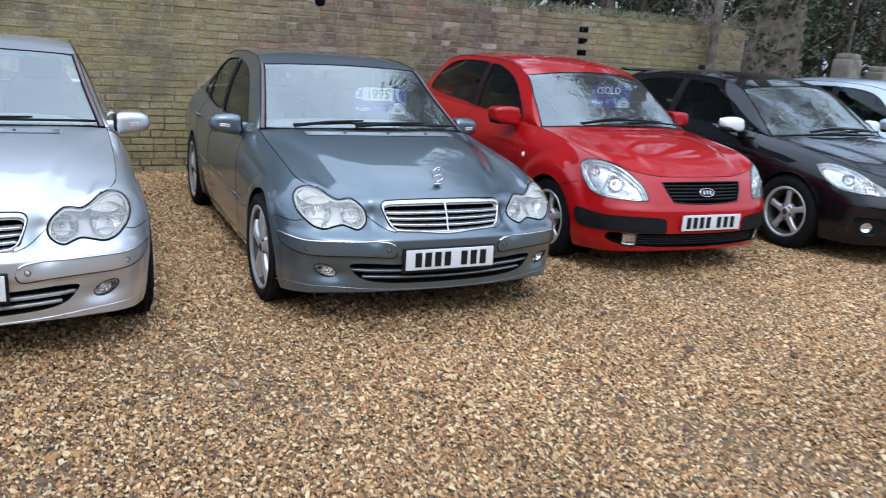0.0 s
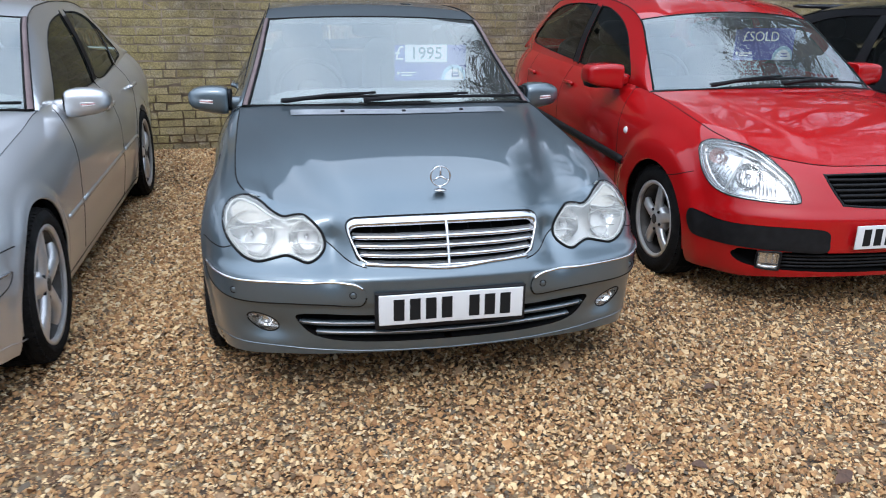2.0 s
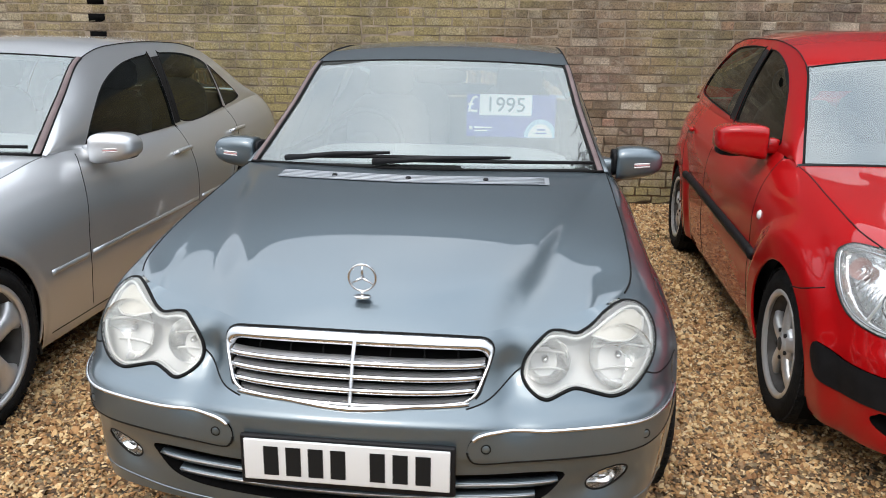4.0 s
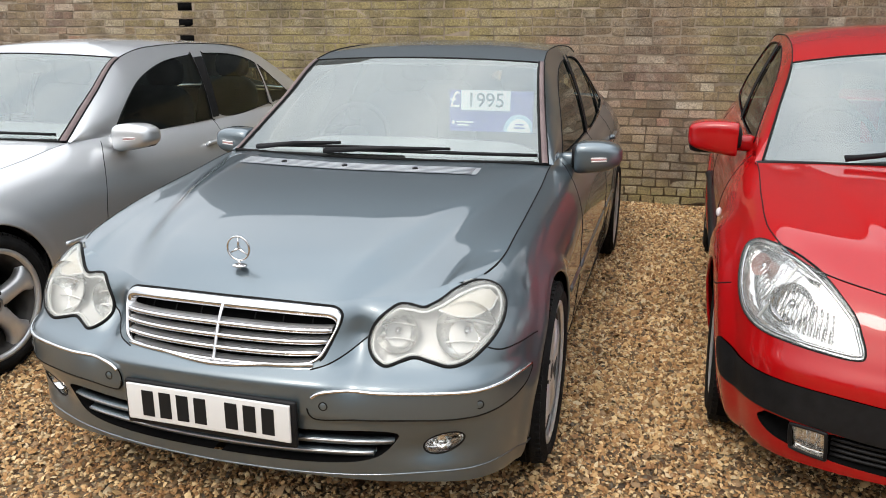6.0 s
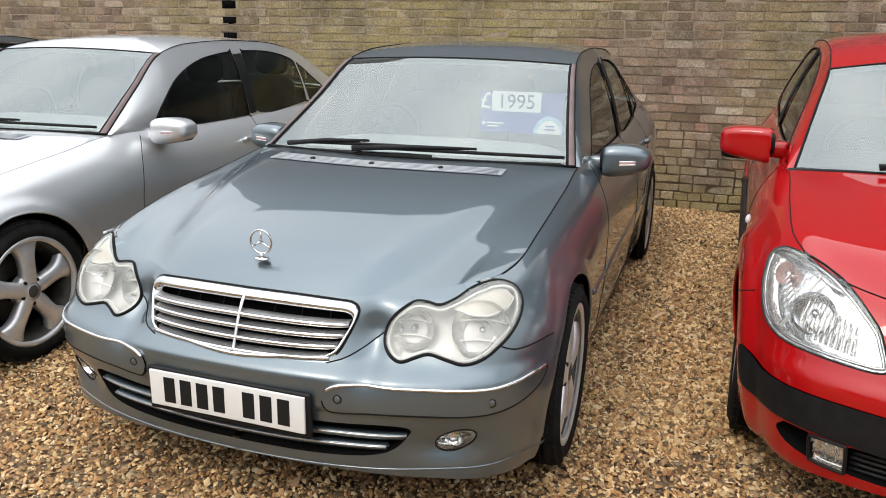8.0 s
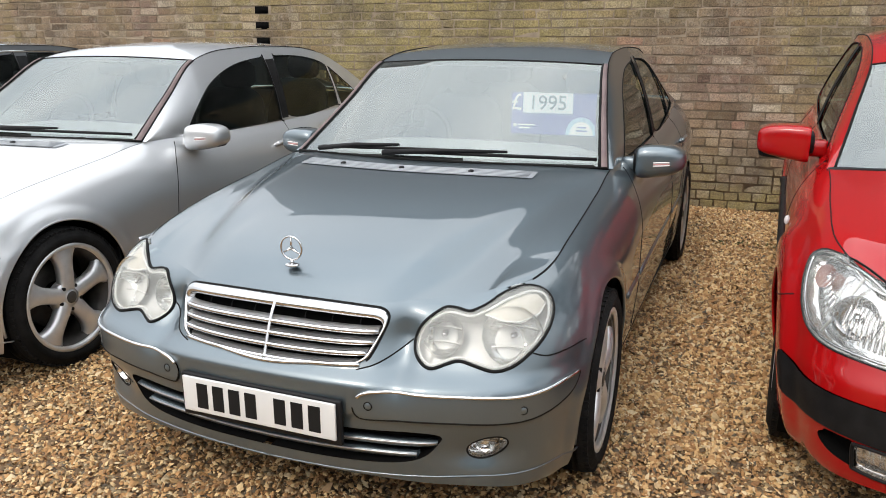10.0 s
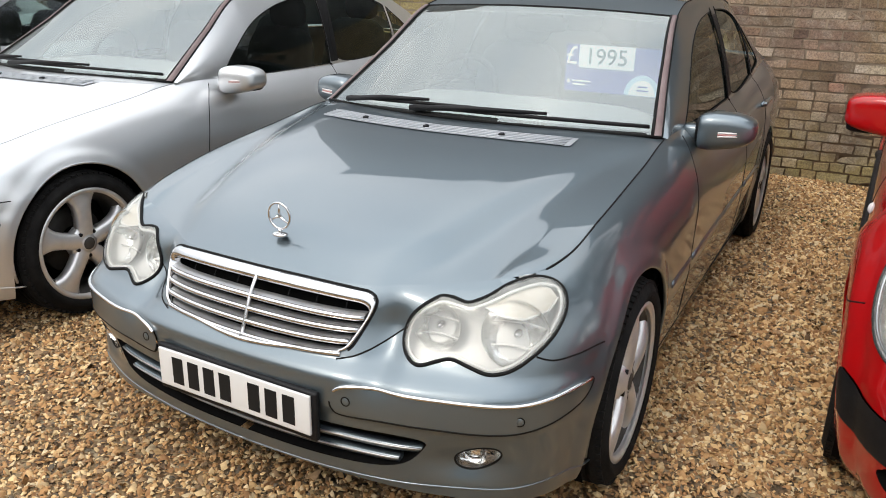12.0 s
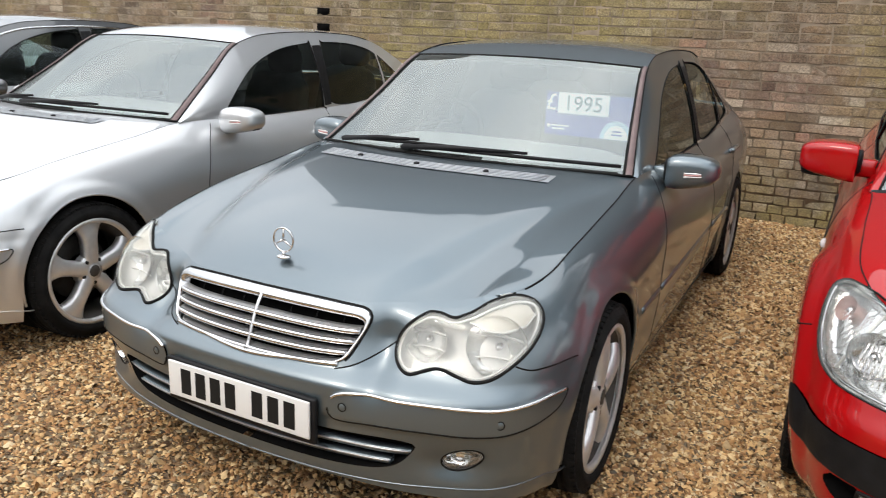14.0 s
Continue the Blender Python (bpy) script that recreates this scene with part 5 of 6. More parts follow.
def hatch_details(car, half, screen, hood, paint):
    sh = HATCH
    # upright flutes in the inner part, a bright divider, slanted flutes in the outer part
    flutes = [(0.60 + 0.020 * k, 0.585 + 0.0015 * k, 0.605 + 0.020 * k, 0.665 + 0.006 * k, 0.034, 0.0030) for k in range(11)]
    flutes += [(0.862, 0.590, 0.815, 0.768, 0.020, 0.0055)]
    flutes += [(0.90 + 0.017 * k, 0.612 + 0.016 * k, 0.875 + 0.017 * k, 0.690 + 0.010 * k, 0.034, 0.0030) for k in range(7)]
    lamp_unit(car, sh, half, H_LAMP, ((0.745, 0.662, 0.062), (0.965, 0.735, 0.036)), flutes=flutes)
    for mir in (False, True):
        fog = part("fog_lamp", recessed(half, "fog_hollow", 0.020, mir), REFLECTOR, car, "square clear fog lamp")
        fl = part("fog_lens", half.piece("fog_hollow", lift=0.004, mirror=mir), CLEARLENS, fog)
        fl.visible_shadow = False
        part("fog_rim", outlined(sh, H_FOG, 0.0055, mir, 0.002), TRIM, fog)
        for k in range(2):
            part("fog_rib", outlined(sh, [(.580 + .028 * k, .262), (.580 + .028 * k, .318)], 0.002, mir, -0.008, False), REFLECTOR, fog)
        # side strip, side lamp, handle
        q = np.array([(HY(y), 0.535 + 0.03 * (y - 1.2)) for y in np.linspace(1.22, 2.95, 24)])
        part("side_strip", outlined(sh, q, 0.022, mir, 0.0, False, 1.2), TRIM, car, "black plastic rubbing strip")
        g, c, m = disc_at(sh, HY(1.215), 0.715, 0.021, 0.012, mir, dish=False)
        part("side_indicator", g, LENSWHITE, car, "clear oval side indicator")
        for y in (2.20, 3.02):
            q = np.array([(HY(y), .86), (HY(y + .08), .864), (HY(y + .15), .866)])
            part("door_handle", outlined(sh, smooth_loop(q, 12, closed=False), 0.014, mir, 0.018, False), paint, car)
    # near-black hollow: the shade behind the bars is in the colour
    gr = part("grille", recessed(half, "grille_hollow", 0.04), DARK, car, "black grille with two bars")
    part("grille_back", recessed(half, "grille_hollow", 0.04, True), DARK, gr)
    part("grille_frame", outlined(sh, H_GRILLE, 0.006, lift=-0.002), TRIM, gr)
    for z0 in (0.570, 0.592, 0.614, 0.636, 0.658):
        w = 0.27 + (z0 - 0.55) * 0.7
        ss = np.linspace(-w, w, 31)
        part("grille_bar", tube(sh(ss, z0 + 0 * ss) + (0, 0.012, 0), 0.008, 8), TRIM, gr)
    q = np.array([[0.0, 0.612]])
    c = sh(q[:, 0], q[:, 1])[0]
    oval_badge(car, 0, c[1] - 0.008, 0.618, 0.062, 0.030, -0.35)
    # the intake's depth of shade is painted near-black too
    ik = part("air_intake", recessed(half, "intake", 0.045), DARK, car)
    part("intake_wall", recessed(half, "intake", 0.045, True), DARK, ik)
    for z0 in (0.258, 0.276, 0.294, 0.312):
        ss = np.linspace(-0.535, 0.535, 31)
        part("intake_bar", tube(sh(ss, z0 + 0 * ss) + (0, 0.02, 0), 0.006, 8), TRIM, ik)
    front_plate(car, -0.016, 0.418, [(-.205, .038), (-.148, .038), (-.09, .038), (-.032, .038), (.065, .038), (.125, .038), (.185, .038)], False, 0.0, 0.015)
    part("scuttle", tube(hood[3:-3, -1] + (0, 0.03, -0.006), 0.030, 8, flat=0.5), TRIM, car)


# ---- the black hatchback and the cars beyond ----
def stretched(keys, sx, sy, sz):
    return [(k[0] * sx, k[1] * sy, k[2], k[3] * sz, k[4], k[5], k[6]) for k in keys]


COUPE = Shell(
    stretched([(0, 0.000, 0.21, 0.700, 0.10, 0.22, 0.75), (0.30, 0.016, 0.21, 0.70, 0.10, 0.22, 0.75), (0.54, 0.075, 0.20, 0.72, 0.11, 0.24, 0.80),
               (0.74, 0.220, 0.18, 0.755, 0.10, 0.24, 0.85), (0.82, 0.450, 0.17, 0.80, 0.10, 0.24, 0.88), (0.845, 0.75, 0.17, 0.865, 0.115, 0.26, 0.90),
               (0.8475, 1.15, 0.18, 0.92, 0.13, 0.26, 0.85), (0.8475, 1.45, 0.19, 0.945, 0.125, 0.28, 0.75), (0.8475, 2.4, 0.19, 0.985, 0.11, 0.30, 0.70),
               (0.840, 3.20, 0.20, 1.020, 0.11, 0.30, 0.75), (0.80, 3.65, 0.24, 1.030, 0.11, 0.28, 0.75), (0.66, 3.90, 0.28, 1.020, 0.10, 0.25, 0.70), (0, 3.99, 0.28, 1.02, 0.10, 0.25, 0.70)], 1.05, 1.069, 0.985),
    front_low=[(0.16, 0.07), (0.19, 0.04), (0.23, 0.025), (0.30, 0.01), (0.36, 0.0), (0.48, 0.0), (0.54, 0.015), (0.62, 0.03), (1.0, 0.04)],
    side_low=[(0.16, 0.06), (0.20, 0.04), (0.26, 0.025), (0.36, 0.01), (0.48, 0.0), (0.60, 0.0), (1.2, 0.0)])
CY = COUPE.at_y
C_LAMP = smooth_loop([(1.31, .752), (1.285, .773), (1.165, .781), (.964, .743), (.80, .678), (.66, .62), (.62, .577), (.75, .578), (.908, .588), (1.06, .600), (1.17, .645), (1.25, .70)], 96)
C_INTAKE = smooth_loop([(-.46, .35), (0, .352), (.46, .35), (.55, .33), (.50, .255), (0, .24), (-.50, .255), (-.55, .33)], 60)
C_POD = smooth_loop([(.68, .40), (.80, .41), (.90, .39), (.86, .29), (.76, .26), (.70, .30)], 50)
C_GRILLE = smooth_loop([(-.34, .648), (0, .655), (.34, .648), (.30, .55), (0, .54), (-.30, .55)], 60)
COUPE_SPEC = hatch_spec(
    COUPE, 1.069, 0.985, 1.05, painted=["bumper", "front_door"], mirror_paint=PAINT_WHITE, mirror_size=(0.105, 0.07, 0.062), mirror_power=0.66, wheel_radius=0.317, arch=0.338, tyre=(0.205, 0.212), fine=False, axle_front=0.90, axle_rear=3.54,
    splits=[("headlamp_hollow", C_LAMP), ("grille_hollow", C_GRILLE), ("intake", C_INTAKE), ("fog_hollow", C_POD), ("bumper", [(-.05, 0), (-.05, .525), (.34, .53), (.56, .585), (.9, .60), (1.1, .60), (1.3, .58), (1.3, 0)]),
            ("front_door", smooth_loop([(CY(1.40), .25), (CY(1.38), .5), (CY(1.42), .93), (CY(1.6), 1.05), (CY(2.6), 1.08), (CY(2.75), 1.0), (CY(2.78), .6), (CY(2.70), .25)], 90))],
    seams=[smooth_loop([(CY(1.40), .22), (CY(1.38), .5), (CY(1.42), .93)], 40, closed=False), smooth_loop([(CY(2.70), .22), (CY(2.78), .6), (CY(2.75), .99)], 40, closed=False)])


def coupe_details(car, half, screen, hood, paint):
    sh = COUPE
    lamp_unit(car, sh, half, C_LAMP, ((0.80, 0.635, 0.045), (1.02, 0.685, 0.045)))
    for mir in (False, True):
        part("fog_pod", recessed(half, "fog_hollow", 0.03, mir), TRIM, car)
        g, c, m = disc_at(sh, 0.80, 0.33, 0.04, 0.02, mir)
        part("fog_lamp", moved(g, Matrix.Translation((0, 0.01, 0))), REFLECTOR, car)
        q = np.array([(CY(2.45), .86), (CY(2.53), .864), (CY(2.62), .866)])
        part("door_handle", outlined(sh, q, 0.014, mir, 0.018, False), paint, car)
        q = np.array([(CY(y), 0.30) for y in np.linspace(1.3, 3.1, 20)])
        part("sill_strip", outlined(sh, q, 0.02, mir, 0.0, False), TRIM, car)
    # grille and intake hollows are painted near-black for their shade
    gr = part("grille", recessed(half, "grille_hollow", 0.03), DARK, car)
    part("grille_back", recessed(half, "grille_hollow", 0.03, True), DARK, gr)
    part("grille_frame", outlined(sh, C_GRILLE, 0.006), CHROME, gr)
    ik = part("air_intake", recessed(half, "intake", 0.04), DARK, car)
    part("intake_wall", recessed(half, "intake", 0.04, True), DARK, ik)
    for z0 in (0.28, 0.30, 0.32):
        ss = np.linspace(-0.48, 0.48, 21)
        part("intake_bar", tube(sh(ss, z0 + 0 * ss) + (0, 0.015, 0), 0.006, 6), TRIM, ik)
    front_plate(car, -0.016, 0.46, [(-.2, .05), (-.14, .05), (-.08, .05), (-.02, .05), (.07, .05), (.13, .05), (.19, .05)], False)
    part("roof_spoiler", blob(0, 3.72, 1.385, 0.56, 0.12, 0.022, 0.5, 28, 8), paint, car)
    part("aerial", blob(0.0, 3.05, 1.455, 0.016, 0.05, 0.03, 0.7), TRIM, car)
    part("scuttle", tube(hood[2:-2, -1] + (0, 0.03, -0.006), 0.030, 8, flat=0.5), TRIM, car)


ESTATE_SPEC = hatch_spec(
    COUPE, 1.069, 0.985, 1.05, painted=[], wheel_radius=0.317, arch=0.338, tyre=(0.205, 0.212), fine=False, axle_front=0.90, axle_rear=3.54, splits=[("headlamp_hollow", C_LAMP)])
FAR_SPEC = dict(SALOON_SPEC, chrome_trim=True, fine=False, splits=[("headlamp_hollow", LAMP_LINE)], painted=[], seams=SALOON_SPEC["seams"][2:5])

# ---- ground ----
def gravel_colours(m, source, bump=True):
    n, l, b = nodes_of(m)
    r = n.new("ShaderNodeValToRGB")
    r.color_ramp.interpolation = "CONSTANT"
    keys = [(0.0, (0.337, 0.189, 0.080)), (0.16, (0.456, 0.289, 0.131)), (0.32, (0.230, 0.118, 0.050)), (0.44, (0.558, 0.398, 0.206)), (0.56, (0.317, 0.170, 0.067)), (0.68, (0.243, 0.153, 0.080)),
            (0.78, (0.513, 0.396, 0.238)), (0.85, (0.116, 0.072, 0.037)), (0.92, (0.381, 0.268, 0.142)), (0.97, (0.099, 0.078, 0.054))]
    e = r.color_ramp.elements
    while len(e) < len(keys):
        e.new(0.5)
    for el, (p, c) in zip(e, keys):
        el.position, el.color = p, (*c, 1)
    co = n.new("ShaderNodeTexCoord")
    wide = n.new("ShaderNodeTexNoise")
    wide.inputs["Scale"].default_value, wide.inputs["Detail"].default_value = 0.55, 5.0
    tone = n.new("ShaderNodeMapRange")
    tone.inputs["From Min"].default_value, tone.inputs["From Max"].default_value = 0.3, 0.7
    # the bed is toned far down: shade between the stones, put in its colour
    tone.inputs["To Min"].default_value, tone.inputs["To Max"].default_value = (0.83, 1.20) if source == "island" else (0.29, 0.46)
    fine = n.new("ShaderNodeTexNoise")
    fine.inputs["Scale"].default_value = 110
    mul = n.new("ShaderNodeMixRGB")
    mul.blend_type, mul.inputs[0].default_value = "MULTIPLY", 1.0
    mul2 = n.new("ShaderNodeMixRGB")
    mul2.blend_type, mul2.inputs[0].default_value = "OVERLAY", 0.3
    l.new(co.outputs["Object"], wide.inputs["Vector"])
    l.new(co.outputs["Object"], fine.inputs["Vector"])
    l.new(wide.outputs["Fac"], tone.inputs["Value"])
    l.new(r.outputs["Color"], mul.inputs[1])
    l.new(tone.outputs["Result"], mul.inputs[2])
    l.new(mul.outputs["Color"], mul2.inputs[1])
    l.new(fine.outputs["Fac"], mul2.inputs[2])
    l.new(mul2.outputs["Color"], b.inputs["Base Color"])
    if source == "island":
        g = n.new("ShaderNodeNewGeometry")
        l.new(g.outputs["Random Per Island"], r.inputs["Fac"])
    else:
        v = n.new("ShaderNodeTexVoronoi")
        v.inputs["Scale"].default_value = 42
        w = n.new("ShaderNodeTexWhiteNoise")
        l.new(co.outputs["Object"], v.inputs["Vector"])
        l.new(v.outputs["Color"], w.inputs["Vector"])
        l.new(w.outputs["Value"], r.inputs["Fac"])
        u = n.new("ShaderNodeBump")
        u.inputs["Strength"].default_value, u.inputs["Distance"].default_value, u.invert = 0.9, 0.012, True
        l.new(v.outputs["Distance"], u.inputs["Height"])
        l.new(u.outputs["Normal"], b.inputs["Normal"])
    return m


# same stone colours, the bed's darkened for the shade in the gaps
GROUND = gravel_colours(material("gravel_bed_shaded", rough=0.85), "cells")
STONE = gravel_colours(material("gravel_stone", rough=0.8, Specular_IOR_Level=0.3), "island")
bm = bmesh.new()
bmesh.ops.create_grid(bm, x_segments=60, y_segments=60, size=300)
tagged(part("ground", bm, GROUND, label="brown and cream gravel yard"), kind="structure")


def ground_height(x, y):
    """Gentle unevenness of the stones, and a low drift at the wall's foot."""
    return 0.006 * np.sin(x * 2.1 + 0.7) * np.cos(y * 1.7) + 0.004 * np.sin(x * 5.3 + y * 3.1)


def gravel(n, x0, x1, y0, y1, size, seed, stray=0.32):
    """Loose flint chips as one mesh."""
    rng = np.random.default_rng(seed)
    x, y = rng.uniform(x0, x1, n), rng.uniform(y0, y1, n)
    if stray:
        # the spread thins out towards its edges
        x, y = x + rng.normal(0, 0.45, n), y + rng.normal(0, 0.30, n)
    out = rng.random(n) < stray
    x, y = x + out * rng.normal(0, 1.6, n), np.minimum(y + out * rng.normal(0, 1.2, n), 5.15)
    base = np.array([(1, 0, 0), (0.25, 0.95, 0), (-0.9, 0.35, 0), (-0.45, -0.85, 0), (0.6, -0.75, 0), (0.1, 0.05, 0.8)], float)
    tris = np.array([(0, 1, 5), (1, 2, 5), (2, 3, 5), (3, 4, 5), (4, 0, 5)])
    v = base[None] * (1 + rng.uniform(-0.3, 0.3, (n, 6, 1)))
    v[:, 5, :2] += rng.uniform(-0.45, 0.45, (n, 2))
    v[:, :5, 2] = rng.uniform(-1.0, 0.15, (n, 5))
    s = size * np.exp(rng.normal(0, 0.33, n))
    v = v * (s[:, None] * np.stack([np.ones(n), rng.uniform(0.45, 0.85, n), rng.uniform(0.35, 0.70, n)], 1))[:, None, :]
    a = rng.uniform(0, 2 * np.pi, n)
    tilt = rng.normal(0, 0.55, n)
    ct, st = np.cos(tilt)[:, None], np.sin(tilt)[:, None]
    vx, vz = v[..., 0] * ct - v[..., 2] * st, v[..., 0] * st + v[..., 2] * ct
    ca, sa = np.cos(a)[:, None], np.sin(a)[:, None]
    px = vx * ca - v[..., 1] * sa + x[:, None]
    py = vx * sa + v[..., 1] * ca + y[:, None]
    pz = vz + (s * 0.18 + rng.uniform(-0.003, 0.014, n) + ground_height(x, y))[:, None]
    co = np.stack([px, py, pz], -1).reshape(-1, 3)
    f = (tris[None] + (np.arange(n) * 6)[:, None, None]).reshape(-1, 3)
    me = bpy.data.meshes.new("gravel")
    me.vertices.add(len(co))
    me.vertices.foreach_set("co", co.ravel())
    me.loops.add(f.size)
    me.loops.foreach_set("vertex_index", f.ravel())
    me.polygons.add(len(f))
    me.polygons.foreach_set("loop_start", np.arange(0, f.size, 3))
    me.update(calc_edges=True)
    me.materials.append(STONE)
    return tagged(new("gravel", me), "loose tan, cream and brown flint chips", "gravel", kind="stuff")


gravel(310000, -3.4, 4.6, -2.6, 1.5, 0.0088, 3)
gravel(45000, -3.4, 5.6, 1.5, 5.15, 0.0108, 4)
# the stones are thickest in the lanes between the cars
for k, (lane0, lane1, count) in enumerate(((-1.75, -0.65, 42000), (0.65, 1.75, 46000), (2.95, 3.95, 16000), (-4.0, -3.1, 10000))):
    gravel(count, lane0, lane1, 0.9, 5.12, 0.0105, 40 + k, 0.0)

# ---- brick wall ----
WALL = pose(0, 5.15, 0, 0, 0, 2.3)
COURSE, TALL = 0.075, 27
MORTAR = varied(material("lime_mortar", (0.2, 0.18, 0.14), 0.95), 9, (0.135, 0.104, 0.073), (0.27, 0.212, 0.152), bump=0.5, bump_scale=120)


def brick_material():
    m = material("weathered_brick", rough=0.92)
    n, l, b = nodes_of(m)
    info = n.new("ShaderNodeObjectInfo")
    geo = n.new("ShaderNodeNewGeometry")
    add = n.new("ShaderNodeMath")
    add.operation = "ADD"
    frac = n.new("ShaderNodeMath")
    frac.operation = "FRACT"
    l.new(info.outputs["Random"], add.inputs[0])
    l.new(geo.outputs["Random Per Island"], add.inputs[1])
    l.new(add.outputs[0], frac.inputs[0])
    r = n.new("ShaderNodeValToRGB")
    e = r.color_ramp.elements
    keys = [(0.0, (0.085, 0.050, 0.036)), (0.12, (0.20, 0.125, 0.085)), (0.26, (0.125, 0.083, 0.060)), (0.40, (0.245, 0.165, 0.115)), (0.52, (0.155, 0.105, 0.078)), (0.66, (0.29, 0.20, 0.14)),
            (0.78, (0.19, 0.12, 0.085)), (0.88, (0.33, 0.25, 0.18)), (0.95, (0.40, 0.33, 0.26)), (0.985, (0.28, 0.145, 0.105))]
    while len(e) < len(keys):
        e.new(0.5)
    for el, (p, c) in zip(e, keys):
        el.position, el.color = p, (*c, 1)
    l.new(frac.outputs[0], r.inputs["Fac"])
    # weathering goes by place on the wall
    pos = geo.outputs["Position"]
    stain, soot, grain = n.new("ShaderNodeTexNoise"), n.new("ShaderNodeTexNoise"), n.new("ShaderNodeTexNoise")
    stain.inputs["Scale"].default_value, stain.inputs["Detail"].default_value = 0.8, 8.0
    soot.inputs["Scale"].default_value, soot.inputs["Detail"].default_value = 2.6, 8.0
    grain.inputs["Scale"].default_value, grain.inputs["Detail"].default_value = 75.0, 9.0
    grain.inputs["Roughness"].default_value = 0.68
    for t in (stain, soot, grain):
        l.new(pos, t.inputs["Vector"])
    def ranged(src, a, b2, lo, hi):
        mr = n.new("ShaderNodeMapRange")
        mr.inputs["From Min"].default_value, mr.inputs["From Max"].default_value = a, b2
        mr.inputs["To Min"].default_value, mr.inputs["To Max"].default_value = lo, hi
        l.new(src, mr.inputs["Value"])
        return mr.outputs["Result"]
    algae = n.new("ShaderNodeMixRGB")
    algae.inputs[2].default_value = (0.250, 0.205, 0.082, 1)
    # green-yellow growth is thickest in a few stretches of the wall
    sepx, xr, grow, total = n.new("ShaderNodeSeparateXYZ"), n.new("ShaderNodeMapRange"), n.new("ShaderNodeValToRGB"), n.new("ShaderNodeMath")
    xr.inputs["From Min"].default_value, xr.inputs["From Max"].default_value = -8.0, 8.0
    l.new(pos, sepx.inputs["Vector"])
    l.new(sepx.outputs["X"], xr.inputs["Value"])
    l.new(xr.outputs["Result"], grow.inputs["Fac"])
    ge = grow.color_ramp.elements
    gk = [(0.0, 0.05), (0.22, 0.08), (0.285, 0.14), (0.315, 0.30), (0.36, 0.34), (0.42, 0.33), (0.475, 0.24), (0.51, 0.11), (0.555, 0.03), (0.63, 0.05), (0.70, 0.02), (0.78, 0.10), (0.83, 0.38), (1.0, 0.30)]
    while len(ge) < len(gk):
        ge.new(0.5)
    for el, (p, c) in zip(ge, gk):
        el.position, el.color = p, (c, c, c, 1)
    total.operation = "ADD"
    l.new(stain.outputs["Fac"], total.inputs[0])
    l.new(grow.outputs["Color"], total.inputs[1])
    foot = n.new("ShaderNodeMath")
    foot.operation = "ADD"
    l.new(total.outputs[0], foot.inputs[0])
    l.new(ranged(sepx.outputs["Z"], 0.05, 0.50, 0.22, 0.0), foot.inputs[1])
    l.new(ranged(foot.outputs[0], 0.46, 0.78, 0.0, 0.85), algae.inputs[0])
    l.new(r.outputs["Color"], algae.inputs[1])
    dark = n.new("ShaderNodeMixRGB")
    dark.inputs[2].default_value = (0.085, 0.066, 0.048, 1)
    l.new(ranged(soot.outputs["Fac"], 0.46, 0.70, 0.0, 0.72), dark.inputs[0])
    l.new(algae.outputs["Color"], dark.inputs[1])
    # smears of old lime
    smear, lime = n.new("ShaderNodeTexNoise"), n.new("ShaderNodeMixRGB")
    smear.inputs["Scale"].default_value, smear.inputs["Detail"].default_value = 6.5, 10.0
    smear.inputs["Roughness"].default_value = 0.7
    l.new(pos, smear.inputs["Vector"])
    lime.inputs[2].default_value = (0.36, 0.315, 0.26, 1)
    l.new(ranged(smear.outputs["Fac"], 0.50, 0.72, 0.0, 0.55), lime.inputs[0])
    l.new(dark.outputs["Color"], lime.inputs[1])
    mul = n.new("ShaderNodeMixRGB")
    mul.blend_type, mul.inputs[0].default_value = "OVERLAY", 0.8
    l.new(lime.outputs["Color"], mul.inputs[1])
    l.new(ranged(grain.outputs["Fac"], 0.34, 0.68, 0.20, 0.80), mul.inputs[2])
    l.new(mul.outputs["Color"], b.inputs["Base Color"])
    u = n.new("ShaderNodeBump")
    u.inputs["Strength"].default_value, u.inputs["Distance"].default_value = 1.0, 0.009
    l.new(grain.outputs["Fac"], u.inputs["Height"])
    l.new(u.outputs["Normal"], b.inputs["Normal"])
    return m


BRICK = brick_material()
WALL_X0, WALL_X1 = -15.0, 7.5
wall = tagged(part("wall_back", moved(box((WALL_X0 + WALL_X1) / 2, 0.1745, COURSE * TALL / 2, WALL_X1 - WALL_X0, 0.34, COURSE * TALL - 0.01), WALL), MORTAR,
                   label="old weathered brick garden wall"), kind="structure")


def brick_mesh(w, seed):
    rng = random.Random(seed)
    g = box(0, 0, 0, w + 0.003, 0.10, 0.0655, 0.0045, segments=1)
    v = [(x + rng.uniform(-.006, .006), y + rng.uniform(-.004, .004), z + rng.uniform(-.0045, .0045)) for x, y, z in g[0]]
    me = bpy.data.meshes.new("brick")
    me.from_pydata(v, [], g[1])
    me.materials.append(BRICK)
    return me, (v, g[1])


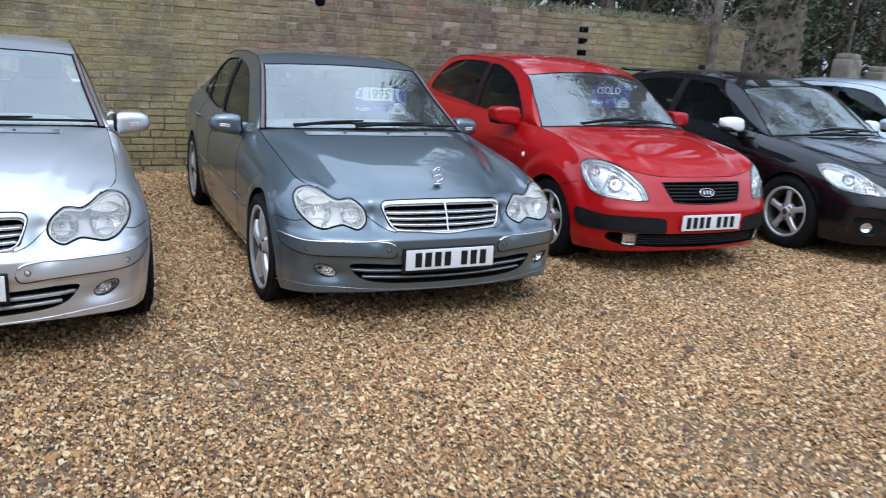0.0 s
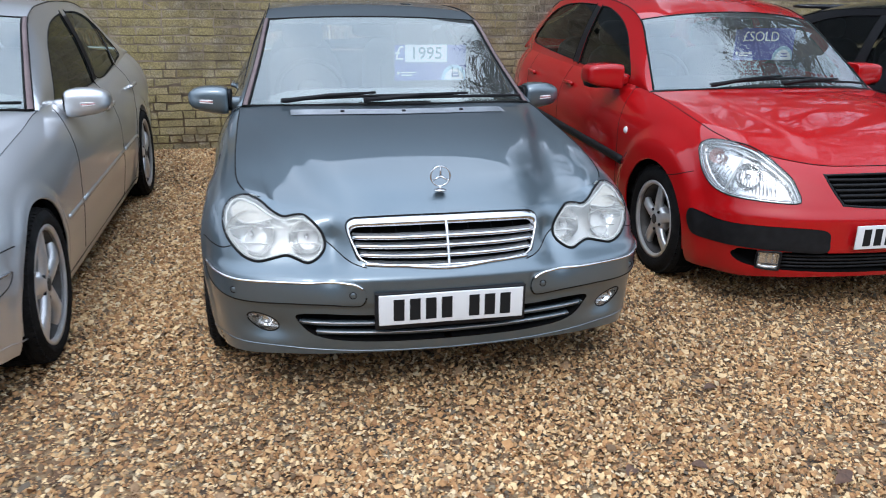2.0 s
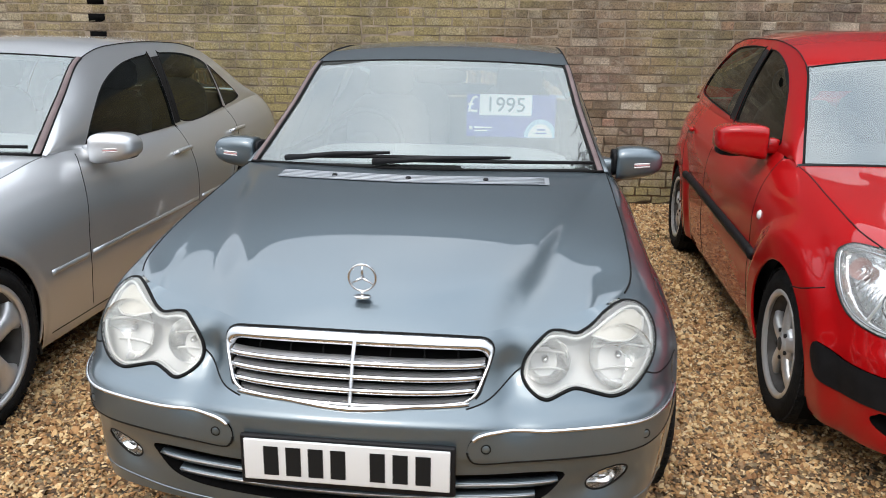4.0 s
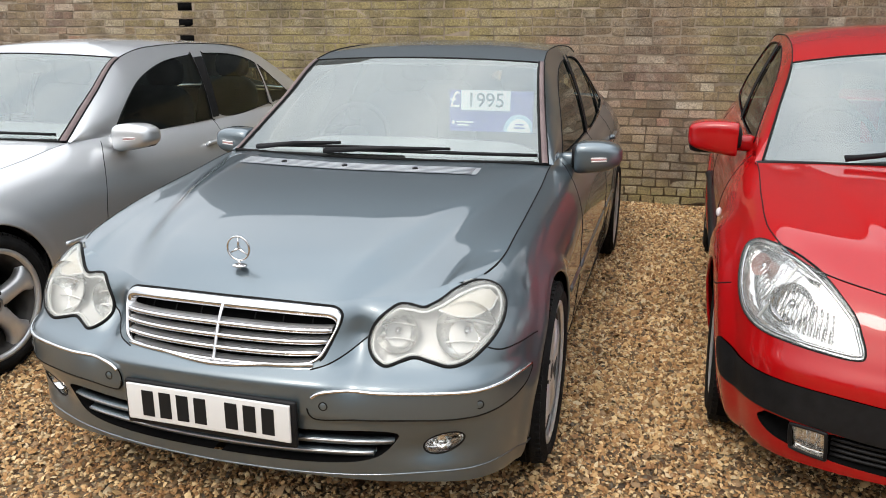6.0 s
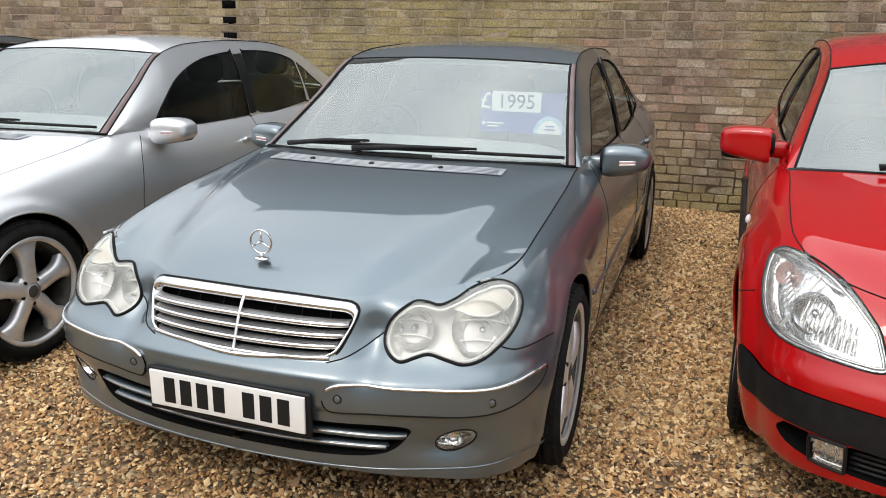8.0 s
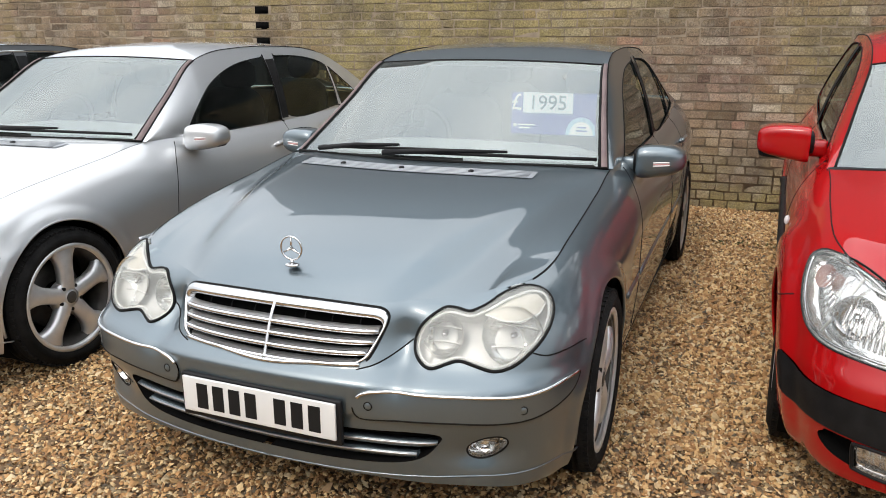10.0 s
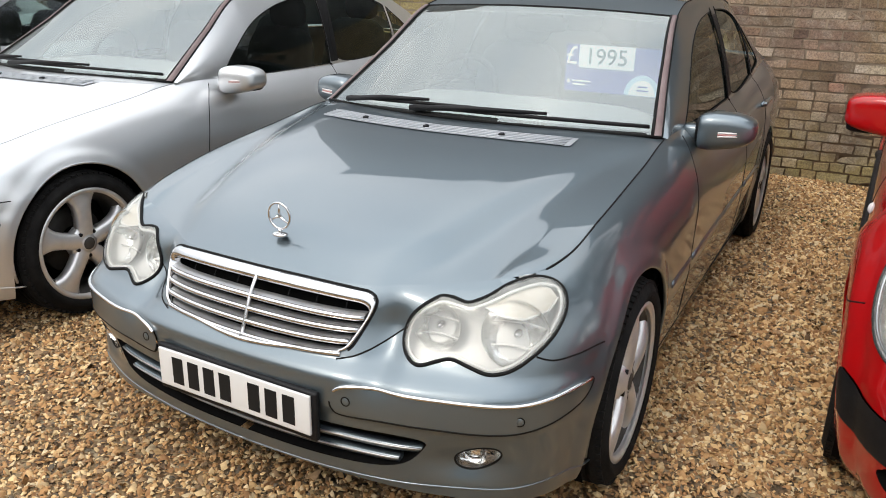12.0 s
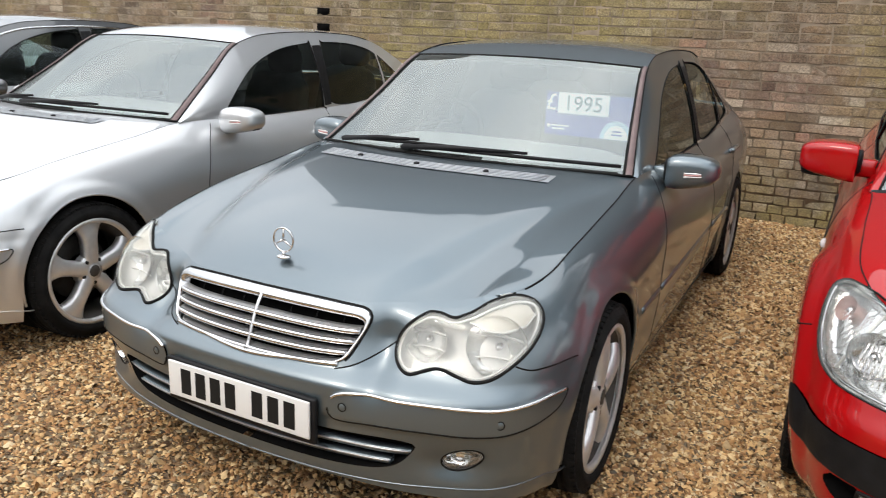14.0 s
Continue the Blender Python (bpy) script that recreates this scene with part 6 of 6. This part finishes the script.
def lay_bricks():
    """Courses of stretchers and headers with gaps where bricks were left out for air."""
    rng = random.Random(11)
    stretch, head = [brick_mesh(0.213, i) for i in range(6)], [brick_mesh(0.102, 20 + i) for i in range(5)]
    rest = []
    count = 0
    for row in range(TALL):
        x = WALL_X0 + 0.01 + (0.112 if row % 2 else 0.0)
        z = COURSE * row + COURSE / 2
        while x < WALL_X1 - 0.12:
            is_head = rng.random() < (0.75 if row % 4 == 1 else 0.22)
            w = 0.112 if is_head else 0.225
            cx = x + w / 2
            x += w
            hole = row in (18, 20, 22, 24) and (abs(cx - 4.45) < 0.10 or abs(cx + 3.40) < 0.10)
            if hole:
                continue
            me, geo = rng.choice(head if is_head else stretch)
            m = WALL @ pose(cx, 0.0505 + rng.uniform(-.003, .0015), z + rng.uniform(-.002, .002), 0, rng.uniform(-.6, .6), rng.uniform(-.35, .35))
            if 0.30 < cx < 2.0 and count < 300:
                ob = new("brick", me)
                ob.parent = wall
                ob.matrix_world = m
                count += 1
            else:
                rest.append(moved(geo, m))
    v, f = joined(*rest)
    me = bpy.data.meshes.new("brickwork")
    me.from_pydata(v, [], f)
    me.materials.append(BRICK)
    ob = new("brickwork", me)
    ob.parent = wall
    tagged(ob, kind="stuff")
    # near-black boxes fill the gaps and stand for the shade inside
    for cx in (4.45, -3.40):
        for row in (18, 20, 22, 24):
            part("air_gap_shade", moved(box(cx, 0.10, COURSE * row + COURSE / 2, 0.15, 0.20, 0.07), WALL), DARK, wall)

# ---- trees, ivy and growth on the wall ----
BARK = varied(material("bark", (0.1, 0.085, 0.07), 0.95), 9, (0.070, 0.057, 0.042), (0.20, 0.165, 0.125), bump=0.8, bump_scale=40)
TWIG = varied(material("twigs", (0.1, 0.09, 0.07), 0.9), 5, (0.09, 0.078, 0.06), (0.25, 0.22, 0.175))
LEAF = varied(material("ivy_leaf", (0.04, 0.05, 0.02), 0.5), 4, (0.018, 0.026, 0.010), (0.060, 0.070, 0.026))
DRY = varied(material("dry_grass", (0.3, 0.27, 0.16), 0.9), 6, (0.16, 0.15, 0.075), (0.42, 0.39, 0.26))


def branches(rng, start, way, length, radius, depth, out, tips, droop=0.0, split=3, spread=0.6, reach=-99.0):
    """Grows limbs: each bends, thins and forks."""
    p, d = np.array(start, float), np.array(way, float)
    pts, rad = [p], [radius]
    n = 4 if depth > 1 else 3
    for i in range(n):
        d = d + rng.normal(0, 0.16, 3) + np.array((0, 0, -droop + 0.04))
        d /= np.linalg.norm(d)
        p = p + d * length / n
        pts.append(p)
        rad.append(max(radius * (1 - 0.55 * (i + 1) / n), 0.006))
    out.append(tube(pts, rad, 7 if depth > 3 else (5 if depth > 1 else 3)))
    if depth == 0:
        tips.append(p)
        return
    if p[0] < reach:
        return
    for k in range(split + (1 if rng.random() < 0.4 else 0)):
        a = rng.normal(0, 1, 3)
        a -= d * (a @ d)
        a /= np.linalg.norm(a)
        w = d * rng.uniform(0.5, 1.0) + a * rng.uniform(0.5, 1.0) * spread * 1.5
        w /= np.linalg.norm(w)
        i = rng.integers(2, n + 1)
        branches(rng, pts[i], w, length * rng.uniform(0.6, 0.82), rad[i] * rng.uniform(0.55, 0.75), depth - 1, out, tips, droop, split, spread, reach)


def quads(rng, centres, spread, size, n):
    """Many small leaves about centres."""
    c = np.repeat(np.asarray(centres), n, 0) + rng.normal(0, 1, (len(centres) * n, 3)) * spread
    a, b = rng.normal(0, 1, c.shape), rng.normal(0, 1, c.shape)
    a /= np.linalg.norm(a, axis=1)[:, None]
    b -= a * (a * b).sum(1)[:, None]
    b /= np.linalg.norm(b, axis=1)[:, None]
    s = size * rng.uniform(0.6, 1.3, (len(c), 1))
    v = np.stack([c + a * s, c + b * s * 0.55, c - a * s, c - b * s * 0.55], 1).reshape(-1, 3)
    f = np.arange(len(v)).reshape(-1, 4)
    return v, f


def quick_mesh(name, geo, mat, parent=None, label="", category="", kind="", smooth=True):
    me = bpy.data.meshes.new(name)
    me.from_pydata([tuple(map(float, v)) for v in geo[0]], [], [tuple(map(int, f)) for f in geo[1]])
    me.materials.append(mat)
    if smooth:
        me.polygons.foreach_set("use_smooth", [True] * len(me.polygons))
    ob = new(name, me)
    ob.parent = parent
    return tagged(ob, label, category, kind=kind)


def bare_tree(x, y, height, radius, seed, lean=(0, 0), label="tall bare tree with ivy on its trunk", depth=4, ivy=True, split=3, reach=-99.0, leaves=0):
    rng = np.random.default_rng(seed)
    tree = thing("tree", pose(x, y, 0), label, "tree", "trees round the yard")
    trunk, crown, tips = [], [], []
    fork = height * 0.36
    pts = [np.array((lean[0] * t * t * 0.4, lean[1] * t * t * 0.4, fork * t)) for t in np.linspace(-0.02, 1, 8)]
    trunk.append(tube(pts, [radius * (1.25 - 0.45 * t) + (0.08 * radius if t < 0.1 else 0) for t in np.linspace(0, 1, 8)], 14))
    for k in range(5):
        a = 2 * math.pi * k / 5 + rng.uniform(-0.4, 0.4)
        w = np.array((math.cos(a) * 0.8 + lean[0] * 0.5, math.sin(a) * 0.8 + lean[1] * 0.5, rng.uniform(0.7, 1.2)))
        branches(rng, pts[-1 if k % 2 else -2], w / np.linalg.norm(w), height * 0.30, radius * 0.45, depth, crown, tips, 0.02, split, 0.6, reach)
    part("trunk", joined(*trunk), BARK, tree)
    quick_mesh("crown", joined(*crown), TWIG, tree, kind="stuff")
    if leaves:
        pick = rng.choice(len(tips), min(leaves, len(tips)), replace=False)
        quick_mesh("leaves", quads(rng, np.array(tips)[pick], 0.20, 0.075, 7), LEAF, tree, kind="stuff", smooth=False)
    if ivy:
        c = [(radius * 1.05 * math.cos(a) + lean[0] * 0.4 * (h / fork) ** 2, radius * 1.05 * math.sin(a), h) for a, h in zip(rng.uniform(0, 6.28, 700), rng.uniform(0.1, fork, 700))]
        quick_mesh("ivy", quads(rng, c, 0.07, 0.05, 9), LEAF, tree, kind="stuff", smooth=False)
    return tree


def woods(name, x0, x1, y0, y1, height, n, seed, label, vary=(0.85, 1.12), clumps=40, leaf=0.15, each=40):
    """A belt of far trees: stems, twigs and dark evergreen growth."""
    rng = np.random.default_rng(seed)
    stems, centres = [], []
    for i in range(n):
        x, y, h = x0 + (x1 - x0) * (i + rng.uniform(0, 1)) / n, rng.uniform(y0, y1), height * rng.uniform(*vary)
        top = np.array((x + rng.normal(0, 0.4), y, h))
        stems.append(tube([(x, y, -0.05), (x + rng.normal(0, 0.1), y, h * 0.5), top], [0.14, 0.09, 0.02], 6))
        for k in range(16):
            z = h * rng.uniform(0.15, 0.9)
            a = rng.uniform(0, 6.28)
            e = np.array((x + math.cos(a) * h * 0.2, y + math.sin(a) * h * 0.15, z + h * rng.uniform(0.08, 0.2)))
            stems.append(tube([(x, y, z), e], [0.035, 0.008], 4))
        m = int(clumps * h / 6)
        zz = rng.uniform(0.02, 1.0, m)
        centres += [(x + rng.normal(0, 0.55) * (1.25 - 0.6 * q), y + rng.normal(0, 0.5), h * q) for q in zz]
    belt = quick_mesh(name, joined(*stems), BARK, None, label, "woodland", kind="stuff")
    quick_mesh("foliage", quads(rng, centres, 0.24, leaf, each), LEAF, belt, kind="stuff", smooth=False)


bare_tree(9.0, 6.4, 12.0, 0.55, 5, (-0.5, -0.3), depth=5, split=4, reach=-3.2, leaves=3200)
woods("woodland", 7.5, 22, 8.2, 10.5, 6.0, 22, 21, "dark belt of evergreen trees behind the wall", (0.9, 1.05), 44, 0.055, 26)


def long_building():
    """A tall plain grey building behind the wall, its eaves level along the yard."""
    x0, x1, y0, y1, eave, ridge = -12.5, 7.5, 14.0, 22.0, 13.2, 16.0
    house = thing("building", pose(0, 0, 0), "long grey building with a slate roof behind the wall", "building")
    part("wall", box((x0 + x1) / 2, (y0 + y1) / 2, eave / 2, x1 - x0, y1 - y0, eave, 0.02), HOUSEBRICK, house, smooth=False)
    ym, o = (y0 + y1) / 2, 0.35
    v = [(x0 - o, y0 - o, eave), (x1 + o, y0 - o, eave), (x1 + o, y1 + o, eave), (x0 - o, y1 + o, eave), (x0 + 2.6, ym, ridge), (x1 - 2.6, ym, ridge)]
    v += [(x, y, z + 0.14) for x, y, z in v]
    f = [(6, 7, 11, 10), (7, 8, 11), (8, 9, 10, 11), (9, 6, 10), (0, 1, 7, 6), (1, 2, 8, 7), (2, 3, 9, 8), (3, 0, 6, 9), (1, 0, 3, 2)]
    part("roof", (v, f), SLATE, house, "dark slate hipped roof", smooth=False)
    part("gutter", tube([(x0 - o, y0 - o - 0.06, eave + 0.06), (x1 + o, y0 - o - 0.06, eave + 0.06)], 0.06, 10), SLATE, house)


HOUSEBRICK = varied(material("grey_render", (0.15, 0.15, 0.155), 0.9), 3, (0.075, 0.08, 0.085), (0.115, 0.12, 0.128), bump=0.4, bump_scale=60)
SLATE = varied(material("roof_slate", (0.05, 0.05, 0.055), 0.6), 6, (0.035, 0.037, 0.04), (0.07, 0.072, 0.078), bump=0.3, bump_scale=30)
long_building()
woods("woodland", 9, 42, 15, 20, 9.0, 40, 24, "brown winter trees beyond the yard", clumps=26, leaf=0.22, each=14)
woods("woodland", -30, 34, -34, -27, 7.5, 60, 22, "distant belt of trees across the yard", each=18, leaf=0.2)


def wall_growth():
    """Dry grass and dead stems along the top of the wall, ivy stems at its end."""
    rng = np.random.default_rng(31)
    blades, stems = [], []
    top = COURSE * TALL
    for i in range(2600):
        x = rng.uniform(1.6, 7.4)
        p = WALL @ Vector((x, rng.uniform(0.02, 0.3), top - 0.02))
        h, dx, dy = rng.uniform(0.04, 0.20), rng.normal(0, 0.10), rng.normal(-0.07, 0.07)
        w = 0.0018
        mx, my, mz, k = p.x + dx * 0.45, p.y + dy * 0.4, p.z + h * 0.75, rng.uniform(0.45, 1.0)
        blades.append(([(p.x - w, p.y, p.z), (p.x + w, p.y, p.z), (mx + w, my, mz), (mx - w, my, mz), (p.x + dx, p.y + dy, p.z + h * k)], [(0, 1, 2, 3), (3, 2, 4)]))
    for i in range(70):
        x = rng.uniform(3.6, 7.5)
        p = np.array(WALL @ Vector((x, 0.05, top + rng.uniform(-0.05, 0.12))))
        pts = [p]
        d = np.array((rng.normal(0, 0.5), -0.06, rng.normal(-0.05, 0.22)))
        for k in range(4):
            d = d + rng.normal(0, 0.13, 3) * (1, 0.25, 1)
            pts.append(pts[-1] + d * 0.14)
        stems.append(tube(pts, [0.006, 0.005, 0.004, 0.003, 0.002], 4))
    quick_mesh("grass", joined(*blades), DRY, None, "dry grass growing along the top of the wall", "grass", kind="stuff", smooth=False)
    quick_mesh("creeper", joined(*stems), TWIG, None, "dead creeper stems on the wall", "creeper", kind="stuff")
    # climbing stem with twigs at the wall's end
    rng2 = np.random.default_rng(5)
    out, tips = [], []
    for k in range(9):
        branches(rng2, (6.55 + rng2.normal(0, .12), 5.26, 0.9 + 0.13 * k), np.array((rng2.normal(0, .6), -0.25, .8)), 0.5, 0.012, 2, out, tips, 0.03, 3, 0.7)
    stem = thing("climber", pose(0, 0, 0), "old climber with a thick stem against the wall", "climber")
    part("stem", tube([(6.62, 5.22, 0), (6.58, 5.25, 0.8), (6.66, 5.24, 1.6), (6.72, 5.28, 2.4), (6.85, 5.4, 3.4)], [0.085, 0.075, 0.07, 0.06, 0.04], 10), BARK, stem)
    quick_mesh("twig_growth", joined(*out), TWIG, stem, kind="stuff")


wall_growth()
STONEPOST = varied(material("old_stone", (0.2, 0.18, 0.15), 0.95), 7, (0.13, 0.115, 0.09), (0.28, 0.25, 0.21), bump=0.6, bump_scale=50)
for px, py, h in ((9.9, 5.5, 1.72), (10.9, 5.6, 1.55), (11.9, 5.6, 1.45)):
    g = box(0, 0, h / 2, 0.36, 0.34, h, 0.05)
    tp = box(0, 0, h + 0.02, 0.30, 0.30, 0.14, 0.06)
    post = thing("stone_post", pose(px, py, 0, 0, 0, 8), "weathered stone gate post", "post", "stone posts")
    part("shaft", g, STONEPOST, post)
    part("cap", tp, STONEPOST, post)
tagged(part("wall_low", box(13.0, 6.2, 0.6, 10, 0.3, 1.2, 0.03), STONEPOST, label="low dark stone wall under the trees"), kind="structure")

# ---- the parked cars ----
ROW = "row of parked cars"
car, half, cab, screen, hood = build_car(SALOON_SPEC, "saloon_car", pose(0, 0, 0), PAINT_BLUE, "slate blue saloon car with chrome grille and price sign", ROW)
saloon_details(car, half, screen, hood, PAINT_BLUE)
car, half, cab, screen, hood = build_car(SALOON_SPEC, "saloon_car", pose(-2.355, -0.03, 0), PAINT_SILVER, "silver saloon car with chrome grille, parked on gravel", ROW)
saloon_details(car, half, screen, hood, PAINT_SILVER)
car, half, cab, screen, hood = build_car(HATCH_SPEC, "hatchback_car", pose(2.222, 0.40, 0, 0, 0, -1.4), PAINT_RED, "red hatchback with black bumper strips and sold sign", ROW)
hatch_details(car, half, screen, hood, PAINT_RED)
car, half, cab, screen, hood = build_car(COUPE_SPEC, "hatchback_car", pose(4.54, 0.09, 0), PAINT_BLACK, "black hatchback with white door mirrors", ROW)
coupe_details(car, half, screen, hood, PAINT_BLACK)
build_car(ESTATE_SPEC, "hatchback_car", pose(7.0, 0.25, 0), PAINT_PALE, "pale blue car parked at the end of the row", ROW)
build_car(FAR_SPEC, "saloon_car", pose(-4.75, 0.10, 0), PAINT_GREY, "dark grey saloon car with chrome window trim", ROW)
build_car(FAR_SPEC, "saloon_car", pose(-7.15, 0.10, 0), PAINT_WHITE, "white saloon car far along the row", ROW)


# ---- price signs hung behind the windscreens ----
SIGNBLUE = material("sign_blue", (0.035, 0.05, 0.36), 0.5)
SIGNWHITE = material("sign_white", (0.90, 0.93, 0.93), 0.5)
SIGNCYAN = material("sign_pale_blue", (0.42, 0.62, 0.78), 0.5)
SIGNINK = material("sign_ink", (0.10, 0.15, 0.17), 0.5)


def lettering(text, size, x, z, y, mat, parent):
    c = bpy.data.curves.new("lettering", "FONT")
    c.offset = 0.0002
    c.body, c.size, c.extrude, c.align_x, c.align_y = text, size, 0.0008, "CENTER", "CENTER"
    tmp = bpy.data.objects.new("lettering", c)
    scene.collection.objects.link(tmp)
    bpy.context.view_layer.update()
    me = bpy.data.meshes.new_from_object(tmp.evaluated_get(bpy.context.evaluated_depsgraph_get()))
    bpy.data.objects.remove(tmp)
    me.materials.clear()
    me.materials.append(mat)
    ob = new("lettering", me)
    ob.parent = parent
    ob.matrix_local = pose(x, y, z, 90, 0, 0)
    return ob


def price_sign(m, text, card, label):
    """A blue hanging sign, 0.42 wide: pound sign, price card, bars of small print, half-round white patch."""
    sign = thing("price_sign", m, label, "sign", "signs in windscreens")
    part("panel", box(0, 0, 0, 0.42, 0.004, 0.20, 0.0), SIGNBLUE, sign, smooth=False)
    if card:
        part("price_card", box(-0.026, -0.004, 0.052, 0.247, 0.003, 0.098), SIGNWHITE, sign, smooth=False)
        lettering(text, 0.096, -0.026, 0.050, -0.0070, SIGNINK, sign)
        lettering("\u00a3", 0.11, -0.184, 0.050, -0.0045, SIGNWHITE, sign)
    else:
        lettering(text, 0.085, -0.03, 0.045, -0.0045, SIGNWHITE, sign)
    for r, mat, dy in ((0.078, SIGNCYAN, -0.0035), (0.058, SIGNWHITE, -0.0055)):
        pts = [(0.142 + r * math.cos(a), -0.098 + r * 1.12 * math.sin(a)) for a in np.linspace(0, math.pi, 28)]
        pts = [(min(px, 0.209), pz) for px, pz in pts]
        part("half_round", [(a, dy, b) for a, b in pts] and ([(a, dy, b) for a, b in pts], [tuple(range(len(pts)))]), mat, sign, smooth=False)
    for k, (bx, bz, bw) in enumerate(((-0.13, -0.055, 0.085), (-0.14, -0.070, 0.06), (0.145, -0.060, 0.04), (0.145, -0.076, 0.05))):
        part("print_bar", box(bx, -0.0075, bz, bw, 0.002, 0.006), SIGNWHITE if k < 2 else SIGNBLUE, sign, smooth=False)
    part("print_dot", blob(-0.190, -0.006, -0.058, 0.009, 0.002, 0.009, 1.0, 16, 6), SIGNWHITE, sign)
    return sign


price_sign(pose(0.332, 2.02, 1.065), "1995", True, "blue price sign with a white card, hung behind the windscreen")
price_sign(pose(2.547, 2.10, 1.165, 0, 0, -1.4), "\u00a3SOLD", False, "blue sold sign hung behind the windscreen")


# ---- small things on the ground and in the wall ----
DEAD = varied(material("dead_leaf", (0.1, 0.05, 0.03), 0.7), 30, (0.05, 0.026, 0.016), (0.13, 0.07, 0.04))
MOSS = varied(material("moss", (0.06, 0.08, 0.03), 0.9), 30, (0.03, 0.045, 0.015), (0.09, 0.11, 0.04))


def dead_leaf(x, y, turn, size):
    v, f = [], []
    for i in range(7):
        t = i / 6
        w = size * 0.34 * math.sin(math.pi * min(1, t * 0.97 + 0.02)) ** 0.8
        z = 0.006 + size * 0.16 * math.sin(math.pi * t)
        v += [((t - 0.5) * size, -w, z + 0.3 * w), ((t - 0.5) * size, 0, z), ((t - 0.5) * size, w, z + 0.35 * w)]
    for i in range(6):
        for j in range(2):
            f.append((i * 3 + j, i * 3 + j + 1, i * 3 + j + 4, i * 3 + j + 3))
    ob = part("dead_leaf", (v, f), DEAD)
    ob.matrix_world = pose(x, y, 0.008, 0, 0, turn)
    tagged(ob, "curled brown dead leaf lying on the gravel", "leaf", "dead leaves")


for i, (x, y) in enumerate(((1.01, -0.10), (0.47, -0.55), (1.12, -0.70), (0.35, -1.10), (0.69, -0.57), (1.10, -0.73), (-0.75, -0.62), (1.62, -0.95))):
    dead_leaf(x, y, 37 * i, 0.055 + 0.008 * (i % 3))
rng = np.random.default_rng(9)
quick_mesh("weed", quads(rng, [(1.10 + 0.05 * k, 3.95 + 0.03 * (k % 3), 0.022) for k in range(0, 7, 3)], np.array((0.03, 0.025, 0.006)), 0.010, 16), MOSS, None,
           "small green weed growing in the gravel", "weed", kind="stuff", smooth=False)
# a near-black patch on the brick face paints the hole's shade
part("wall_hole_shade", moved(blob(0.76, 0.0, 1.905, 0.062, 0.012, 0.055, 0.8, 18, 8), WALL), DARK, wall)
lay_bricks()
